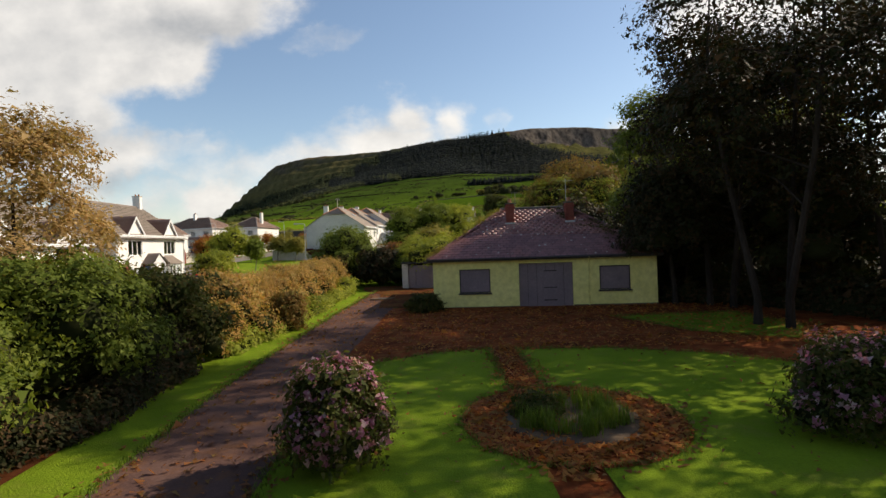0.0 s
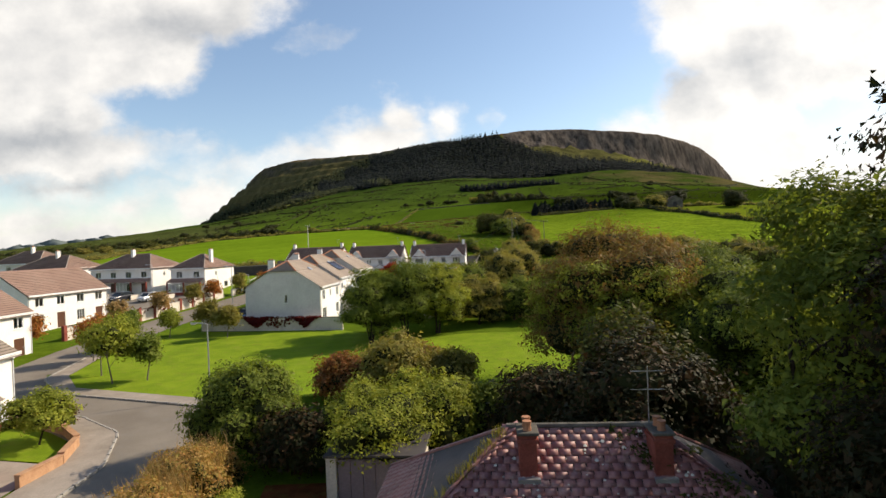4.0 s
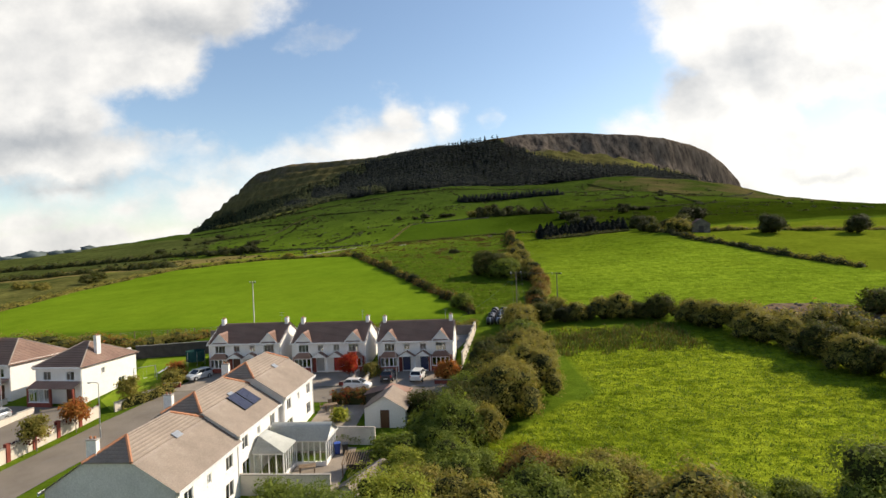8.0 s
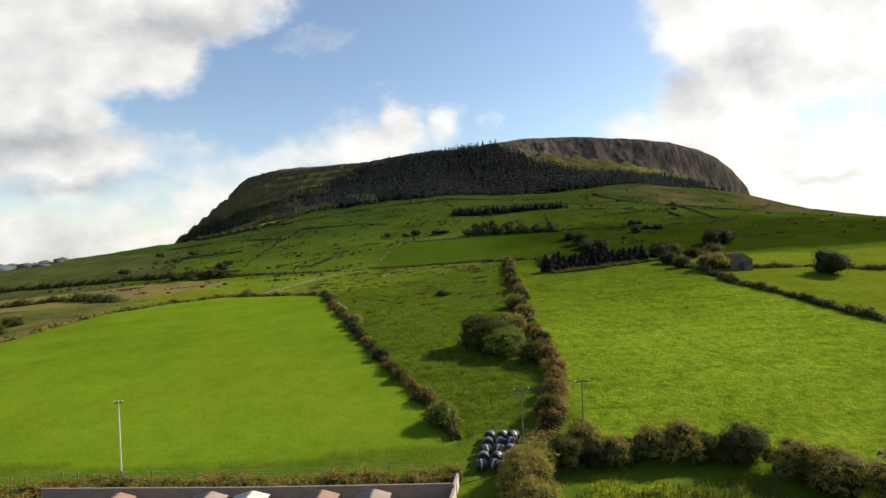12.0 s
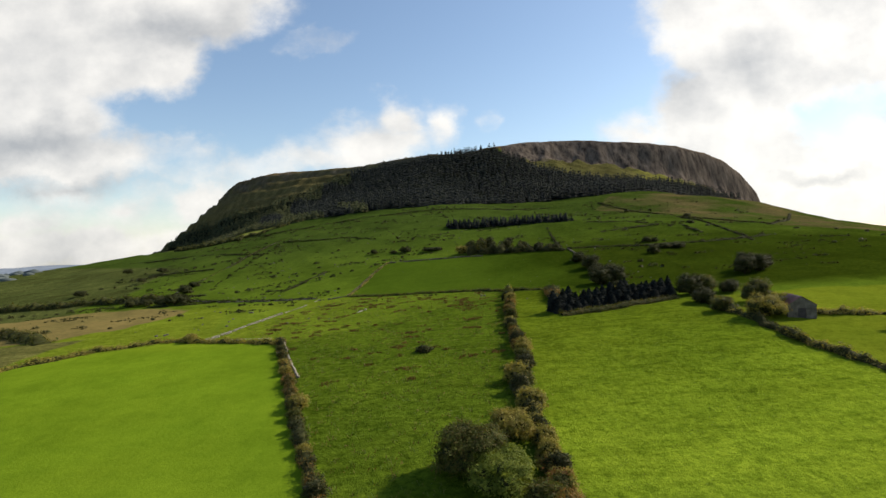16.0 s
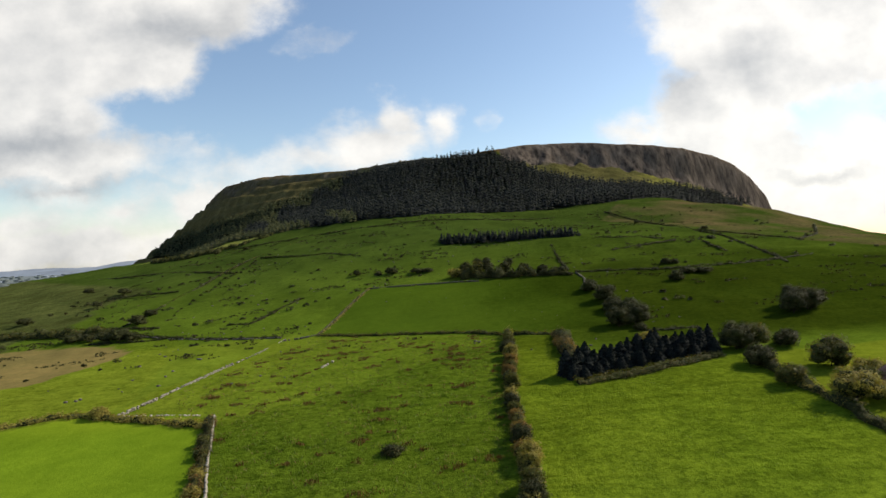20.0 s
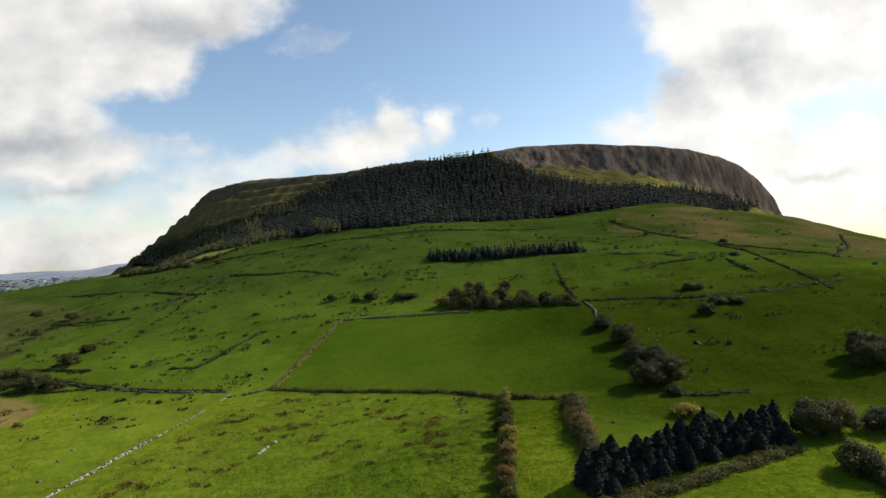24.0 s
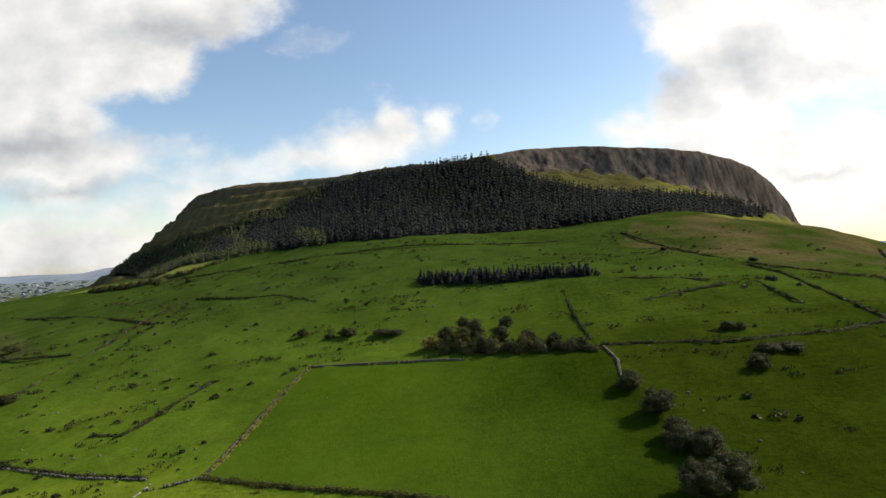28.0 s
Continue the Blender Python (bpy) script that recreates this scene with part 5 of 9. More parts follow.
        part("flashing", boxes((cx - 0.31, cy - 0.50, 4.98, cx + 0.31, cy - 0.302, 5.12)), METAL, ch)
        for dy in (-0.08, 0.32):
            bm = bmesh.new()
            tube(bm, [(cx, cy + dy, top + 0.06, 0.13), (cx, cy + dy, top + 0.22, 0.11), (cx, cy + dy, top + 0.36, 0.13)], 9)
            part("chimney_pot", bm, HIPTILE, ch)
    bm = bmesh.new()
    tube(bm, [(8.4, 4.2, 6.1, 0.02), (8.4, 4.2, 7.9, 0.016)], 5)
    for z in (7.2, 7.75):
        tube(bm, [(7.9, 4.2, z, 0.012), (8.9, 4.2, z, 0.012)], 4)
    part("aerial", bm, METAL, home, "thin television aerial")
    # moss and dry grass along the hips
    pts = []
    for k in range(130):
        u = rng.random()
        if k < 70:
            p = Vector((x0 + (ra - x0) * u, y0 + (ry - y0) * u, ez + R * u)) + Vector((-0.15 * rng.random(), 0, 0.0))
        else:
            p = Vector((x1 + (rb - x1) * u, y0 + (ry - y0) * u, ez + R * u)) + Vector((-1.6 * rng.random() ** 2, 0, 0.02))
        pts.append(p)
    g = tufts("dry_grass", [at @ p for p in pts[:70]], 14, 0.26, 0.02, L_OLIVE, "dry grass growing on the roof edge", 8, 0.08)
    moss = np.array([(at @ p)[:] for p in pts[70:]])
    m = np.repeat(moss, 40, 0) + rng.normal(0, 0.16, (len(moss) * 40, 3)) * np.array((1, 1, 0.25))
    v, f = leaves(m, np.tile((0, -0.5, 0.8), (len(m), 1)), 0.07, rng)
    tagged(new("roof_moss", mesh_np("roof_moss", v, f, [L_DARK])), "dark moss and creeper on the slates", "moss", kind="stuff")


bungalow()


def garage():
    at = pose(-2.9, 45.2, ground(-2.5, 45) - 0.25, 0, 0, -6)
    g = thing("garage", at, "low flat-roofed garage with a grey door and a cream pillar", "garage")
    bm = bmesh.new()
    box(bm, 0, 0.2, -0.3, 0.2, 3.0, 2.2)
    box(bm, 4.0, 0.2, -0.3, 4.2, 3.0, 2.2)
    box(bm, 0.2, 2.8, -0.3, 4.0, 3.0, 2.2)
    part("wall", bm, CREAMWALL, g)
    part("pillar", boxes((-0.05, -0.02, -0.3, 0.42, 0.32, 2.25), bevel=0.01), CREAMWALL, g, "cream rendered pillar")
    door = part("door", boxes((0.45, 0.14, 0.0, 3.9, 0.2, 2.12)), BOARD, g, "grey up-and-over door")
    for k in range(6):
        part("panel", boxes((0.5 + k * 0.565, 0.10, 0.05, 1.03 + k * 0.565, 0.14, 2.07), bevel=0.008), BOARD, door)
    part("roof", boxes((-0.15, -0.1, 2.25, 4.35, 3.15, 2.37), bevel=0.02), DARKWOOD, g)


garage()

# ---------------------------------------------------------------- estate houses
def slope_courses(V, F, a, b, c, d, rows, lift=0.075):
    """Tile courses up a slope: a-b is the eaves edge, d-c the upper edge."""
    a, b, c, d = (np.array(q, float) for q in (a, b, c, d))
    nrm = np.cross(b - a, d - a)
    nrm = nrm / np.linalg.norm(nrm)
    if nrm[2] < 0:
        nrm = -nrm
    low = len(V)
    V += [a + nrm * 0.01, b + nrm * 0.01]
    for k in range(rows):
        u, v = k / rows, (k + 1) / rows
        i = len(V)
        V += [b + (c - b) * u + nrm * lift, a + (d - a) * u + nrm * lift, b + (c - b) * v + nrm * 0.012, a + (d - a) * v + nrm * 0.012]
        F += [(low, low + 1, i, i + 1) if k == 0 else (low + 1, low, i, i + 1), (i + 1, i, i + 2, i + 3)]
        low = i + 2


def window(parent, x0, z0, x1, z1, y, panes=2, m=None, curtain=None, door=False):
    """A white window set into its opening: frame with mullions, panes, sill."""
    t = 0.07
    dims = [(x0, y + 0.05, z0, x0 + t, y + 0.12, z1), (x1 - t, y + 0.05, z0, x1, y + 0.12, z1), (x0 + t, y + 0.05, z1 - t, x1 - t, y + 0.12, z1), (x0 + t, y + 0.05, z0, x1 - t, y + 0.12, z0 + t)]
    w = (x1 - x0) / panes
    for k in range(1, panes):
        dims.append((x0 + k * w - 0.04, y + 0.05, z0 + t, x0 + k * w + 0.04, y + 0.12, z1 - t))
    win = part("window", boxes(*dims), UPVC, parent, "white framed window", m)
    for k in range(panes):
        ob = part("pane", boxes((x0 + k * w + 0.05, y + 0.082, z0 + 0.06, x0 + (k + 1) * w - 0.05, y + 0.09, z1 - 0.06)), GLASS, win)
        ob.visible_shadow = False
    if not door:
        part("sill", boxes((x0 - 0.06, y - 0.06, z0 - 0.08, x1 + 0.06, y + 0.10, z0 - 0.002)), UPVC, win)
    return win


def curtains(parent, x0, z0, x1, z1, y, m=None):
    V, F, n = [], [], 24
    for k in range(n + 1):
        x = x0 + (x1 - x0) * k / n
        V += [(x, y + 0.2 + 0.02 * math.sin(k * 2.1), z0), (x, y + 0.2 + 0.02 * math.sin(k * 2.1 + 0.4), z1)]
    F = [(2 * k, 2 * k + 2, 2 * k + 3, 2 * k + 1) for k in range(n)]
    me = mesh_np("blind", V, F, [UPVC])
    return part("blind", me, UPVC, parent, "pale window blind", m)


def gable_roof_mesh(name, w, d, eave, rise, over, rows, mat, hip_front=0.0, hip_back=0.0, half=1.0):
    """Ridge along x; gables or hips at the two ends. hip: length of the hip at each end, half: share of the rise that is hipped."""
    V, F = [], []
    x0, x1, y0, y1 = -w / 2 - over * 0.5, w / 2 + over * 0.5, -over, d + over
    k = rise / (d / 2)
    ez, rz, ym = eave - over * k, eave + rise, d / 2
    ra, rb = x0 + hip_front, x1 - hip_back
    slope_courses(V, F, (x0, y0, ez), (x1, y0, ez), (rb, ym, rz), (ra, ym, rz), rows)
    slope_courses(V, F, (x1, y1, ez), (x0, y1, ez), (ra, ym, rz), (rb, ym, rz), rows)
    if hip_front:
        slope_courses(V, F, (x0, y1, ez), (x0, y0, ez), (ra, ym, rz), (ra, ym, rz), rows)
    if hip_back:
        slope_courses(V, F, (x1, y0, ez), (x1, y1, ez), (rb, ym, rz), (rb, ym, rz), rows)
    i, edges = len(V), len(F)
    # underside
    t = 0.12
    V += [np.array(q) for q in ((x0, y0, ez - t), (x1, y0, ez - t), (x1, ym, rz - t), (x0, ym, rz - t), (x1, y1, ez - t), (x0, y1, ez - t))]
    if not hip_front and not hip_back:
        F += [(i, i + 3, i + 2, i + 1), (i + 3, i + 5, i + 4, i + 2)]
    else:
        F += [(i, i + 5, i + 4, i + 1)]
    # every riser takes the dark tone, so course shadows are put into colour
    return mesh_np(name, V, F, [mat, TILE_SHADOW], mat_index=[1 if k < edges and k % 2 == 0 else 0 for k in range(len(F))])


def gablet(home, cx, half_w, eave, rise, wall, tile, y=0.0, back=2.6):
    """A small gable standing flush over the front wall, with its own little roof and barge boards."""
    bm = prism([(cx - half_w, eave - 0.02), (cx + half_w, eave - 0.02), (cx, eave + rise)], y + 0.001, y + 0.2)
    g = part("gablet", bm, wall, home)
    V, F = [], []
    o, e = 0.18, 0.22
    k = rise / half_w
    for s in (-1, 1):
        a, b = (cx + s * (half_w + e), y - o, eave - e * k), (cx + s * (half_w + e), y + 0.4, eave - e * k)
        c, d = (cx, y + back, eave + rise + 0.02), (cx, y - o, eave + rise + 0.02)
        slope_courses(V, F, a, b, c, d, 6, 0.04)
    part("roof", mesh_np("roof", V, F, [tile]), tile, g)
    bm = bmesh.new()
    for s in (-1, 1):
        p = [(cx + s * (half_w + e), eave - e * k), (cx, eave + rise), (cx, eave + rise - 0.24), (cx + s * (half_w + e), eave - e * k - 0.24)]
        q = prism(p, y - o - 0.02, y - o + 0.04)
        me = bpy.data.meshes.new("tmp")
        q.to_mesh(me)
        q.free()
        bm.from_mesh(me)
        bpy.data.meshes.remove(me)
    part("barge_board", bm, UPVC, g)
    return g


def porch(home, cx, half_w, z, rise, out, tile, y=0.0, posts=True):
    p = part("porch", prism([(cx - half_w, z), (cx + half_w, z), (cx, z + rise)], y - out, y - out + 0.08), UPVC, home, "white gabled porch canopy")
    V, F = [], []
    for s in (-1, 1):
        slope_courses(V, F, (cx + s * (half_w + 0.12), y - out - 0.12, z - 0.06), (cx + s * (half_w + 0.12), y - 0.004, z - 0.06), (cx, y - 0.004, z + rise + 0.05), (cx, y - out - 0.12, z + rise + 0.05), 5, 0.04)
    part("roof", mesh_np("roof", V, F, [tile]), tile, p)
    if posts:
        for s in (-1, 1):
            part("post", boxes((cx + s * half_w - 0.06, y - out, 0.0, cx + s * half_w + 0.06, y - out + 0.12, z), bevel=0.01), UPVC, p)
    return p


def bay(home, cx, half_w, z0, z1, out, tile, y=0.0):
    b = part("bay_window", boxes((cx - half_w, y - out, 0, cx + half_w, y - 0.004, z0)), BRICK, home, "projecting bay window on a brick base")
    V, F = [], []
    e = 0.15
    a0, a1 = cx - half_w - e, cx + half_w + e
    slope_courses(V, F, (a0, y - out - e, z1), (a1, y - out - e, z1), (a1 - 0.6, y - 0.01, z1 + 0.8), (a0 + 0.6, y - 0.01, z1 + 0.8), 5, 0.04)
    slope_courses(V, F, (a0, y - 0.01, z1), (a0, y - out - e, z1), (a0 + 0.6, y - 0.01, z1 + 0.8), (a0 + 0.6, y - 0.01, z1 + 0.8), 5, 0.04)
    slope_courses(V, F, (a1, y - out - e, z1), (a1, y - 0.01, z1), (a1 - 0.6, y - 0.01, z1 + 0.8), (a1 - 0.6, y - 0.01, z1 + 0.8), 5, 0.04)
    part("roof", mesh_np("roof", V, F, [tile]), tile, b)
    n, t = 4, 0.07
    dims = [(cx - half_w, y - out, z0, cx + half_w, y - out + 0.1, z0 + 0.1), (cx - half_w, y - out, z1 - 0.14, cx + half_w, y - out + 0.1, z1)]
    for k in range(n + 1):
        x = cx - half_w + 2 * half_w * k / n
        dims.append((max(x - t, cx - half_w), y - out, z0 + 0.1, min(x + t, cx + half_w), y - out + 0.1, z1 - 0.14))
    for s in (-1, 1):
        x = cx + s * (half_w - 0.05)
        dims += [(x - 0.05, y - out + 0.1, z0, x + 0.05, y - 0.004, z0 + 0.1), (x - 0.05, y - out + 0.1, z1 - 0.14, x + 0.05, y - 0.004, z1)]
    part("frame", boxes(*dims), UPVC, b)
    for k in range(n):
        x = cx - half_w + 2 * half_w * k / n
        part("pane", boxes((x + 0.08, y - out + 0.04, z0 + 0.1, x + 2 * half_w / n - 0.08, y - out + 0.05, z1 - 0.14)), GLASS, b).visible_shadow = False
    for s in (-1, 1):
        x = cx + s * (half_w - 0.05)
        part("pane", boxes((x - 0.005, y - out + 0.1, z0 + 0.1, x + 0.005, y - 0.01, z1 - 0.14)), GLASS, b).visible_shadow = False
    return b


def front_door(home, cx, w, h, col, y=0.0):
    d = part("door", boxes((cx - w / 2, y + 0.06, 0.02, cx + w / 2, y + 0.12, h), bevel=0.008), col, home)
    for k in (0, 1):
        for s in (-1, 1):
            part("panel", boxes((cx + s * w * 0.23 - w * 0.16, y + 0.045, 0.2 + k * 0.95, cx + s * w * 0.23 + w * 0.16, y + 0.06, 0.95 + k * 0.95), bevel=0.006), col, d)
    part("handle", boxes((cx + w * 0.36, y + 0.02, 1.0, cx + w * 0.42, y + 0.06, 1.12)), METAL, d)
    return d


def shell(home, w, d, eave, front_holes, back_holes, left_holes, right_holes, wall, side_wall, rise, gables=True, left_rise=None, half=1.0):
    """Four walls with openings, and the gable tops."""
    bm = bmesh.new()
    facade(bm, -w / 2, -0.6, w / 2, eave, 0, front_holes, 0.16)
    rear = bmesh.new()
    facade(rear, -w / 2, -0.6, w / 2, eave, 0, back_holes, 0.16, Matrix.Translation((0, d, 0)) @ Matrix.Rotation(math.pi, 4, "Z"))
    front = part("wall", bm, wall, home)
    part("wall", rear, wall, home)
    for s, holes in ((-1, left_holes), (1, right_holes)):
        bm = bmesh.new()
        M = Matrix.Translation((s * w / 2, d / 2, 0)) @ Matrix.Rotation(s * math.pi / 2, 4, "Z")
        facade(bm, -d / 2, -0.6, d / 2, eave, 0.002, holes, 0.16, M)
        if gables:
            if half < 1.0:
                pts = [(-d / 2, eave), (d / 2, eave), (d / 2 * (1 - half), eave + rise * half), (-d / 2 * (1 - half), eave + rise * half)]
            else:
                pts = [(-d / 2, eave), (d / 2, eave), (0, eave + rise)]
            for yy, rev in ((0.002, False), (0.16, True)):
                vs = [bm.verts.new(M @ Vector((x, yy, z))) for x, z in pts]
                bm.faces.new(vs[::-1] if rev else vs)
        part("side_wall", bm, side_wall, home)
    return front


def eaves_trim(home, w, d, eave, over, col=UPVC):
    part("fascia", boxes((-w / 2 - over * 0.5, -over - 0.03, eave - 0.30, w / 2 + over * 0.5, -over + 0.01, eave - 0.08)), col, home)
    part("fascia", boxes((-w / 2 - over * 0.5, d + over - 0.01, eave - 0.30, w / 2 + over * 0.5, d + over + 0.03, eave - 0.08)), col, home)
    for s in (-1, 1):
        bm = bmesh.new()
        tube(bm, [(s * (w / 2 - 0.12), -0.05, 0, 0.04), (s * (w / 2 - 0.12), -0.05, eave - 0.3, 0.04)], 6)
        part("downpipe", bm, col, home)


def chimney(home, cx, cy, z0, z1, mat=WHITE, half=0.24):
    c = part("chimney", boxes((cx - half, cy - 0.36, z0, cx + half, cy + 0.36, z1), bevel=0.01), mat, home)
    part("cap", boxes((cx - half - 0.04, cy - 0.40, z1, cx + half + 0.04, cy + 0.40, z1 + 0.08), bevel=0.02), KERB, c)
    for dy in (-0.16, 0.16):
        bm = bmesh.new()
        tube(bm, [(cx, cy + dy, z1 + 0.06, 0.09), (cx, cy + dy, z1 + 0.26, 0.08)], 8)
        part("chimney_pot", bm, HIPTILE, c)


def semi_pair(x, y, turn, label, doors, lift=0.0, w=10.7, d=8.6, eave=4.6, rise=2.4):
    """Two mirrored houses under one tiled roof: gablets, bays, twin porches."""
    home = thing("semi_detached_house", pose(x, y, ground(x, y + 2) + lift, 0, 0, turn) @ Matrix.Diagonal((1, 1, 0.91, 1)), label, "house", "row of houses by the field")
    g = w * 0.34
    up = [(s * g - 0.75, 2.95, s * g + 0.75, 4.15) for s in (-1, 1)] + [(s * 1.15 - 0.45, 3.1, s * 1.15 + 0.45, 4.1) for s in (-1, 1)]
    bays = [(s * g - 1.2, 0.7, s * g + 1.2, 2.15) for s in (-1, 1)]
    drs = [(s * 1.25 - 0.55, 0.0, s * 1.25 + 0.55, 2.15) for s in (-1, 1)]
    back = [(-3.6, 0.9, -2.0, 2.1), (1.9, 0.9, 3.5, 2.1), (-3.4, 3.0, -2.2, 4.1), (2.2, 3.0, 3.4, 4.1)]
    shell(home, w, d, eave, up + bays + drs, back, [], [], WHITE, WHITE, rise)
    for a, b in ((-w / 2 + 0.02, -g - 1.25), (-g + 1.25, -1.85), (1.85, g - 1.25), (g + 1.25, w / 2 - 0.02)):
        part("brick_front", boxes((a, -0.05, -0.5, b, -0.003, 2.25)), BRICK, home, "red brick ground floor facing")
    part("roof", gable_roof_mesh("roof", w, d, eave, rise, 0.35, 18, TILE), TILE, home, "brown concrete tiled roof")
    bm = bmesh.new()
    tube(bm, [(-w / 2 - 0.1, d / 2, eave + rise + 0.03, 0.1), (w / 2 + 0.1, d / 2, eave + rise + 0.03, 0.1)], 6)
    part("ridge", bm, TILE, home)
    eaves_trim(home, w, d, eave, 0.35)
    for a, b, c, e in up:
        window(home, a, b, c, e, 0, 3 if c - a > 1.2 else 2)
    for a, b, c, e in back:
        window(home, a, b, c, e, d - 0.2, 2)
    for s, col in zip((-1, 1), doors):
        gablet(home, s * g, 1.3, eave - 0.05, 1.55, WHITE, TILE)
        bay(home, s * g, 1.2, 0.7, 2.15, 0.65, TILE)
        porch(home, s * 1.15, 1.1, 2.3, 0.75, 1.1, TILE)
        front_door(home, s * 1.25, 1.0, 2.1, col)
        chimney(home, s * (w / 2 - 0.42), d / 2, eave + rise - 0.8, eave + rise + 0.85)
        part("verge", prism([(-d / 2 - 0.3, eave - 0.28), (0, eave + rise + 0.02), (d / 2 + 0.3, eave - 0.28), (d / 2 + 0.3, eave - 0.06), (0, eave + rise + 0.22 - 0.2), (-d / 2 - 0.3, eave - 0.06)], -0.03, 0.03), UPVC, home, at=Matrix.Translation((s * (w / 2 + 0.10), d / 2, 0)) @ Matrix.Rotation(math.pi / 2, 4, "Z"))
    bm = bmesh.new()
    tube(bm, [(w / 2 - 1.2, d / 2, eave + rise, 0.02), (w / 2 - 1.2, d / 2, eave + rise + 1.9, 0.016)], 5)
    for z in (1.2, 1.7):
        tube(bm, [(w / 2 - 1.6, d / 2, eave + rise + z, 0.012), (w / 2 - 0.8, d / 2, eave + rise + z, 0.012)], 4)
    part("aerial", bm, METAL, home)
    return home


BLUE = flat("blue_door_paint", (0.03, 0.10, 0.38), 0.4)
REDPAINT = flat("red_door_paint", (0.42, 0.02, 0.02), 0.4)
NAVY = flat("navy_door_paint", (0.02, 0.03, 0.09), 0.4)
BROWNPAINT = flat("brown_door_paint", (0.10, 0.04, 0.02), 0.45)
GREYDOOR = flat("grey_door_paint", (0.30, 0.30, 0.29), 0.45)
semi_pair(-21.6, 132.6, -5.5, "white semi-detached pair with brown roof and dark porches", (BROWNPAINT, NAVY))
semi_pair(-9.2, 131.2, -5.5, "white semi-detached pair with a red front door", (GREYDOOR, REDPAINT))
semi_pair(3.2, 129.8, -5.5, "white semi-detached pair with navy doors at the lane end", (NAVY, NAVY))


def corner_house(x, y, turn, w, d, eave, rise, name_label, mirrored=False, front=True, category_group="houses along the road"):
    """The house behind the forecourt: two gablets, blue door, bay and a brick-faced ground floor."""
    home = thing("detached_house", pose(x, y, ground(x, y) - 0.05, 0, 0, turn), name_label, "house", category_group)
    s = -1 if mirrored else 1
    gx = [-s * w * 0.26, s * w * 0.25]
    door_x, bay_x = -0.085 * w * s, gx[1] - 0.35 * s
    up = [(g - 1.15, 3.05, g + 1.15, 4.35) for g in gx]
    low = [(gx[0] - 1.1, 0.45, gx[0] + 1.1, 2.0)]
    dr = [(door_x - 0.7, 0.0, door_x + 0.7, 2.15)]
    by = [(bay_x - 1.3, 0.65, bay_x + 1.3, 2.1)]
    side = [(-0.4, 3.2, 0.4, 4.2)] if not front else []
    # side walls greyer than the front: gable shade put into the render colour
    shell(home, w, d, eave, up + low + dr + by, [(-3, 0.9, -1.5, 2.1), (1.5, 0.9, 3, 2.1), (-3, 3.1, -1.8, 4.2), (1.8, 3.1, 3, 4.2)], side, side, WHITE, GREY_SHADEWALL, rise)
    a, b = sorted((gx[0] + s * 1.12, door_x - s * 0.72))
    part("brick_front", boxes((a, -0.05, -0.5, b, -0.003, 2.4)), BRICK, home, "red brick facing beside the door")
    a, b = sorted((gx[0] - s * 1.12, -s * (w / 2 - 0.02)))
    part("brick_front", boxes((a, -0.05, -0.5, b, -0.003, 2.4)), BRICK, home, "red brick facing beside the window")
    part("brick_front", boxes((gx[0] - 1.1, -0.05, -0.5, gx[0] + 1.1, -0.003, 0.36)), BRICK, home, "red brick facing under the window")
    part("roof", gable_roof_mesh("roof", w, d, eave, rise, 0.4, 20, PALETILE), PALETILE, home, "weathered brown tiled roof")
    bm = bmesh.new()
    tube(bm, [(-w / 2 - 0.15, d / 2, eave + rise + 0.03, 0.11), (w / 2 + 0.15, d / 2, eave + rise + 0.03, 0.11)], 6)
    part("ridge", bm, PALETILE, home)
    eaves_trim(home, w, d, eave, 0.4)
    for a, b, c, e in up + low:
        window(home, a, b, c, e, 0, 3)
    curtains(home, low[0][0] + 0.05, low[0][1] + 0.3, low[0][2] - 0.05, low[0][3] - 0.05, 0)
    for g in gx:
        gablet(home, g, 1.45, eave - 0.05, 1.6, WHITE, TILE)
    bay(home, bay_x, 1.3, 0.65, 2.1, 0.7, PALETILE)
    curtains(home, by[0][0] + 0.1, by[0][1] + 0.2, by[0][2] - 0.1, by[0][3], 0.0)
    porch(home, door_x, 1.2, 2.3, 0.85, 0.95, PALETILE)
    front_door(home, door_x, 1.2, 2.1, BLUE)
    chimney(home, s * (w / 2 - 0.5), d / 2, eave + rise - 0.9, eave + rise + 1.1)
    return home


corner_house(-26.2, 52.3, 90.5, 12.4, 8.6, 4.9, 3.0, "white house with twin gablets, brick front and blue door")
corner_house(-26.6, 37.6, 90.5, 12.4, 8.6, 4.6, 3.0, "white house with twin gablets beside the road")


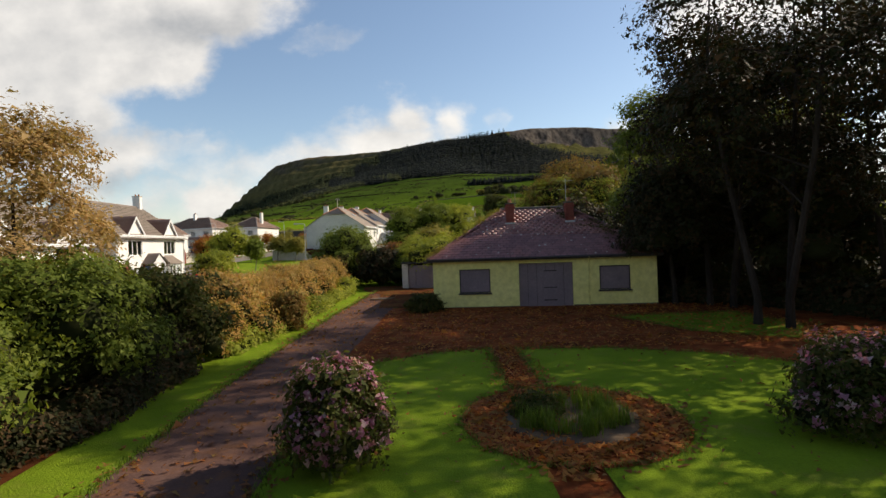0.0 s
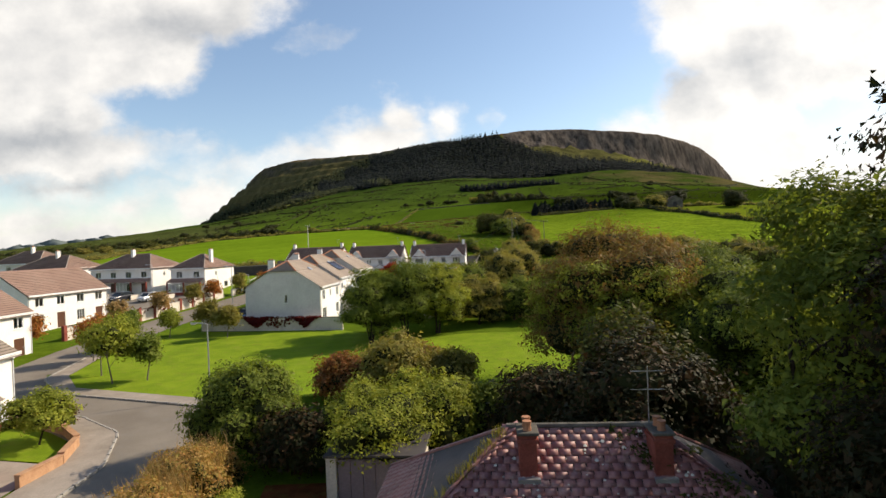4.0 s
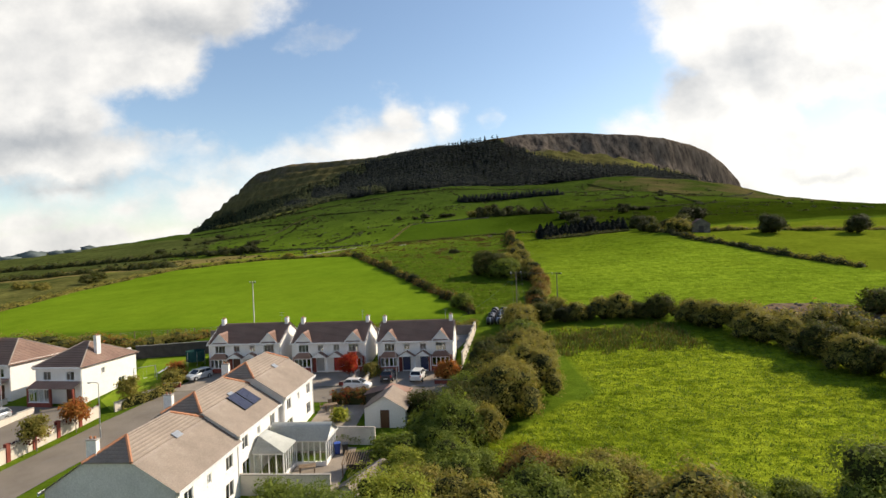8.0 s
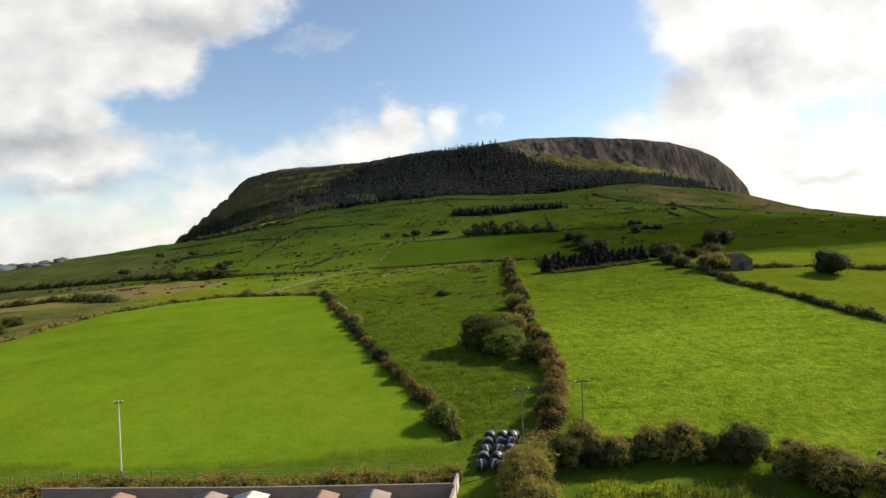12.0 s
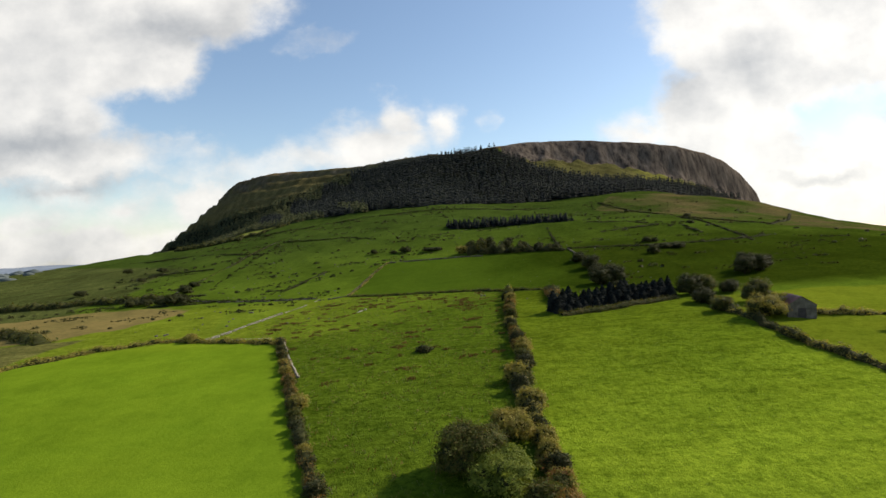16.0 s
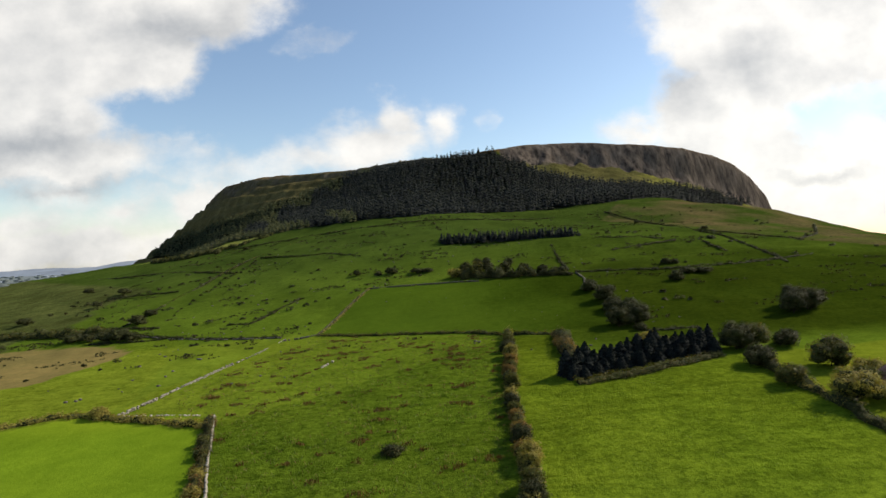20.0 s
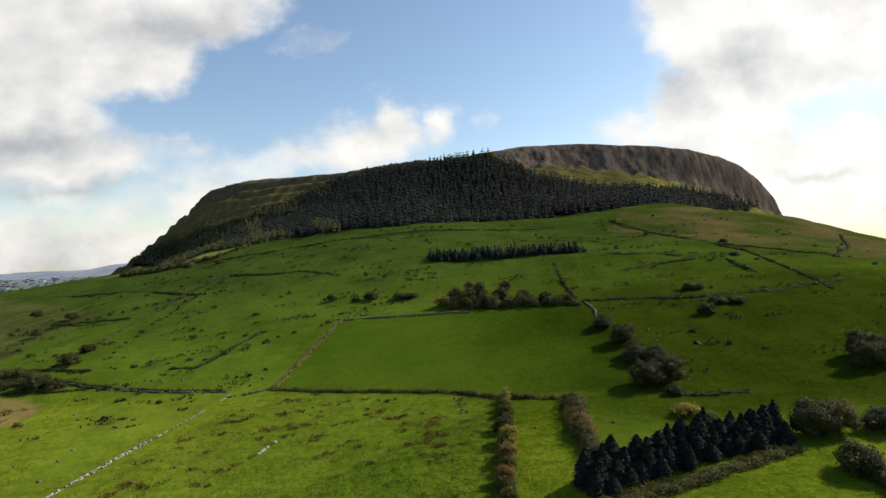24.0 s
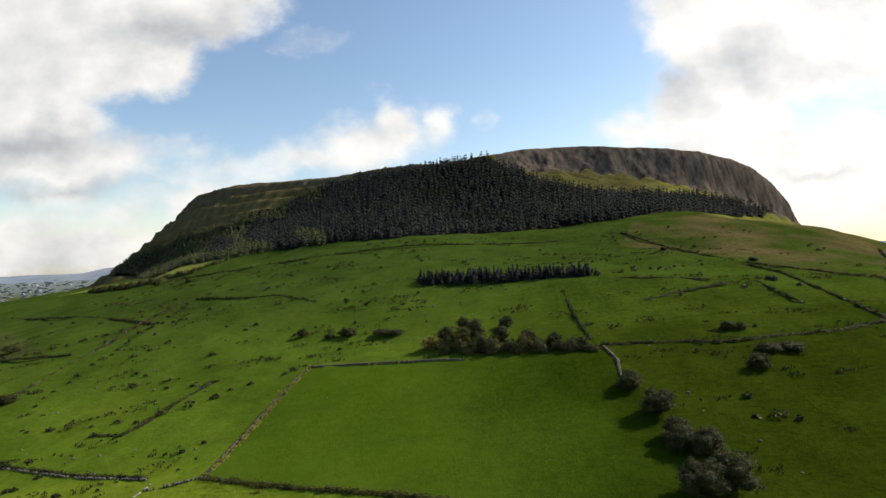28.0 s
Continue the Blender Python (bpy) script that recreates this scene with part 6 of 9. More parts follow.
def plain_house(x, y, turn, w, d, eave, rise, label, hips=(0, 0), tile=ROSETILE, win=3, leanto=True, group="white houses of the estate", stack=None, wing=False):
    """A white two-storey house with a row of windows, an optional tiled lean-to across the front, gabled or hipped."""
    home = thing("estate_house", pose(x, y, ground(x, y) - 0.05, 0, 0, turn), label, "house", group)
    step = w / win
    up = [(-w / 2 + step * (k + 0.5) - 0.6, 3.05, -w / 2 + step * (k + 0.5) + 0.6, 4.2) for k in range(win)]
    lo = [(-w / 2 + step * (k + 0.5) - 0.65, 0.6 if k % 2 == 0 else 0.0, -w / 2 + step * (k + 0.5) + 0.65, 2.05) for k in range(win)]
    side = [(-1.6, 3.2, -1.0, 4.0), (1.4, 0.9, 2.6, 2.0)]
    shell(home, w, d, eave, up + lo, [], side, side, WHITE, WHITE, rise, gables=not hips[0])
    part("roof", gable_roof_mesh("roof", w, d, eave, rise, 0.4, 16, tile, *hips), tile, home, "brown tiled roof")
    if hips[0]:
        xa, xb, k = -w / 2 - 0.2, w / 2 + 0.2, rise / (d / 2)
        for px, py, qx in ((xa, -0.4, xa + hips[0]), (xb, -0.4, xb - hips[1]), (xa, d + 0.4, xa + hips[0]), (xb, d + 0.4, xb - hips[1])):
            bm = bmesh.new()
            tube(bm, [(px, py, eave - 0.4 * k + 0.05, 0.09), (qx, d / 2, eave + rise + 0.05, 0.09)], 6)
            part("hip_tiles", bm, PALETILE, home)
    bm = bmesh.new()
    tube(bm, [(-w / 2 - 0.2 + hips[0], d / 2, eave + rise + 0.04, 0.1), (w / 2 + 0.2 - hips[1], d / 2, eave + rise + 0.04, 0.1)], 6)
    part("ridge", bm, tile, home)
    eaves_trim(home, w, d, eave, 0.4)
    for a, b, c, e in up:
        window(home, a, b, c, e, 0, 2)
    for k, (a, b, c, e) in enumerate(lo):
        if b > 0.1:
            window(home, a, b, c, e, 0, 3)
        else:
            front_door(home, (a + c) / 2, c - a, 2.0, BROWNPAINT)
    for s in (-1, 1):
        M = Matrix.Translation((s * w / 2, d / 2, 0)) @ Matrix.Rotation(s * math.pi / 2, 4, "Z")
        for a, b, c, e in side:
            window(home, a, b, c, e, 0.0, 2, M)
    if leanto:
        V, F = [], []
        slope_courses(V, F, (-w / 2, -1.5, 2.3), (w / 2, -1.5, 2.3), (w / 2, -0.01, 2.95), (-w / 2, -0.01, 2.95), 5)
        r = part("lean_to_roof", mesh_np("lean_to_roof", V, F, [TILE]), TILE, home, "dark tiled lean-to roof")
        for k in range(win + 1):
            xx = -w / 2 + 0.15 + (w - 0.3) * k / win
            part("post", boxes((xx - 0.12, -1.45, 0, xx + 0.12, -1.2, 2.28)), BRICK, r)
        for k in range(0, win, 2):
            a = -w / 2 + 0.15 + (w - 0.3) * k / win + 0.13
            b = a + (w - 0.3) / win - 0.26
            part("brick_apron", boxes((a, -1.38, -0.3, b, -1.22, 0.62)), BRICK, r)
            window(r, a, 0.63, b, 2.26, -1.42, 4)
    if stack is not None:
        chimney(home, stack, d * 0.42, eave + rise * 0.3, eave + rise + 0.9)
    return home


plain_house(-42.4, 123.6, -11, 6.8, 9.8, 4.9, 2.3, "white hipped house with a dark porch roof beside the wall", (3.2, 3.2), win=2, stack=2.2)
plain_house(-56.3, 127.0, -14, 13.4, 9.4, 4.9, 2.5, "white hipped semi-detached pair with a brick porch", (4.2, 4.2), win=4, stack=-0.5)
plain_house(-74.5, 131.5, -14, 13.0, 9.4, 4.9, 2.5, "white hipped semi-detached pair", (4.2, 4.2), win=4, stack=0.5)
plain_house(-47.0, 97.5, 79, 13.0, 9.0, 4.7, 2.9, "white gabled house with brown roof", win=4, leanto=False, stack=None)
plain_house(-40.8, 73.6, 84, 13.0, 9.0, 4.7, 2.9, "white gabled house with brown roof", win=4, leanto=False, stack=4.8)
plain_house(-66.0, 101, 79, 13.0, 9.0, 4.7, 2.9, "white gabled house with brown roof", win=4, leanto=False, stack=4.8)
plain_house(-86.0, 141, -14, 13.0, 9.4, 4.9, 2.5, "white hipped semi-detached pair", (4.2, 4.2), win=4, stack=0.5)


SOLAR = flat("dark_solar_cell", (0.045, 0.045, 0.075), 0.25)


def terrace_block(x, y, turn, L, label, panels=False, d=9.2, eave=4.85, rise=3.0):
    """One block of the stepped terrace: white side walls, half-hipped grey-brown roof, orange hip tiles. Ridge along local x."""
    home = thing("terraced_house", pose(x, y, ground(x, y) + 0.0, 0, 0, turn), label, "house", "stepped terrace")
    front = [(-L / 2 + 0.9, 0.05, -L / 2 + 2.5, 2.1), (L / 2 - 2.4, 0.8, L / 2 - 1.0, 2.1), (-L / 2 + 1.0, 3.05, -L / 2 + 2.2, 4.2), (L / 2 - 2.2, 3.05, L / 2 - 1.0, 4.2), (-0.5, 3.3, 0.1, 4.1)]
    end = [(0.2, 2.9, 0.6, 3.9)]
    # the white end walls take the greyer render, which holds their shade
    shell(home, L, d, eave, front, [(-2.6, 0.9, -1.3, 2.1), (1.3, 0.9, 2.6, 2.1), (-2.6, 3.1, -1.3, 4.2), (1.3, 3.1, 2.6, 4.2)], end, [], WHITE, GREY_SHADEWALL, rise, half=0.62)
    # roof with the top of each gable hipped back
    V, F = [], []
    o = 0.35
    k = rise / (d / 2)
    x0, x1, y0, y1, ym = -L / 2 - 0.2, L / 2 + 0.2, -o, d + o, d / 2
    ez, hz, rz = eave - o * k, eave + rise * 0.62, eave + rise
    hy = d / 2 * 0.38
    run = 2.2
    rows = 18
    cut = int(rows * 0.62)
    for a, s in ((y0, -1), (y1, 1)):
        m = ym + s * hy
        slope_courses(V, F, (x0, a, ez), (x1, a, ez), (x1, m, hz), (x0, m, hz), cut)
        slope_courses(V, F, (x0, m, hz), (x1, m, hz), (x1 - run, ym, rz), (x0 + run, ym, rz), rows - cut)
    for xx, r in ((x0, run), (x1, -run)):
        slope_courses(V, F, (xx, ym - hy, hz), (xx, ym + hy, hz), (xx + r, ym, rz), (xx + r, ym, rz), rows - cut)
    part("roof", mesh_np("roof", V, F, [PALETILE]), PALETILE, home, "weathered grey-brown tiled roof")
    for xx, r in ((x0, run), (x1, -run)):
        for s in (-1, 1):
            bm = bmesh.new()
            tube(bm, [(xx, ym + s * hy, hz + 0.05, 0.12), (xx + r, ym, rz + 0.05, 0.12)], 6)
            part("hip_tiles", bm, HIPTILE, home, "orange clay hip tiles")
    bm = bmesh.new()
    tube(bm, [(x0 + run, ym, rz + 0.04, 0.11), (x1 - run, ym, rz + 0.04, 0.11)], 6)
    part("ridge", bm, PALETILE, home)
    eaves_trim(home, L, d, eave, o)
    for q in front:
        window(home, *q, 0, 2, door=q[1] < 0.2)
    M = Matrix.Translation((-L / 2, d / 2, 0)) @ Matrix.Rotation(-math.pi / 2, 4, "Z")
    window(home, *end[0], 0.0, 1, M)
    chimney(home, -L / 2 + 0.6, d * 0.66, eave + 0.6, eave + rise + 0.2, half=0.2)
    sl = math.atan2(rise, d / 2)
    for px, py in ((0.6, 0.62),):
        m = Matrix.Translation((px, d / 2 * py, eave + rise * py + 0.02)) @ Matrix.Rotation(sl, 4, "X")
        part("roof_window", boxes((-0.45, -0.3, 0.06, 0.45, 0.3, 0.13), bevel=0.02), METAL, home, at=m)
    if panels:
        for j in (-1, 1):
            m = Matrix.Translation((1.2 + j * 0.92, d / 2 * 0.42, eave + rise * 0.42 + 0.02)) @ Matrix.Rotation(sl, 4, "X")
            p = part("solar_panel", boxes((-0.85, -1.05, 0.09, 0.85, 1.05, 0.16), bevel=0.01), BLACK, home, "dark solar panel", at=m)
            for q in range(6):
                part("cell_row", boxes((-0.78 + q * 0.265, -0.98, 0.162, -0.55 + q * 0.265, 0.98, 0.166)), SOLAR, p)
    return home


# the terrace steps away along the road: its garden fronts turn to +x
for k, (cx, cy) in enumerate(((-11.0, 92.6), (-10.2, 102.0), (-8.8, 111.4))):
    terrace_block(cx, cy, 84.5, 9.4, "white terraced house with a grey-brown half-hipped roof", panels=(k == 1))


def conservatory():
    """An L of white glazed bays: a hipped lean-to along the house and a gabled wing reaching out into the garden."""
    at = pose(-10.1, 99.6, ground(-8, 101), 0, 0, -5.5)
    c = thing("conservatory", at, "white glazed conservatory with a grey roof and a gabled wing", "conservatory")
    H, E = 2.3, 2.45

    def glazed(x0, y0, x1, y1, bays):
        m = Matrix.Translation((x0, y0, 0)) @ Matrix.Rotation(math.atan2(y1 - y0, x1 - x0), 4, "Z")
        n = math.hypot(x1 - x0, y1 - y0)
        part("base_wall", boxes((0.0, 0.0, -0.4, n, 0.16, 0.5)), WHITE, c, at=m)
        dims = [(0.0, 0.02, H, n, 0.14, E)]
        for k in range(bays + 1):
            x = (n - 0.09) * k / bays
            dims.append((x, 0.03, 0.5, x + 0.09, 0.13, H))
        part("frame", boxes(*dims), UPVC, c, at=m)
        for k in range(bays):
            x, w = (n - 0.09) * k / bays, (n - 0.09) / bays
            part("pane", boxes((x + 0.09, 0.07, 0.5, x + w, 0.085, H)), GLASS, c, at=m).visible_shadow = False

    glazed(0.0, 0.0, 2.7, 0.0, 4)
    glazed(2.7, 0.17, 2.7, 2.98, 5)
    glazed(2.72, 3.0, 5.6, 3.0, 5)
    glazed(5.6, 3.17, 5.6, 6.4, 5)
    part("back_wall", boxes((0.0, 6.2, -0.4, 5.42, 6.4, E)), WHITE, c)
    V, F = [], []
    slope_courses(V, F, (2.85, -0.15, E), (2.85, 3.0, E), (0.0, 3.0, 3.55), (0.0, 1.3, 3.55), 3, 0.02)
    slope_courses(V, F, (-0.1, -0.15, E), (2.85, -0.15, E), (0.02, 1.3, 3.55), (0.0, 1.3, 3.55), 3, 0.02)
    slope_courses(V, F, (0.0, 2.85, E), (5.75, 2.85, E), (5.75, 4.7, 3.65), (0.0, 4.7, 3.65), 3, 0.02)
    slope_courses(V, F, (5.75, 6.55, E), (0.0, 6.55, E), (0.0, 4.7, 3.65), (5.75, 4.7, 3.65), 3, 0.02)
    part("roof", mesh_np("roof", V, F, [GREYROOF]), GREYROOF, c, "pale grey sheet roof")
    m = Matrix.Translation((5.5, 0, 0)) @ Matrix.Rotation(math.pi / 2, 4, "Z")
    part("gable", prism([(3.0, E), (6.4, E), (4.7, 3.56)], 0.0, 0.06), UPVC, c, "white glazed gable", at=m)
    part("barge_board", boxes((5.72, 2.8, E - 0.08, 5.76, 6.6, E + 0.04)), UPVC, c)


GREYROOF = surface("pale_grey_roof", (0.34, 0.35, 0.33), (0.44, 0.45, 0.42), 0.5, 8.0, 0.6, 0.15, 0.006)
conservatory()


def shed(x, y, turn, w, d, h, rise, wall, tile, label, door_col=None):
    s = thing("garden_shed", pose(x, y, ground(x, y) - 0.03, 0, 0, turn), label, "shed", "garden sheds")
    bm = bmesh.new()
    facade(bm, -w / 2, -0.3, w / 2, h, 0, [(-0.5, -0.3, 0.5, 1.95)], 0.1)
    for q, yy in ((1, d),):
        facade(bm, -w / 2, -0.3, w / 2, h, 0, [], 0.1, Matrix.Translation((0, d, 0)) @ Matrix.Rotation(math.pi, 4, "Z"))
    for q in (-1, 1):
        facade(bm, -d / 2, -0.3, d / 2, h, 0.002, [], 0.1, Matrix.Translation((q * w / 2, d / 2, 0)) @ Matrix.Rotation(q * math.pi / 2, 4, "Z"))
    for yy in (0.0, d):
        vs = [bm.verts.new(c) for c in ((-w / 2, yy, h), (w / 2, yy, h), (0, yy, h + rise))]
        bm.faces.new(vs if yy == 0 else vs[::-1])
    part("wall", bm, wall, s)
    V, F = [], []
    for q in (-1, 1):
        slope_courses(V, F, (q * (w / 2 + 0.25), -0.25, h - 0.1), (q * (w / 2 + 0.25), d + 0.25, h - 0.1), (0, d + 0.25, h + rise + 0.05), (0, -0.25, h + rise + 0.05), 8)
    part("roof", mesh_np("roof", V, F, [tile]), tile, s)
    part("door", boxes((-0.48, 0.03, 0, 0.48, 0.08, 1.93), bevel=0.01), door_col or BROWNPAINT, s)
    return s


shed(0.4, 110.6, -8, 4.4, 4.4, 2.1, 1.3, WHITE, PALETILE, "white garden shed with a tiled gable roof")
shed(-0.7, 91.4, -25, 4.2, 5.0, 2.0, 1.3, CREAMWALL, PALETILE, "garden shed with a brown tiled gable roof")
shed(0.2, 115.6, -8, 4.8, 2.6, 2.0, 0.5, DARKWOOD, TILE, "dark timber shed with a low tiled roof")
for k, x in enumerate((-23.5, -13.5, -9.0, -1.5, 4.0)):
    shed(x, 145.2 - 0.06 * (x + 20), -4, 3.2, 2.2, 1.9, 0.35, CREAMWALL, (TILE, PALETILE, CREAMWALL)[k % 3], "back yard shed against the wall")

# ---------------------------------------------------------------- walls, lamps, poles, cars
def block_wall(name, path, tall, thick, mat, label, pillars=0.0, cap=KERB, category="wall"):
    """A rendered wall following the land in short lengths, with a coping and optional pillars."""
    P = np.array(path, float)
    s = np.concatenate([[0], np.cumsum(np.hypot(*np.diff(P, axis=0).T))])
    n = max(int(round(s[-1] / 3.0)), 1)
    t = np.linspace(0, s[-1], n + 1)
    x, y = np.interp(t, s, P[:, 0]), np.interp(t, s, P[:, 1])
    z = height(x, y)
    w = thing(name, pose(x[0], y[0], z[0]), label, category)
    inv = w.matrix_basis.inverted()
    for i in range(n):
        a = math.degrees(math.atan2(y[i + 1] - y[i], x[i + 1] - x[i]))
        ln = math.hypot(x[i + 1] - x[i], y[i + 1] - y[i])
        m = inv @ pose(x[i], y[i], min(z[i], z[i + 1]), 0, 0, a)
        top = tall + abs(z[i + 1] - z[i]) * 0.5
        part("panel", boxes((0.003, -thick / 2, -0.4, ln - 0.003, thick / 2, top)), mat, w, at=m)
        part("coping", boxes((0.003, -thick / 2 - 0.05, top + 0.001, ln - 0.003, thick / 2 + 0.05, top + 0.08), bevel=0.012), cap, w, at=m)
        if pillars:
            part("pillar", boxes((-0.22, -thick / 2 - 0.09, -0.4, 0.22, thick / 2 + 0.09, top + 0.28), bevel=0.015), pillars, w, at=m)
    return w


def creeper(name, path, tall, seed, mat, label, patches, drop=1.1):
    """Creeper hanging over a wall in uneven curtains."""
    rng = np.random.default_rng(seed)
    P = np.array(path, float)
    s = np.concatenate([[0], np.cumsum(np.hypot(*np.diff(P, axis=0).T))])
    pts = []
    for c, half, n in patches:
        t = np.clip(c * s[-1] + rng.normal(0, half, n), 0, s[-1])
        x, y = np.interp(t, s, P[:, 0]), np.interp(t, s, P[:, 1])
        d = np.abs(t - c * s[-1]) / (2 * half)
        z = height(x, y) + tall + 0.12 - rng.random(n) ** 0.8 * drop * np.clip(1 - d, 0.05, 1)
        pts.append(np.stack([x, y, z], 1) + rng.normal(0, 0.05, (n, 3)) + np.array((0, -0.20, 0)))
    p = np.concatenate(pts)
    v, f = leaves(p, np.tile((0.2, -0.9, 0.3), (len(p), 1)), 0.16, rng)
    return tagged(new(name, mesh_np(name, v, f, [mat])), label, "creeper", kind="stuff")


ROADWALL = [(-40.6, 86), (-38.6, 94.3), (-36.6, 105.1), (-34.2, 118.2)]
block_wall("boundary_wall", ROADWALL, 1.45, 0.22, CREAMWALL, "cream rendered boundary wall with brick pillars along the road", pillars=BRICK)
creeper("red_creeper", ROADWALL, 1.45, 5, L_IVY, "red autumn creeper over the boundary wall", [(0.1, 1.2, 260), (0.33, 1.8, 500), (0.52, 1.0, 260), (0.74, 1.6, 420), (0.9, 1.3, 300)])
GREENWALL = [(-26.0, 88.9), (-20.3, 88.0), (-8.6, 86.4)]
block_wall("garden_wall", GREENWALL, 1.5, 0.22, CREAMWALL, "pale rendered wall between the green and the end house")
creeper("dark_creeper", GREENWALL, 1.5, 6, L_IVY, "dark red creeper hanging over the garden wall", [(0.40, 0.85, 900), (0.74, 0.75, 600), (0.55, 2.0, 260)], 1.25)
block_wall("front_wall", [(-26.0, 44.2), (-18.4, 43.8)], 0.8, 0.24, GREY_SHADEWALL, "low grey wall with white coping in front of the house", cap=UPVC)
block_wall("brick_garden_wall", [(-18.3, 47.6), (-17.9, 50.6), (-18.9, 53.4), (-21.6, 55.6), (-25.5, 57.0)], 0.62, 0.26, TANBRICK, "low curved tan brick garden wall", cap=TANBRICK)
block_wall("brick_wall", [(-18.3, 38.5), (-18.3, 43.6)], 0.62, 0.26, TANBRICK, "low tan brick wall beside the footpath", cap=TANBRICK)
block_wall("lane_wall", [(9.9, 131.5), (13.2, 149.2)], 1.7, 0.2, CREAMWALL, "cream wall along the lane behind the end house")
block_wall("yard_wall", [(13.0, 147.2), (-10, 148.4), (-33.2, 150.0)], 1.5, 0.2, DULLWALL, "dull grey yard wall at the foot of the field", cap=DULLWALL)
block_wall("dark_fence", [(-30.6, 142.6), (-41.8, 141.4)], 2.0, 0.12, DARKWOOD, "dark fence panels round the yard", category="fence")
block_wall("shed_wall", [(-42.4, 141), (-44.5, 133)], 2.2, 0.2, WHITE, "white yard wall")
block_wall("lawn_wall", [(-33.2, 119.6), (-29.8, 126.0)], 1.0, 0.2, CREAMWALL, "cream garden wall beside the road")
block_wall("patio_wall", [(-10.6, 97.4), (-5.4, 96.8), (-2.9, 96.6)], 1.7, 0.2, CREAMWALL, "pale rendered garden wall before the conservatory")
block_wall("patio_wall_far", [(-4.2, 107.0), (-0.2, 106.4)], 1.7, 0.2, CREAMWALL, "pale rendered garden wall behind the deck")
for x, y0, y1 in ((-17.4, 125.9, 131.8), (-15.2, 126.0, 131.6), (-4.8, 125.2, 130.4), (-3.0, 125.0, 130.2)):
    block_wall("drive_wall", [(x - 0.5, y0), (x, y1)], 0.7, 0.2, CREAMWALL, "low cream wall between front drives")
block_wall("drive_wall", [(-6.9, 125.4), (-5.0, 125.2)], 0.55, 0.22, BRICK, "low brick planter wall at the front")
block_wall("drive_wall", [(5.8, 124.2), (9.4, 123.6)], 0.55, 0.22, BRICK, "low brick planter wall at the front")
block_wall("drive_wall", [(-31.2, 128.0), (-28.8, 127.8)], 0.6, 0.22, BRICK, "low brick planter wall at the front")


def street_lamp(x, y, tall, turn, label="grey steel street lamp with a short arm"):
    l = thing("street_lamp", pose(x, y, ground(x, y), 0, 0, turn), label, "street lamp", "street lamps")
    bm = bmesh.new()
    tube(bm, [(0, 0, -0.2, 0.085), (0, 0, 1.1, 0.085), (0, 0, 1.15, 0.055), (0, 0, tall - 0.1, 0.045), (-0.12, 0, tall, 0.04), (-0.75, 0, tall + 0.05, 0.035)], 8)
    part("pole", bm, METAL, l)
    h = part("lamp_head", boxes((-1.15, -0.10, tall - 0.02, -0.7, 0.10, tall + 0.09), bevel=0.03), METAL, l)
    part("diffuser", boxes((-1.1, -0.08, tall - 0.06, -0.8, 0.08, tall - 0.022), bevel=0.015), UPVC, h)
    return l


street_lamp(-14.4, 61.4, 5.5, 8)
street_lamp(-30.2, 111.5, 6.0, 0)
street_lamp(-16.9, 126.3, 5.6, -20)
street_lamp(0.9, 123.6, 6.2, -60)
street_lamp(-47.0, 120, 6.0, 0)


def utility_pole(x, y, tall, label, reach=1.0, wood=PALEBARK):
    p = thing("utility_pole", pose(x, y, ground(x, y), 0, 0, 8), label, "utility pole", "utility poles")
    bm = bmesh.new()
    tube(bm, [(0, 0, -0.5, 0.11), (0, 0, tall * 0.5, 0.09), (0, 0, tall, 0.07)], 8)
    part("pole", bm, wood, p)
    a = part("crossarm", boxes((-reach, -0.05, tall - 0.35, reach, 0.05, tall - 0.23)), DARKWOOD, p)
    for dx in (-0.9 * reach, 0, 0.9 * reach):
        bm = bmesh.new()
        tube(bm, [(dx, 0, tall - 0.23, 0.04), (dx, 0, tall - 0.08, 0.055), (dx, 0, tall, 0.03)], 7)
        part("insulator", bm, UPVC, a)
    return p


utility_pole(-27.2, 155.2, 9.0, "tall pale timber pole at the field edge", 0.5, CREAMWALL)
utility_pole(21.2, 152.7, 9.4, "tall grey timber pole with a crossarm over the hedge")
utility_pole(29.9, 158.5, 7.7, "timber pole with a crossarm by the field corner")
bush("hawthorn", 29.2, 156.0, 2.2, 3.6, "olive thorn round the pole at the field corner", L_OLIVE, 6000, 0.2, 1642, 8)
utility_pole(18.9, 131.5, 4.4, "timber pole with a wide crossarm rising from the hedge")


def cable(a, b, sag):
    bm = bmesh.new()
    pts = []
    for k in range(13):
        u = k / 12
        q = Vector(a).lerp(Vector(b), u)
        pts.append((q.x, q.y, q.z - sag * 4 * u * (1 - u), 0.014))
    tube(bm, pts, 4)
    me = bpy.data.meshes.new("cable")
    bm.to_mesh(me)
    bm.free()
    me.materials.append(BLACK)
    return tagged(new("cable", me), "thin overhead cable between the poles", "cable", "overhead cables")


for dx in (-0.9, 0, 0.9):
    cable((21.2 + dx, 152.7, ground(21.2, 152.7) + 9.4), (29.9 + dx, 158.5, ground(29.9, 158.5) + 7.7), 0.3)
    cable((21.2 + dx, 152.7, ground(21.2, 152.7) + 9.3), (18.9 + dx, 131.5, ground(18.9, 131.5) + 4.4), 0.5)
cable((20.9, 152.7, ground(21.2, 152.7) + 8.6), (8.0, 134.0, 10.8), 0.7)

TYRE = flat("tyre_rubber", (0.018, 0.018, 0.018), 0.9)
CARGLASS = flat("dark_car_glass", (0.02, 0.025, 0.03), 0.08)
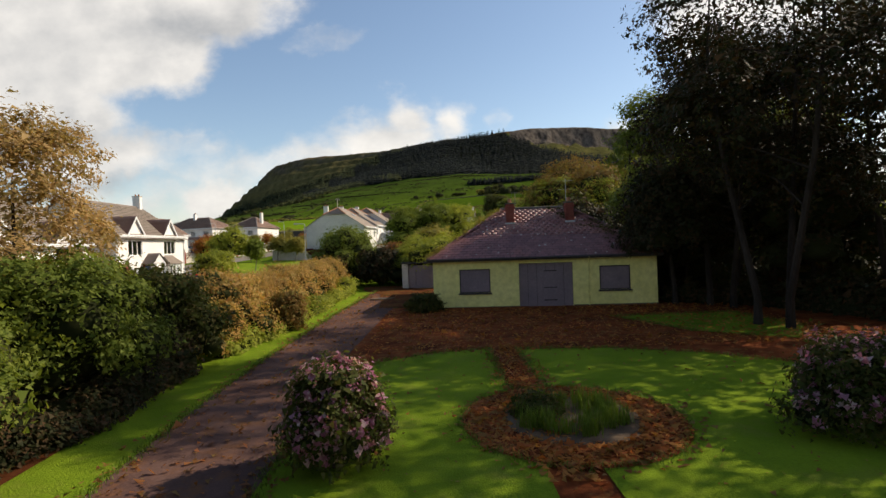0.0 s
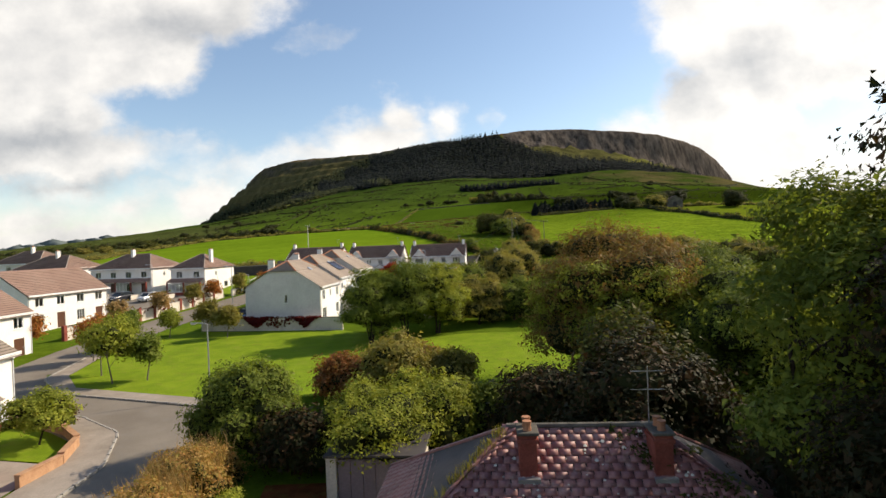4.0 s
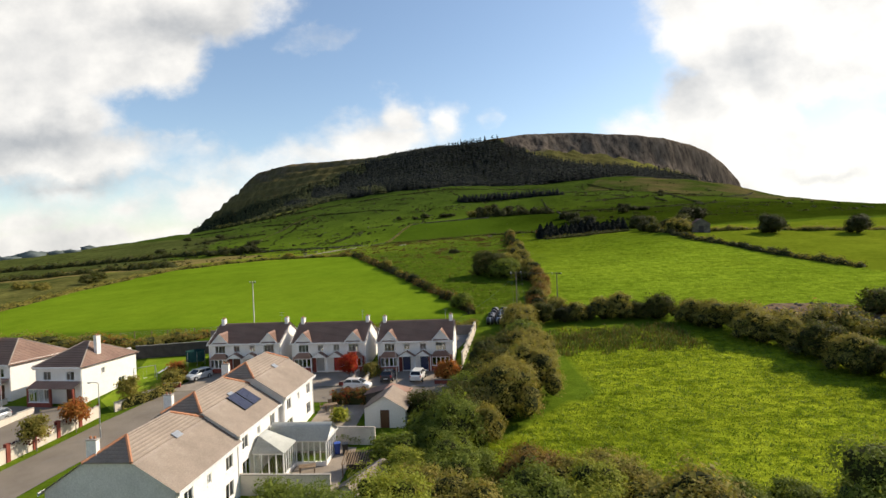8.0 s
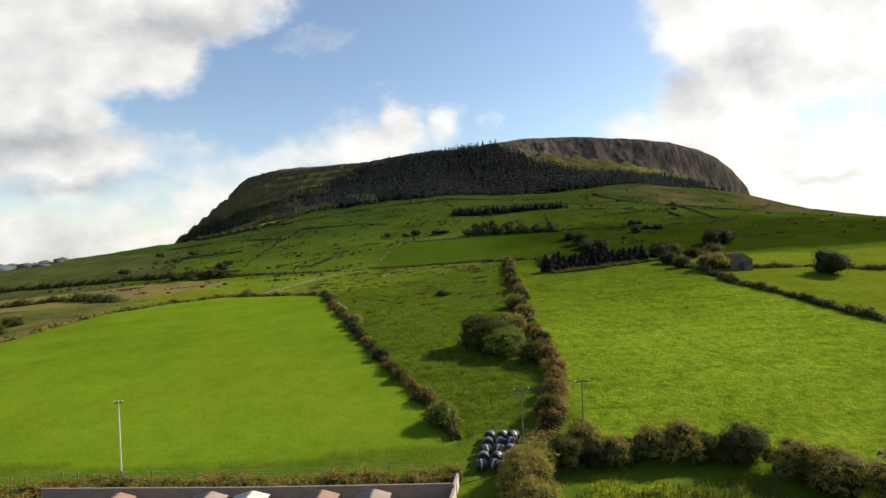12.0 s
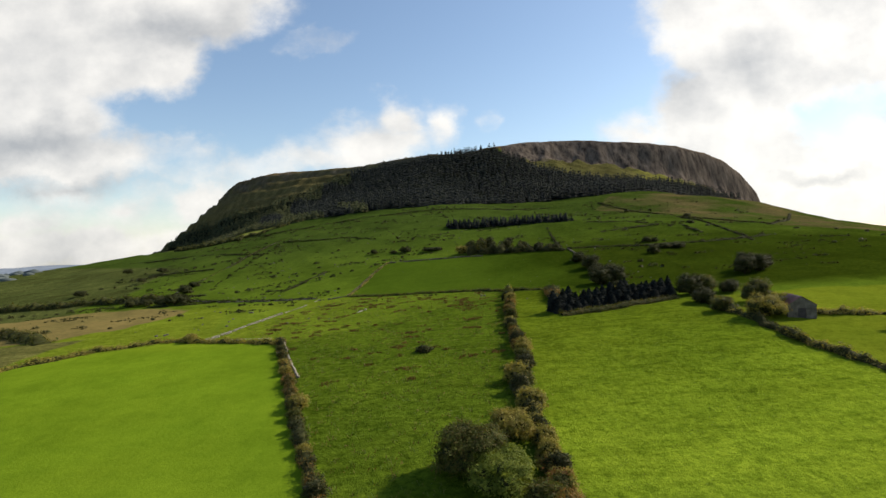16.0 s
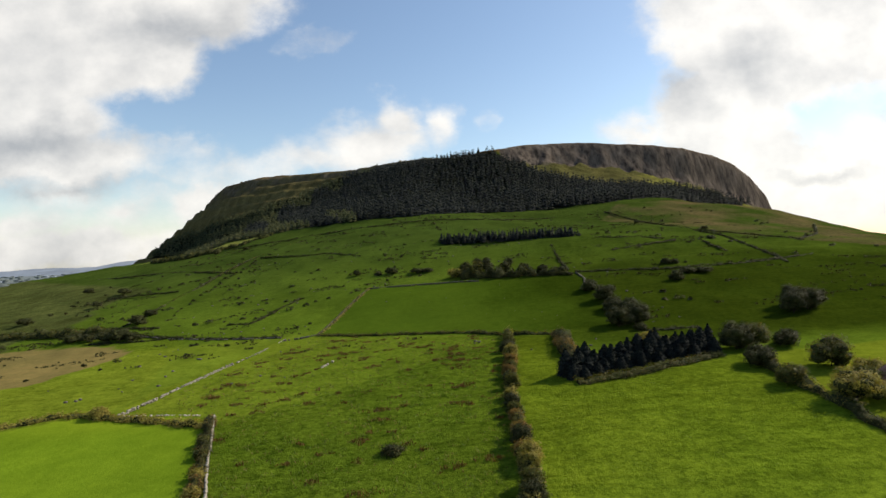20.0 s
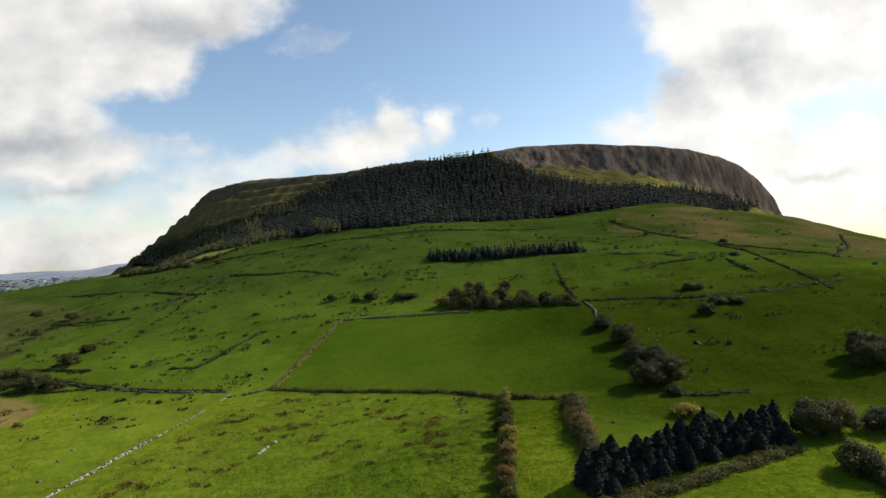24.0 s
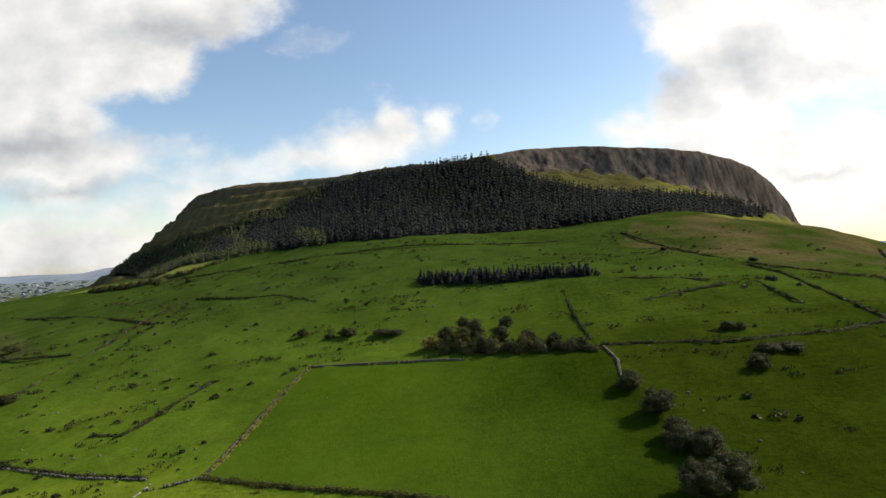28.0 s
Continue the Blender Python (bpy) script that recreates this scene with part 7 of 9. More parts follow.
LAMPRED = flat("red_lamp", (0.45, 0.01, 0.01), 0.2)


def car_paint(name, col, rough=0.25, metal=0.0):
    m, nt, bsdf = node_material(name)
    a = noise_node(nt, 3.0, 3.0)
    nt.links.new(ramp_node(nt, a, [(0.3, tuple(c * 0.93 for c in col)), (0.7, col)]), bsdf.inputs["Base Color"])
    bsdf.inputs["Roughness"].default_value, bsdf.inputs["Metallic"].default_value = rough, metal
    bsdf.inputs["Coat Weight"].default_value = 0.6
    return m


def car(x, y, turn, paint, label, long=4.2, wide=1.72, tall=1.48, van=False):
    """Nose towards local -y."""
    c = thing("car", pose(x, y, ground(x, y) + 0.055, 0, 0, turn), label, "car", "parked cars")
    h = long / 2
    # stations along the length: y, half width, sill z, waist z
    st = [(-h, 0.58, 0.34, 0.60), (-h + 0.12, 0.74, 0.24, 0.74), (-h + 0.6, 0.82, 0.20, 0.86), (-h + 1.15, 0.86, 0.2, 0.95), (0.1, 0.86, 0.2, 0.98), (h - 0.7, 0.86, 0.2, 1.0), (h - 0.15, 0.80, 0.24, 0.98), (h, 0.70, 0.34, 0.86)]
    bm = bmesh.new()
    prev = None
    for yy, hw, z0, z1 in st:
        hw *= wide / 1.72
        ring = [(-hw * 0.92, z0), (-hw, z0 + 0.16), (-hw, z1 - 0.14), (-hw * 0.93, z1), (hw * 0.93, z1), (hw, z1 - 0.14), (hw, z0 + 0.16), (hw * 0.92, z0)]
        vs = [bm.verts.new((a, yy, b)) for a, b in ring]
        if prev:
            for k in range(8):
                bm.faces.new((prev[k], prev[(k + 1) % 8], vs[(k + 1) % 8], vs[k]))
        else:
            bm.faces.new(vs[::-1])
        prev = vs
    bm.faces.new(prev)
    bmesh.ops.recalc_face_normals(bm, faces=bm.faces)
    part("body", bm, paint, c)
    f0, f1 = (-h + 0.85, -h + 1.55) if not van else (-h + 0.7, -h + 1.25)
    r0, r1 = h - 0.5, h - 0.12
    top = tall
    bw, tw = 0.79 * wide / 1.72, 0.64 * wide / 1.72
    def cabin(inset, lo, hi, pad):
        b = bmesh.new()
        q = [(-bw - pad, f0, lo), (bw + pad, f0, lo), (bw + pad, r1, lo), (-bw - pad, r1, lo), (-tw - pad, f1, hi), (tw + pad, f1, hi), (tw + pad, r0, hi), (-tw - pad, r0, hi)]
        vs = [b.verts.new(v) for v in q]
        for g in ((0, 3, 2, 1), (4, 5, 6, 7), (0, 1, 5, 4), (1, 2, 6, 5), (2, 3, 7, 6), (3, 0, 4, 7)):
            b.faces.new([vs[k] for k in g])
        return b
    part("glazing", cabin(0, 0.93, top - 0.06, 0.0), CARGLASS, c, "dark car windows")
    b = bmesh.new()
    box(b, -tw - 0.012, f1 - 0.05, top - 0.075, tw + 0.012, r0 + 0.06, top)
    bmesh.ops.bevel(b, geom=list(b.edges), offset=0.025, segments=2, affect="EDGES")
    part("car_roof", b, paint, c)
    b = bmesh.new()
    for s in (-1, 1):
        for (y0, y1) in ((f0, f1), (r1, r0), ((f0 + r1) / 2 + 0.1, (f1 + r0) / 2 + 0.1)):
            tube(b, [(s * (bw + 0.005), y0, 0.95, 0.045), (s * (tw + 0.005), y1, top - 0.04, 0.04)], 5)
    part("pillars", b, paint, c)
    for s in (-1, 1):
        for yy in (-h + 0.78, h - 0.78):
            w = bmesh.new()
            tube(w, [(s * 0.72, yy, 0.29, 0.30), (s * 0.87, yy, 0.29, 0.30)], 16)
            wheel = part("wheel", w, TYRE, c)
            w = bmesh.new()
            tube(w, [(s * 0.86, yy, 0.29, 0.19), (s * 0.885, yy, 0.29, 0.17)], 12)
            part("rim", w, METAL, wheel)
        part("headlight", boxes((s * 0.5 - 0.16, -h + 0.02, 0.56, s * 0.5 + 0.16, -h + 0.16, 0.70), bevel=0.03), UPVC, c)
        part("tail_light", boxes((s * 0.64 - 0.1, h - 0.14, 0.66, s * 0.64 + 0.1, h - 0.005, 0.92), bevel=0.03), LAMPRED, c)
        part("wing_mirror", boxes((s * 0.92 - 0.09, f0 + 0.2, 0.98, s * 0.92 + 0.09, f0 + 0.32, 1.1), bevel=0.03), paint, c)
    for yy in (-h - 0.015, h + 0.002):
        part("number_plate", boxes((-0.26, yy, 0.44, 0.26, yy + 0.014, 0.55)), UPVC, c)
    return c


RED = car_paint("red_car_paint", (0.50, 0.012, 0.015))
WHITEPAINT = car_paint("white_car_paint", (0.75, 0.75, 0.74))
SILVER = car_paint("silver_car_paint", (0.48, 0.50, 0.52), 0.3, 0.4)
DARKPAINT = car_paint("dark_car_paint", (0.03, 0.032, 0.04))
car(-21.0, 47.9, 236, RED, "red hatchback parked on the forecourt", 3.7, 1.62, 1.42)
car(-4.2, 123.6, 80, WHITEPAINT, "white hatchback parked across the drive", 3.6, 1.58, 1.38)
car(3.6, 126.2, 170, WHITEPAINT, "white estate car parked before the end house", 3.8, 1.6, 1.45, True)
car(-0.4, 126.8, 172, DARKPAINT, "dark car parked before the end house", 3.7, 1.6, 1.4)
car(-27.6, 130.9, -28, SILVER, "silver car parked on the drive", 3.8, 1.62, 1.42)
car(-24.6, 92.6, 20, SILVER, "silver car behind the garden wall")
car(-23.0, 95.6, 20, DARKPAINT, "dark car behind the garden wall")
car(-52.0, 119.0, -14, DARKPAINT, "dark car parked before the white pair")
car(-46.5, 117.5, -14, SILVER, "silver car parked before the white house")
car(-57.0, 119.8, -14, DARKPAINT, "dark car parked before the white pair")
car(-62.0, 116.0, 60, SILVER, "silver car in the court")


def bale(x, y, r=0.66, seed=0):
    rng = np.random.default_rng(seed)
    b = thing("silage_bale", pose(x, y, ground(x, y) + 0.02, 0, 0, float(rng.uniform(0, 180))), "round silage bale in black wrap", "silage bale", "stacked bales")
    bm = bmesh.new()
    tube(bm, [(0, -0.62, r, r * 0.86), (0, -0.56, r, r), (0, 0, r, r * 1.02), (0, 0.56, r, r), (0, 0.62, r, r * 0.86)], 16)
    part("wrap", bm, BLACK, b)
    bm = bmesh.new()
    tube(bm, [(0, -0.1, r, r * 1.035), (0, 0.1, r, r * 1.035)], 16)
    part("band", bm, METAL, b, "pale torn wrapping band")
    return b


n = 0
for r in range(5):
    for c in range(3):
        n += 1
        bale(16.0 + c * 1.55 + 0.45 * r + 0.1 * (n % 3), 152.4 + r * 1.75 - 0.15 * c, 0.66, n)


def swing():
    s = thing("swing_frame", pose(-35.2, 131.0, ground(-35, 131), 0, 0, 40), "metal garden swing and slide on the lawn", "swing")
    bm = bmesh.new()
    for x in (-1.4, 1.4):
        for y in (-0.7, 0.7):
            tube(bm, [(x, y, 0, 0.035), (x, 0, 2.1, 0.035)], 6)
    tube(bm, [(-1.5, 0, 2.1, 0.04), (1.5, 0, 2.1, 0.04)], 6)
    part("frame", bm, METAL, s)
    part("seat", boxes((-0.25, -0.1, 0.5, 0.25, 0.1, 0.54), bevel=0.01), UPVC, s)
    bm = bmesh.new()
    for x in (-0.22, 0.22):
        tube(bm, [(x, 0, 0.52, 0.01), (x, 0, 2.1, 0.01)], 4)
    part("chains", bm, METAL, s)
    part("slide", boxes((1.9, -0.25, 0.0, 4.2, 0.25, 0.05)), UPVC, s, "white slide", at=Matrix.Translation((0, 0, 0.1)) @ Matrix.Rotation(radians(-24), 4, "Y"))


swing()


def barn():
    b = thing("stone_barn", pose(105.0, 255.4, ground(105, 256) - 0.1, 0, 0, -14), "small grey stone barn with a slate roof", "barn")
    bm = bmesh.new()
    w, d, h, rise = 6.2, 7.5, 3.0, 2.0
    facade(bm, -w / 2, -0.6, w / 2, h, 0, [(-0.9, -0.6, 0.9, 2.3)], 0.3)
    facade(bm, -w / 2, -0.6, w / 2, h, 0, [], 0.3, Matrix.Translation((0, d, 0)) @ Matrix.Rotation(math.pi, 4, "Z"))
    for q in (-1, 1):
        facade(bm, -d / 2, -0.6, d / 2, h, 0.002, [], 0.3, Matrix.Translation((q * w / 2, d / 2, 0)) @ Matrix.Rotation(q * math.pi / 2, 4, "Z"))
    for yy in (0.0, d):
        vs = [bm.verts.new(c) for c in ((-w / 2, yy, h), (w / 2, yy, h), (0, yy, h + rise))]
        bm.faces.new(vs if yy == 0 else vs[::-1])
    part("wall", bm, STONE, b, "grey rubble stone wall")
    V, F = [], []
    for q in (-1, 1):
        slope_courses(V, F, (q * (w / 2 + 0.25), -0.2, h - 0.12), (q * (w / 2 + 0.25), d + 0.2, h - 0.12), (0, d + 0.2, h + rise + 0.03), (0, -0.2, h + rise + 0.03), 10)
    part("roof", mesh_np("roof", V, F, [SLATE]), SLATE, b)
    part("door", boxes((-0.88, 0.1, -0.2, 0.88, 0.16, 2.25)), DARKWOOD, b)


barn()


# ---------------------------------------------------------------- yard and garden clutter
TEAL = surface("teal_netting", (0.015, 0.05, 0.05), (0.03, 0.085, 0.08), 1.0, 20.0, 0.9, 0.3, 0.01)
TIMBER = surface("weathered_timber", (0.16, 0.115, 0.075), (0.27, 0.20, 0.135), 2.0, 16.0, 0.9, 0.4, 0.01, stretch=(1, 1, 0.2))
BLUEBIN = flat("blue_plastic", (0.02, 0.07, 0.36), 0.5)


def garden_table(x, y, turn, mat, label):
    t = thing("garden_table", pose(x, y, ground(x, y) + 0.05, 0, 0, turn), label, "table")
    for k in range(5):
        part("slat", boxes((-0.75, -0.45 + k * 0.185, 0.70, 0.75, -0.285 + k * 0.185, 0.735), bevel=0.006), mat, t)
    for a in (-0.62, 0.62):
        for b in (-0.36, 0.36):
            part("leg", boxes((a - 0.04, b - 0.04, 0, a + 0.04, b + 0.04, 0.698)), mat, t)
    return t


def garden_chair(x, y, turn, mat, label):
    c = thing("garden_chair", pose(x, y, ground(x, y) + 0.05, 0, 0, turn), label, "chair", "garden chairs")
    part("seat", boxes((-0.25, -0.25, 0.40, 0.25, 0.25, 0.44), bevel=0.01), mat, c)
    part("backrest", boxes((-0.25, 0.22, 0.46, 0.25, 0.26, 0.92), bevel=0.01), mat, c)
    for a in (-0.21, 0.21):
        for b in (-0.21, 0.21):
            part("leg", boxes((a - 0.025, b - 0.025, 0, a + 0.025, b + 0.025, 0.398)), mat, c)
    return c


def wheeled_bin(x, y, turn, mat, label):
    b = thing("wheeled_bin", pose(x, y, ground(x, y) + 0.05, 0, 0, turn), label, "bin", "wheeled bins")
    bm = bmesh.new()
    lo = [bm.verts.new(q) for q in ((-0.22, -0.24, 0.06), (0.22, -0.24, 0.06), (0.22, 0.24, 0.06), (-0.22, 0.24, 0.06))]
    hi = [bm.verts.new(q) for q in ((-0.29, -0.34, 1.0), (0.29, -0.34, 1.0), (0.29, 0.34, 1.0), (-0.29, 0.34, 1.0))]
    bm.faces.new(lo[::-1])
    bm.faces.new(hi)
    for k in range(4):
        bm.faces.new((lo[k], lo[(k + 1) % 4], hi[(k + 1) % 4], hi[k]))
    part("body", bm, mat, b)
    part("lid", boxes((-0.31, -0.37, 1.002, 0.31, 0.36, 1.07), bevel=0.02), mat, b)
    for a in (-0.25, 0.25):
        bm = bmesh.new()
        tube(bm, [(a - 0.03, 0.28, 0.1, 0.1), (a + 0.03, 0.28, 0.1, 0.1)], 10)
        part("wheel", bm, BLACK, b)
    return b


garden_table(-6.4, 116.6, 20, TIMBER, "weathered timber table on the patio")
for dx, dy, a in ((-1.1, 0.2, 100), (1.1, 0.1, -80), (-0.3, 0.9, 5), (0.4, -0.85, 185)):
    garden_chair(-6.4 + dx, 116.6 + dy, a, TIMBER, "weathered timber chair at the patio table")
for x, y, a in ((-39.4, 132.8, 40), (-38.3, 132.0, 75), (-40.4, 134.2, 10)):
    garden_chair(x, y, a, UPVC, "white plastic chair on the back lawn")
wheeled_bin(-3.7, 104.6, 15, BLUEBIN, "blue wheeled bin beside the conservatory")
wheeled_bin(-2.9, 104.4, 8, BLACK, "black wheeled bin beside the conservatory")
for x, y in ((-15.6, 130.4), (-14.9, 130.3), (-3.2, 129.2), (9.2, 127.6)):
    wheeled_bin(x, y, -6, BLACK, "black wheeled bin between the houses")


def trampoline(x, y):
    t = thing("trampoline", pose(x, y, ground(x, y) + 0.05), "netted trampoline with teal safety screen in the garden", "trampoline")
    r = 1.35
    ring = [(r * math.cos(2 * math.pi * k / 12), r * math.sin(2 * math.pi * k / 12)) for k in range(13)]
    bm = bmesh.new()
    for (a, b), (c, d) in zip(ring, ring[1:]):
        f = [(a, b, 0.72), (c, d, 0.72), (c, d, 2.2), (a, b, 2.2)]
        bm.faces.new([bm.verts.new(q) for q in f])
        bm.faces.new([bm.verts.new((p * 0.985, q * 0.985, z)) for p, q, z in f[::-1]])
    part("net", bm, TEAL, t)
    bm = bmesh.new()
    tube(bm, [(0, 0, 0.64, r), (0, 0, 0.71, r)], 24)
    part("mat", bm, BLACK, t)
    for k in range(6):
        a, b = ring[k * 2]
        bm = bmesh.new()
        tube(bm, [(a * 1.03, b * 1.03, 0, 0.03), (a * 1.03, b * 1.03, 2.25, 0.025)], 6)
        part("post", bm, METAL, t)


trampoline(-30.6, 137.2)


def timber_frame(x, y, turn, w, h):
    f = thing("timber_frame", pose(x, y, ground(x, y) + 0.05, -62, 0, turn), "pale timber frame leaning against the fence", "timber", "timber frames in the yard")
    for a in (-w / 2, w / 2):
        part("rail", boxes((a - 0.05, -0.04, 0, a + 0.05, 0.04, h), bevel=0.008), TIMBER, f)
    for k in range(4):
        part("rung", boxes((-w / 2 + 0.052, -0.03, 0.1 + k * (h - 0.25) / 3, w / 2 - 0.052, 0.03, 0.2 + k * (h - 0.25) / 3)), TIMBER, f)


for x, y, a, w, h in ((-40.0, 143.8, 5, 1.6, 1.5), (-37.6, 143.6, -4, 1.0, 1.6), (-35.4, 143.4, 6, 1.0, 1.7)):
    timber_frame(x, y, a, w, h)


def field_fence(path):
    """Posts with three strands of wire along the foot of the field."""
    pts = along(path, 2.8, 77, 0.0)
    f = thing("field_fence", pose(pts[0][0], pts[0][1], ground(*pts[0])), "post and wire fence at the foot of the field", "fence")
    inv = f.matrix_basis.inverted()
    me = bpy.data.meshes.new("post")
    bm = boxes((-0.06, -0.06, -0.4, 0.06, 0.06, 1.15), bevel=0.015)
    bm.to_mesh(me)
    bm.free()
    me.materials.append(TIMBER)
    for x, y in pts:
        ob = new("post", me)
        ob.parent, ob.matrix_basis = f, inv @ pose(x, y, ground(x, y))
    for h in (0.45, 0.75, 1.05):
        bm = bmesh.new()
        tube(bm, [tuple(inv @ Vector((x, y + 0.07, ground(x, y) + h))) + (0.008,) for x, y in pts], 4)
        part("wire", bm, METAL, f)


field_fence([(13.4, 152.4), (-10, 152.8), (-33.5, 154.2), (-60, 151.6)])


def slab(name, x, y, turn, w, d, label):
    s = thing(name, pose(x, y, ground(x, y) + 0.075, 0, 0, turn), label, "slab")
    part("frame", boxes((-w / 2, -d / 2, 0, w / 2, d / 2, 0.05), bevel=0.01), SOIL, s)
    part("cover", boxes((-w / 5, -d / 4, 0.052, w / 5, d / 4, 0.066), bevel=0.004), DARKWOOD, s, "rusted iron cover")


slab("access_cover", -16.5, 43.0, 4, 1.3, 0.6, "pale concrete access cover in the footpath")
slab("drain_slab", -3.9, 38.4, -12, 1.5, 1.1, "broken concrete drain slab at the drive end")

sheet("deck", [(-7.2, 97.4), (-2.6, 97.0), (-2.0, 105.8), (-4.2, 106.4), (-4.6, 102.6), (-7.2, 102.4)], PAVING, 0.06, "pale paved terrace before the conservatory", "paving")
garden_table(-5.7, 100.6, 10, TIMBER, "weathered timber picnic table on the terrace")


def slatted_store(x, y, turn):
    """A low timber store with a sloping roof of separate slats."""
    at = thing("log_store", pose(x, y, ground(x, y), 0, 0, turn), "low brown timber store with a slatted sloping roof", "store")
    for px, py, h in ((0.0, 0.0, 1.2), (3.2, 0.0, 1.2), (0.0, 1.7, 1.7), (3.2, 1.7, 1.7)):
        part("post", boxes((px - 0.05, py - 0.05, -0.1, px + 0.05, py + 0.05, h)), TIMBER, at)
    part("back", boxes((0.05, 1.66, 0.0, 3.15, 1.7, 1.6)), DARKWOOD, at)
    tilt = Matrix.Translation((0, -0.15, 1.2)) @ Matrix.Rotation(math.atan2(0.5, 1.7), 4, "X")
    for k in range(16):
        part("slat", boxes((-0.1 + k * 0.215, 0.0, 0.0, 0.03 + k * 0.215, 2.0, 0.03)), TIMBER, at, at=tilt)


slatted_store(-2.4, 99.6, -4)
for path in ([(-50.6, 119.4), (-49.8, 124.6)], [(-44.4, 116.0), (-43.6, 120.6)], [(-56.6, 120.8), (-55.6, 125.8)]):
    block_wall("drive_wall", path, 0.75, 0.18, CREAMWALL, "low cream wall between the front drives")

# ---------------------------------------------------------------- planting: the garden
shrub_row("hedge_shrub", [(-10.3, 19.5), (-10.2, 22), (-9.5, 30), (-9.3, 38), (-9.0, 47)], 1.7, 1.75, 2.35, [L_HEDGE, L_HEDGE, L_HEDGE, L_OLIVE], 7000, 0.105, ["dry orange-brown shrub in the country hedge"] * 3 + ["olive green shrub in the country hedge"], 1003, "country hedge shrubs", 0.5)
stems = np.array(along([(-10.2, 20), (-9.9, 23), (-9.5, 30), (-9.3, 38), (-9.0, 47)], 0.035, 1005, 0.95))
tufts("dry_stems", np.column_stack([stems, height(stems[:, 0], stems[:, 1]) + 1.2]), 9, 1.35, 0.035, L_TAN, "upright dry stems and seed heads through the hedge", 1007, 0.25, "dry growth", 0.35)
# added strip of near-black leaves: the shade under the bushes, put into colour
hedge("dark_growth", [(-9.4, 5), (-9.0, 12), (-8.5, 18.5)], 1.5, 1.3, 1500, 0.10, L_SHADE, "dark growth standing for shade under the evergreen bushes", 1006, category="undergrowth", rough=0.5, kind="stuff")
hedge("hedge_foot", [(-8.3, 21), (-7.6, 30), (-7.2, 38), (-7.1, 45)], 1.0, 0.7, 700, 0.12, L_BRIGHT, "bright green nettles at the hedge foot", 1004, category="weeds", rough=0.5, kind="stuff")
bush("laurel_bush", -10.9, 9.6, 3.2, 4.6, "dense green evergreen bush with dark hollows", L_GREEN, 30000, 0.105, 11, 10, hollow=0.26)
bush("laurel_bush", -10.3, 14.4, 3.0, 4.5, "dense green evergreen bush", L_GREEN, 28000, 0.10, 12, 10, hollow=0.26)
bush("laurel_bush", -9.5, 18.6, 2.3, 3.8, "dense green evergreen bush with dry stems", L_DARK, 16000, 0.12, 13, 8, hollow=0.26)
bush("laurel_bush", -12.6, 6.2, 2.9, 4.0, "dense bright green evergreen bush", L_GREEN, 20000, 0.105, 14, 9, hollow=0.26)
bush("dry_shrub", -9.0, 22.6, 1.2, 2.0, "leggy half-dry shrub at the hedge foot", L_HEDGE, 8000, 0.09, 15, 7)
bush("round_shrub", -7.25, 26.8, 0.85, 1.85, "small round brown shrub on the verge", L_BROWN, 6500, 0.10, 16, 7)
tree("autumn_tree", -11.6, 15.6, 8.3, 2.7, "slender tree with thin yellow-brown autumn leaves", L_TAN, 32000, 0.095, 21, 0.15, core=0.0, lobes=16, trunk_r=0.11)
bush("flowering_shrub", -2.05, 10.6, 1.02, 2.05, "rounded shrub covered in mauve flower heads", L_DARK, 12000, 0.09, 31, 8, flowers=(PETAL, 620, 0.075))
bush("flowering_shrub", 8.7, 11.4, 1.55, 2.1, "broad shrub with faded pink flower heads in shade", L_DARK, 14000, 0.09, 32, 9, flowers=(PETAL, 620, 0.075))
tree("low_tree", 13.4, 32.0, 7.4, 3.3, "dark low tree drooping over the bungalow corner", L_SHADE, 26000, 0.13, 514, 0.30, lobes=13, core=0.5, group="tall trees")
bush("ivy_clump", -0.9, 32.0, 0.95, 0.95, "low dark evergreen clump at the house corner", L_DARK, 4000, 0.12, 33, 5)
rng = np.random.default_rng(40)
bed = [(2.9 + 1.25 * math.sqrt(u) * math.cos(a), 12.75 + 1.4 * math.sqrt(u) * math.sin(a)) for u, a in zip(rng.random(42) ** 0.7, rng.random(42) * 6.28)]
tufts("bed_grass", [(x, y, ground(x, y) + 0.08) for x, y in bed], 46, 0.42, 0.02, BLADE, "long grass and iris leaves in the round bed", 41, 0.09, "ornamental grass")
bush("bed_plant", 2.2, 13.2, 0.6, 0.5, "dark low plant in the round bed", L_DARK, 1800, 0.09, 42, 5)
litter_pts = []
for k in range(9000):
    a = rng.random() * 6.28
    if k < 2600:
        r = 1.6 + 1.1 * rng.random()
        litter_pts.append((2.9 + r * 0.92 * math.cos(a), 12.75 + r * math.sin(a)))
    elif k < 3600:
        litter_pts.append((2.3 + rng.normal(0, 0.35), 9.5 + 12 * rng.random()))
    else:
        litter_pts.append((-3 + 19 * rng.random(), 20.5 + 11.5 * rng.random() ** 1.1))
lx, ly = np.array(litter_pts).T
v, f = leaves(np.stack([lx, ly, height(lx, ly) + 0.10], 1), np.tile((0, 0, 1.0), (len(lx), 1)), 0.085, rng)
tagged(new("fallen_leaves", mesh_np("fallen_leaves", v, f, [L_ORANGE])), "scattered brown and yellow fallen leaves", "fallen leaves", kind="stuff")

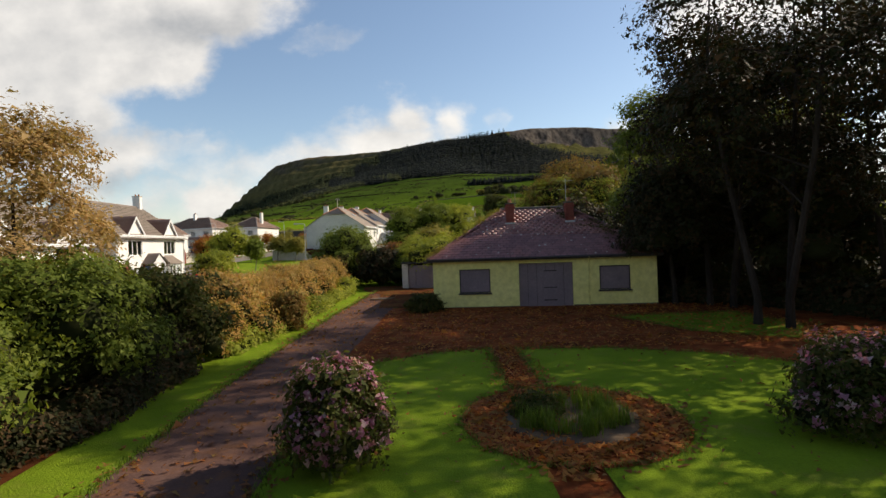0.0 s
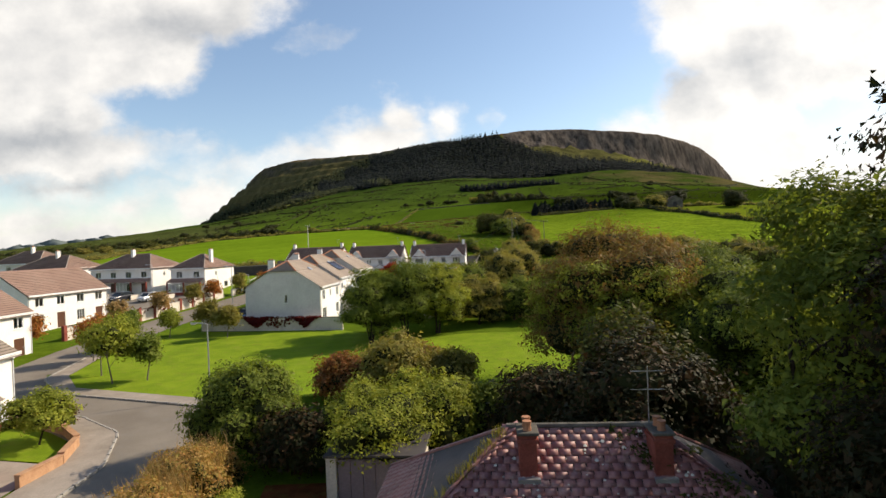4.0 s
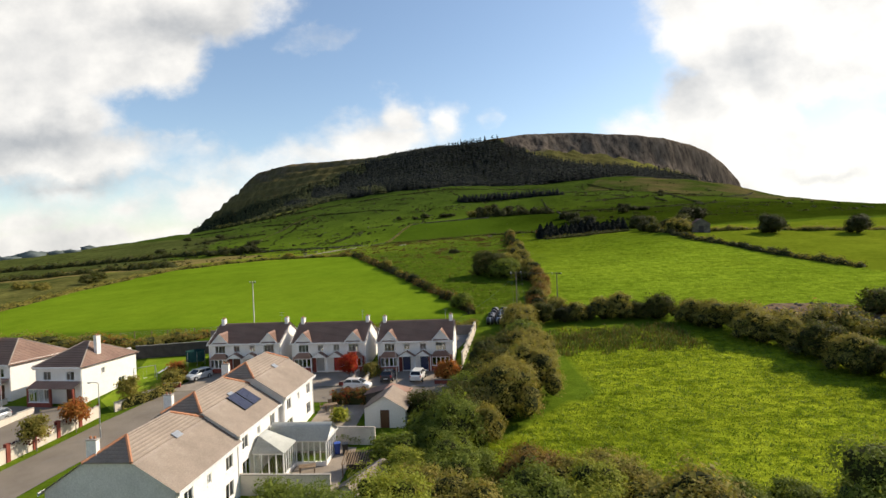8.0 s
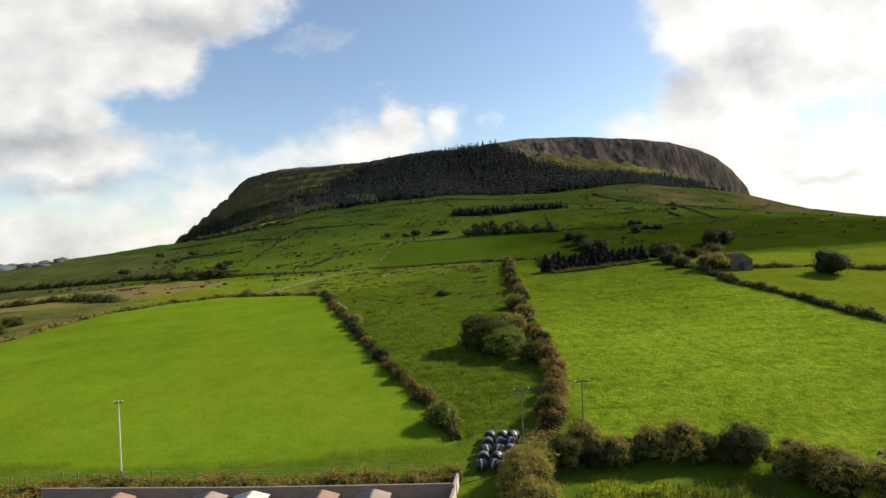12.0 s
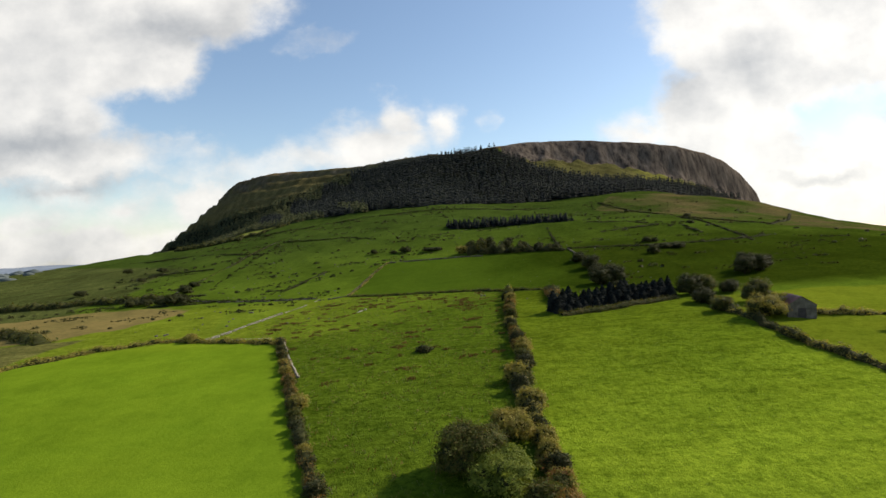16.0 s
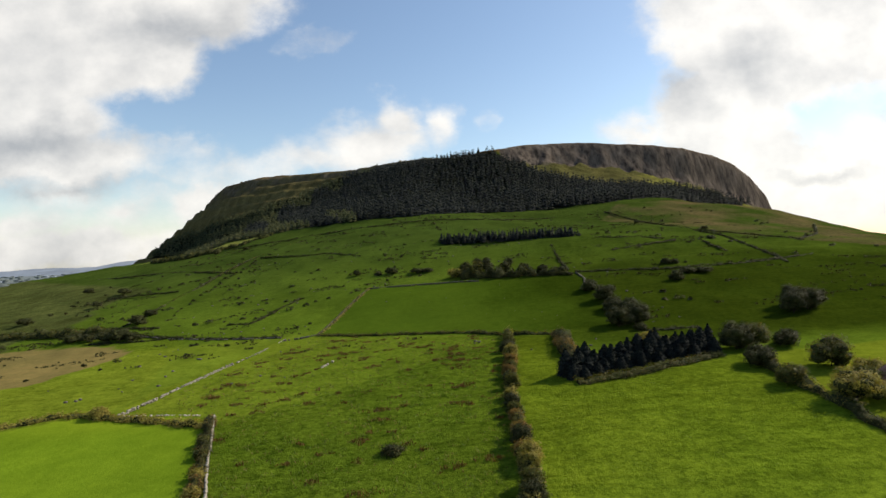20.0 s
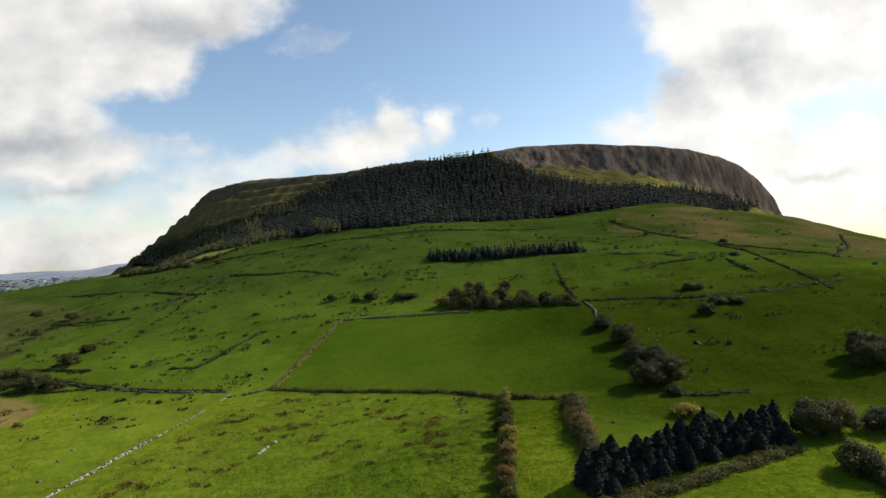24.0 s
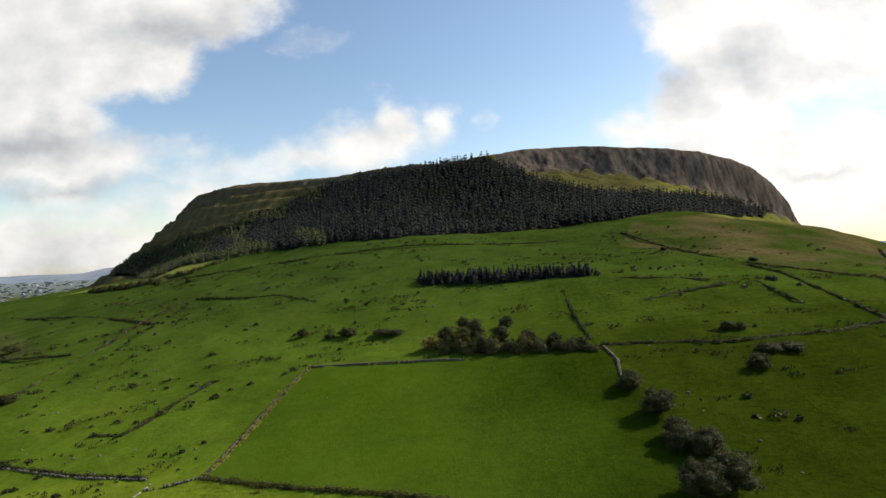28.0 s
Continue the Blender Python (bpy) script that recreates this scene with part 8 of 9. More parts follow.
# ragged grass and leaves along the edges of the drive and the lawns
EDGES = [[(-5.6, -3), (-5.8, 5), (-6.25, 11), (-6.45, 16), (-6.35, 22), (-5.9, 32), (-4.9, 44)], [(-2.6, -3), (-2.85, 5), (-3.3, 11), (-3.5, 16), (-3.4, 20)],
         [(-3.2, 16.6), (-2.1, 19.3), (-0.2, 20.6), (1.75, 21), (1.8, 15.2)], [(2.85, 15.2), (2.8, 20.8), (6, 20.5), (9, 19.2), (11.2, 17.2), (12.6, 13), (13.1, 6)],
         [(2.9 + 2.5 * math.cos(a * 0.2), 12.75 + 2.75 * math.sin(a * 0.2)) for a in range(33)], [(8.6, 28.0), (10.5, 23.4), (13.5, 21.2), (15.4, 24), (14.6, 28.3), (8.6, 28.0)]]
edge_pts, leaf_pts = [], []
for k, path in enumerate(EDGES):
    edge_pts += along(path, 0.09, 400 + k, 0.10)
    leaf_pts += along(path, 0.05, 420 + k, 0.45)
P = np.array(edge_pts)
tufts("edge_grass", np.column_stack([P, height(P[:, 0], P[:, 1]) + 0.05]), 9, 0.10, 0.016, BLADE, "ragged grass along the lawn and drive edges", 441, 0.07, lean=0.9)
leaf_pts += [(-5.7 + 2.4 * rng.random() + 0.3 * math.sin(q), 2 + 40 * rng.random()) for q in range(1500)] + [(-3 + 15 * rng.random(), 3 + 18 * rng.random()) for q in range(500)]
lx, ly = np.array(leaf_pts).T
v, f = leaves(np.stack([lx, ly, height(lx, ly) + 0.085], 1), np.tile((0, 0, 1.0), (len(lx), 1)), 0.07, rng)
tagged(new("drive_leaves", mesh_np("drive_leaves", v, f, [L_RUST])), "brown leaves blown along the drive edges", "fallen leaves", kind="stuff")

# tall dark trees beside and behind the bungalow
BIG = "tall dark broadleaved tree with several stems"
# out-of-view trees at (20.2, 18.0), (21.6, 12.2) are added to dapple the lawn
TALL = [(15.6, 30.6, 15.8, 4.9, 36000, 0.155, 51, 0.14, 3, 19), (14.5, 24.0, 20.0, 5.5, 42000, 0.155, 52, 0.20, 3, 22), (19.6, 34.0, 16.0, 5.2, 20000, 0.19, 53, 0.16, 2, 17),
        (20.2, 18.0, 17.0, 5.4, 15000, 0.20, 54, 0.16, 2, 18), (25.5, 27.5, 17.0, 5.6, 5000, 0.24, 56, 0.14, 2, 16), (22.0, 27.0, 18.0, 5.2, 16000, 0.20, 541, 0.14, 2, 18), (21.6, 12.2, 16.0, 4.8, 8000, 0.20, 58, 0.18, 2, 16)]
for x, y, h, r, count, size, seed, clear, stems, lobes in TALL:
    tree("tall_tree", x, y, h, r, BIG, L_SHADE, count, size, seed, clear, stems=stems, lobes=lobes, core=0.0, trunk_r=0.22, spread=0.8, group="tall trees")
tree("tall_tree", 14.6, 36.2, 13.6, 3.6, "tall green tree rising behind the roof", L_GREEN, 24000, 0.16, 55, 0.22, stems=2, lobes=15, core=0.0, trunk_r=0.2, group="tall trees")
tree("tall_tree", 24.0, 41.0, 14.0, 5.4, "tall green tree beside the garden", L_GREEN, 12000, 0.24, 57, 0.2, stems=1, lobes=13, core=0.6, group="tall trees")
# trees added out of view to block sky light and shade the lawn
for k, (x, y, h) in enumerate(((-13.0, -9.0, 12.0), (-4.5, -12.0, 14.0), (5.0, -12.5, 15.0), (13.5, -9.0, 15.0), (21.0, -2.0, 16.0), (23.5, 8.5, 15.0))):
    tree("garden_tree", x, y, h, 4.8, "tall unseen tree added to shade the garden", L_SHADE, 8000, 0.30, 531 + k, 0.14, lobes=14, core=0.5 if y < -8 else 0.0, group="garden boundary trees")
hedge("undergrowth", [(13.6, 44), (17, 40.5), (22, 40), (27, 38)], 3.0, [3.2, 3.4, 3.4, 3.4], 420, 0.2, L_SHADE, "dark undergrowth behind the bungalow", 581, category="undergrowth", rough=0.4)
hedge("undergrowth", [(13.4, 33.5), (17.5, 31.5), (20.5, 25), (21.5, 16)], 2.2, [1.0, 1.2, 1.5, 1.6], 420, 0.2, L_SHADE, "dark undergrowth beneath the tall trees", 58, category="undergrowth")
# the next three bushes stand in shade, which is put into their dark leaves
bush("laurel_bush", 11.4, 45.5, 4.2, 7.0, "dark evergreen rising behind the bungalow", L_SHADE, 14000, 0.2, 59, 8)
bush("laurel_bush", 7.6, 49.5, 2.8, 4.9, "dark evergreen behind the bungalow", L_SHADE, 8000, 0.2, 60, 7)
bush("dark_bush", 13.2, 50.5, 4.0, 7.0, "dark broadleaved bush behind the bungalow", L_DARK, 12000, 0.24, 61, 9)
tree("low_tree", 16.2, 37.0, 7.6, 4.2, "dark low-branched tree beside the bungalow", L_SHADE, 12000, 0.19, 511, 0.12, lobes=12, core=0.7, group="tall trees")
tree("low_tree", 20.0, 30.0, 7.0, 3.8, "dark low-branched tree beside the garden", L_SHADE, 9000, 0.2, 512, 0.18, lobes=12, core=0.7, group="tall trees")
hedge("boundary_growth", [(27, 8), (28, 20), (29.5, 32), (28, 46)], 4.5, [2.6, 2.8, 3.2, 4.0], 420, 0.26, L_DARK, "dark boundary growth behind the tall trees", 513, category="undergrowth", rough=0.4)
# thicket behind the garage
bush("bright_bush", -1.0, 48.7, 3.2, 4.3, "yellow-green privet hanging over the garage", L_BRIGHT, 24000, 0.12, 62, 12, hollow=0.46, ry=4.6)
bush("bright_bush", 1.6, 50.8, 2.9, 4.4, "light green shrub behind the garage", L_BRIGHT, 13000, 0.14, 63, 9)
bush("bright_bush", 4.8, 52.4, 2.2, 3.2, "light green shrub behind the bungalow", L_GREEN, 7000, 0.18, 64, 7)
bush("olive_shrub", -0.6, 58.0, 2.8, 5.0, "brownish shrub with mixed foliage", L_OLIVE, 10000, 0.18, 65, 8)
bush("olive_shrub", 3.0, 60.6, 2.3, 3.2, "olive green shrub behind the bungalow", L_OLIVE, 7000, 0.18, 66, 7)
bush("autumn_shrub", -4.2, 60.2, 2.6, 3.3, "red-brown autumn shrub at the edge of the green", L_RUST, 9000, 0.17, 67, 8)
bush("autumn_shrub", 0.6, 63.6, 2.9, 3.0, "red-brown autumn shrub at the edge of the green", L_BROWN, 9000, 0.17, 68, 8)
bush("green_bush", -8.1, 51.0, 3.0, 5.3, "large rounded dark green bush at the road corner", L_GREEN, 19000, 0.14, 69, 10)
bush("dark_bush", -5.0, 48.6, 2.2, 3.2, "dark bush at the end of the drive", L_SHADE, 6000, 0.18, 70, 7)

# trees behind: brown sycamore and its neighbours
sycamore = tree("sycamore", 15.4, 60.4, 11.3, 6.3, "broad red-brown sycamore, painted yellow-green below as if backlit", L_BROWN, 62000, 0.15, 71, 0.10, lobes=24, core=0.62, trunk_r=0.34)
# backlight through the lower leaves is put into a yellow-green leaf colour
low_lobes = [(4.6 * math.cos(a), 4.6 * math.sin(a), z, 1.9, 1.9, 1.5) for a, z in ((3.4, 6.6), (3.9, 7.8), (4.4, 6.2), (4.9, 7.4), (5.4, 6.0), (4.1, 4.8), (5.0, 4.6), (3.0, 5.0), (2.6, 7.0))]
part("lower_crown", crown_mesh("lower_crown", low_lobes, 16000, 0.15, L_BRIGHT, np.random.default_rng(711), 0.5), L_BRIGHT, sycamore, "lower leaves painted yellow-green as if backlit")
tree("green_tree", 26.0, 57.5, 7.6, 4.6, "broad leafy green garden tree", L_BRIGHT, 14000, 0.2, 72, 0.06, lobes=16, core=0.74)
tree("green_tree", 21.0, 53.6, 8.8, 4.8, "leafy green tree beside the sycamore", L_GREEN, 34000, 0.16, 73, 0.08, lobes=17, core=0.76)
tree("green_tree", 35.5, 58.0, 10.5, 6.0, "leafy dark green garden tree", L_DARK, 14000, 0.3, 74, 0.08, lobes=12, core=0.76)
tree("green_tree", 31.5, 79.5, 8.8, 5.0, "rounded green tree beside the paddock", L_GREEN, 30000, 0.16, 75, 0.05, lobes=12, core=0.78)
tree("olive_tree", 37.5, 85.0, 4.8, 4.2, "low olive-brown tree by the hedge", L_OLIVE, 10000, 0.26, 76, 0.05, lobes=10, core=0.78)
tree("green_tree", 48.0, 74.0, 9.0, 5.8, "rounded green tree beside the paddock", L_DARK, 12000, 0.3, 77, 0.05, lobes=12, core=0.78)
tree("green_tree", 52.5, 92.0, 7.0, 4.8, "rounded green tree beside the paddock", L_GREEN, 10000, 0.3, 78, 0.05, lobes=11, core=0.78)
tree("olive_tree", 21.5, 84.6, 5.4, 3.8, "low olive tree at the lawn edge", L_OLIVE, 9000, 0.24, 79, 0.05, lobes=9, core=0.78)
# the clump between the green and the lawn
for k, (x, y, h, r) in enumerate(((-4.4, 78.2, 7.0, 3.1), (-0.9, 79.8, 7.9, 3.3), (2.5, 82.4, 7.4, 3.2), (-3.8, 83.2, 6.4, 2.8))):
    tree("ash_tree", x, y, h + 0.4, r, "light green feathery ash tree in a clump", L_GREEN if k != 2 else L_BRIGHT, 26000, 0.125, 81 + k, 0.12, stems=4, lobes=15, core=0.55, group="ash clump", trunk_r=0.11, spread=0.22)
for k, (x, y, h, r, m) in enumerate(((7.4, 86.4, 5.4, 3.0, L_OLIVE), (11.8, 88.0, 5.0, 3.2, L_GREEN), (16.4, 88.4, 4.8, 3.0, L_BRIGHT), (4.2, 89.6, 4.6, 2.6, L_OLIVE), (3.4, 94.6, 4.0, 2.2, L_BRIGHT), (7.0, 94.4, 4.4, 3.0, L_GREEN))):
    tree("hedgerow_tree", x, y, h, r, "low bushy hedgerow tree", m, 16000, 0.14, 91 + k, 0.05, lobes=12, core=0.74, group="hedgerow trees")
shrub_row("hedgerow_shrub", [(9.5, 96.5), (20, 90.5), (32, 87.5), (46, 87.0)], 3.3, 2.5, 3.6, [L_GREEN, L_OLIVE, L_BROWN], 9000, 0.14, ["bushy green shrub in the field hedge", "olive shrub in the field hedge", "brown thorn shrub in the field hedge"], 1012, "field hedge shrubs", 1.0)
# the tall hedgerow along the lane
SHRUBS = ["tall olive green hedgerow shrub", "tall green hedgerow shrub of hazel and thorn", "tall olive green hedgerow shrub"]
shrub_row("hedgerow_shrub", [(8.2, 104.5), (13.0, 110.5), (17.2, 119), (19.6, 130), (20.0, 140), (21.2, 149)], 3.3, 3.3, 5.4, [L_OLIVE, L_GREEN, L_OLIVE], 11000, 0.15, SHRUBS, 1021, "tall hedgerow shrubs", 1.3)
shrub_row("hedgerow_shrub", [(6.2, 102.5), (8.6, 110.5), (12.2, 119.5), (15.8, 130)], 3.1, 2.9, 4.7, [L_OLIVE, L_GREEN, L_DARK], 9000, 0.15, [SHRUBS[0], SHRUBS[1], "dark shrub at the foot of the tall hedgerow"], 1022, "tall hedgerow shrubs", 0.8)
bush("dark_bush", 4.6, 112.8, 2.2, 3.2, "dark shrub by the garden shed", L_DARK, 5000, 0.2, 103, 7)
bush("green_bush", 2.2, 101.2, 2.6, 3.0, "green bush behind the sheds", L_GREEN, 6000, 0.22, 104, 7)
bush("green_bush", 5.2, 105.6, 2.4, 3.4, "green bush at the paddock corner", L_GREEN, 6000, 0.22, 105, 7)
shrub_row("hedgerow_shrub", [(26.5, 152.4), (33, 152.6), (40.5, 152.8), (48.5, 150.6)], 2.5, 2.3, 3.7, [L_DARK, L_THORN, L_OLIVE], 8000, 0.14, ["dark hawthorn shrub at the paddock end", "blackish thorn shrub at the paddock end", "olive shrub at the paddock end"], 1061, "paddock end shrubs", 0.9)
shrub_row("hedgerow_shrub", [(47, 149.8), (53.5, 143), (57.5, 130), (60, 117), (64, 100)], 3.5, 3.1, 4.2, [L_OLIVE, L_DARK, L_OLIVE], 9000, 0.15, ["broad olive bramble and thorn shrub by the paddock", "dark thorn shrub by the paddock", "broad olive bramble and thorn shrub by the paddock"], 1072, "paddock hedge shrubs", 1.2)
hedge("bramble_hedge", [(60, 146), (72, 139), (84, 128), (96, 112)], [5, 6, 6, 6], [2.2, 2.6, 3.0, 3.2], 380, 0.3, L_OLIVE, "overgrown bramble bank above the paddock", 108, second=(L_DARK, 0.7), rough=0.5)
tree("dark_tree", 72.0, 112.0, 7.0, 5.0, "dark rounded tree beyond the paddock", L_DARK, 8000, 0.32, 109, 0.05, lobes=10, core=0.78)
bush("dark_bush", 84.0, 146.0, 4.5, 4.6, "dark bush on the rough ground", L_DARK, 5000, 0.32, 110, 8)
# spoil and stones beside the right-hand field
RUBBLE = [(62, 150.5), (70, 156), (80, 154), (88, 146), (82, 138), (70, 137.5), (65, 143)]
sheet("rubble_bank", RUBBLE, SOIL, 0.06, "bare earth and rubble bank", "bare earth")
pts = np.array(scatter(RUBBLE, 1.1, 111))
V, F, base = [], [], 0
for x, y in pts:
    s = 0.12 + 0.3 * rng.random() ** 2
    w = BALL_V * s * (0.8 + 0.4 * rng.random((len(BALL_V), 1)))
    V.append(w + np.array((x, y, ground(x, y) + 0.05)))
    F.append(BALL_F + base)
    base += len(w)
tagged(new("loose_stones", mesh_np("loose_stones", np.concatenate(V), np.concatenate(F), [STONE])), "loose grey stones on the bank", "stones", kind="stuff")

# estate planting
for k, (x, y, h, r, m) in enumerate(((-24.2, 66.3, 5.4, 2.0, L_BRIGHT), (-26.6, 69.0, 4.6, 1.5, L_BRIGHT), (-21.7, 67.0, 3.9, 1.05, L_GREEN), (-29.8, 79.4, 4.0, 1.2, L_GREEN), (-28.3, 85.4, 3.2, 1.05, L_BRIGHT), (-24.8, 87.4, 3.8, 1.5, L_OLIVE), (-21.3, 84.2, 3.6, 1.3, L_OLIVE), (-30.6, 74.6, 4.2, 1.6, L_ORANGE))):
    tree("young_tree", x, y, h, r, "young broadleaved tree on the green", m, 3600, 0.19, 121 + k, 0.36, bark=PALEBARK, lobes=7, core=0.55, group="young trees on the green", trunk_r=0.06)
tree("lawn_tree", -21.2, 53.4, 3.0, 1.9, "small spreading green tree on the front lawn", L_BRIGHT, 9000, 0.13, 131, 0.34, lobes=10, core=0.6, trunk_r=0.06, squash=0.6)
hedge("clipped_hedge", [(-24.8, 57.8), (-21.4, 56.4)], 1.0, 1.1, 400, 0.13, L_IVY, "dark red hedge behind the front lawn", 132)
tree("red_maple", -5.9, 127.1, 3.6, 1.25, "small maple in bright red autumn leaf", L_RED, 3200, 0.19, 133, 0.3, lobes=7, core=0.5, trunk_r=0.05)
bush("autumn_shrub", 7.6, 125.4, 1.7, 2.6, "orange autumn shrub at the lane end", L_ORANGE, 4200, 0.18, 134, 7)
bush("grey_shrub", -2.9, 128.6, 1.1, 2.0, "grey-green shrub between the drives", L_OLIVE, 2200, 0.17, 135, 6)
bush("green_bush", -19.2, 128.0, 1.3, 2.2, "yellow-green shrub by the drive", L_BRIGHT, 2600, 0.17, 136, 6)
bush("golden_shrub", -30.4, 129.0, 1.6, 2.2, "golden leaved shrub by the drive", L_OLIVE, 2800, 0.17, 137, 6)
bush("golden_shrub", -31.0, 131.4, 1.3, 2.6, "golden leaved shrub by the lawn", L_ORANGE, 2200, 0.17, 138, 6)
for k, (x, y) in enumerate(((-37.6, 100.4), (-36.4, 108.8), (-35.4, 113.6), (-39.2, 92.0), (-33.8, 121.4), (-42.2, 81.0))):
    tree("autumn_street_tree", x + 1.3, y, 3.6, 1.2, "small street tree with yellow autumn leaves", (L_TAN, L_OLIVE, L_ORANGE)[k % 3], 2200, 0.2, 141 + k, 0.4, lobes=6, core=0.5, group="street trees", trunk_r=0.05, bark=PALEBARK)
hedge("wall_hedge", [(-33.0, 120.5), (-31.0, 123.4), (-29.4, 126.4)], 1.2, 1.2, 300, 0.17, L_OLIVE, "low garden hedge along the road", 151)
hedge("front_hedge", [(-24.6, 91), (-23.6, 97), (-22.6, 103)], 1.2, 1.5, 300, 0.18, L_DARK, "dark garden hedge beside the terrace", 152)
hedge("patio_hedge", [(-8.6, 107.9), (-5.0, 107.4), (-1.6, 107.2)], 0.9, 0.9, 320, 0.14, L_GREEN, "clipped hedge round the patio", 153)
hedge("patio_hedge", [(-6.6, 118.8), (-2.4, 118.3), (2.5, 117.9)], 1.2, 1.6, 320, 0.16, L_BROWN, "mixed shrubs behind the patio", 154, second=(L_RED, 0.3))
bush("palm_shrub", -4.8, 113.0, 0.7, 1.5, "yellow-green spiky shrub on the patio", L_BRIGHT, 900, 0.2, 155, 5)
hedge("bank_growth", [(-60, 149.0), (-42.5, 148.4), (-33.5, 152.6), (-10, 151.2), (13.6, 150.8)], [5, 4, 2.4, 2.2, 2.2], [1.6, 1.3, 0.9, 0.9, 1.0], 330, 0.2, L_OLIVE, "rough weeds and brambles on the bank behind the houses", 156, category="rough growth", second=(L_ORANGE, 0.25), rough=0.5)
hedge("bank_growth", [(-60, 149), (-95, 152), (-140, 158)], 6, 1.8, 170, 0.3, L_OLIVE, "rough weeds and brambles on the field bank", 157, category="rough growth", rough=0.5)

# ---------------------------------------------------------------- planting: the fields
hedge("field_hedge", [(13.5, 160), (10.2, 171), (4.0, 184.5), (-4.6, 209), (-13.5, 238), (-26.5, 281)], [2.0, 1.9, 1.7, 1.6, 1.7, 1.7], [1.0, 1.2, 1.1, 1.1, 1.0, 0.9], 260, 0.2, L_THORN, "low field hedge of bramble and hawthorn", 161, second=(L_BROWN, 0.8), rough=0.7)
shrub_row("hedge_thorn", [(12.5, 163), (4.0, 184.5), (-4.6, 209), (-13.5, 238), (-24, 272)], 8.5, 1.15, 1.6, [L_DARK, L_OLIVE, L_THORN], 1500, 0.2, ["small dark thorn in the low field hedge", "small olive bramble in the low field hedge", "small blackish thorn in the low field hedge"], 1611, "low hedge thorns", 0.3)
dry_wall("stone_wall", [(-12.2, 241), (-17.0, 254), (-25.6, 280.5)], 0.6, 0.35, "narrow pale stone wall beside the field hedge", 1612, 0.30, 0.35, PALESTONE)
bush("hawthorn", 11.8, 164.4, 2.3, 3.2, "rounded hawthorn bush at the hedge end", L_GREEN, 4000, 0.22, 162, 7)
bush("hawthorn", -8.0, 223.0, 1.6, 2.4, "small hawthorn in the field hedge", L_OLIVE, 1800, 0.24, 163, 6)
hedge("field_hedge", [(22.5, 151.5), (26.5, 163), (30.8, 178), (31.6, 200)], [3.4, 3.0, 2.8, 2.6], [2.0, 1.8, 1.7, 1.7], 520, 0.2, L_OLIVE, "brown and grey-green hedgerow between the fields", 164, second=(L_RUST, 0.8), rough=0.6)
hedge("field_hedge", [(31.6, 200), (31.8, 222), (35.4, 240), (36.6, 254), (37.6, 276), (41, 301), (44.6, 330)], [2.4, 2.4, 2.2, 1.9, 1.7, 1.7, 1.9], [1.5, 1.6, 1.4, 1.2, 1.2, 1.3, 1.5], 260, 0.22, L_THORN, "dark thin hedgerow climbing between the fields", 165, second=(L_OLIVE, 0.8), rough=0.7)
shrub_row("hedgerow_thorn", [(26, 161), (31, 178), (31.6, 200), (31.8, 222), (35.4, 240), (36.6, 254), (37.6, 276), (41, 301), (44.4, 326)], 4.7, 1.65, 2.7, [L_DARK, L_OLIVE, L_BROWN, L_THORN], 2600, 0.2, ["dark rounded thorn in the climbing hedgerow", "grey-green rounded shrub in the climbing hedgerow", "brown bramble mound in the climbing hedgerow", "blackish thorn in the climbing hedgerow"], 1651, "climbing hedgerow shrubs", 0.5)
bush("green_bush", 22.0, 150.4, 2.7, 3.8, "rounded grey-green bush at the hedgerow end", L_OLIVE, 6500, 0.2, 1641, 8)
bush("willow", 21.0, 195.5, 5.4, 6.4, "large rounded dark green willow standing in the field", L_DARK, 26000, 0.22, 166, 12)
bush("willow", 24.2, 190.8, 4.2, 5.0, "rounded green willow beside the larger one", L_GREEN, 16000, 0.22, 1661, 11)
bush("willow", 27.4, 204.5, 3.4, 4.2, "rounded olive bush behind the willows", L_OLIVE, 9000, 0.24, 167, 9)
bush("hawthorn", 28.6, 186.0, 2.6, 3.4, "hawthorn in the hedgerow", L_DARK, 3000, 0.26, 168, 7)
for k, (x, y) in enumerate(((32.2, 214), (31.8, 228.5), (36.4, 247.5))):
    bush("hawthorn", x, y, 2.4 - 0.3 * k, 3.9 - 0.4 * k, "rounded hawthorn in the hedgerow", L_OLIVE, 2600, 0.28, 170 + k, 7, group="hedgerow hawthorns")
hedge("field_hedge", [(96.5, 288), (94.0, 272), (93.0, 250), (93.6, 235), (96.6, 219), (102, 197), (108, 182)], 2.0, [1.6, 1.6, 1.4, 1.2, 1.2, 1.2, 1.2], 220, 0.22, L_THORN, "dark hedge along the grazed field", 175, second=(L_OLIVE, 0.6), rough=0.6)
hedge("field_hedge", [(101, 262), (118, 256), (140, 248), (175, 244)], 1.8, 1.0, 110, 0.32, L_OLIVE, "low hedge beyond the barn", 176, rough=0.5)
hedge("field_hedge", [(56.5, 296), (57.4, 311), (59.4, 324)], [3.4, 4.4, 4.6], [1.8, 2.3, 1.9], 420, 0.2, L_THORN, "square-topped brown hedge beside the conifers", 177, second=(L_BROWN, 0.7))
hedge("field_bank", [(-19.5, 361), (6, 350), (31, 340), (44.5, 331), (60.5, 325.5)], [1.6, 1.4, 1.4, 1.6, 2.2], [0.5, 0.5, 0.6, 0.8, 1.2], 90, 0.28, L_DARK, "low grassy bank along the field edge", 178, category="field bank", rough=0.6)
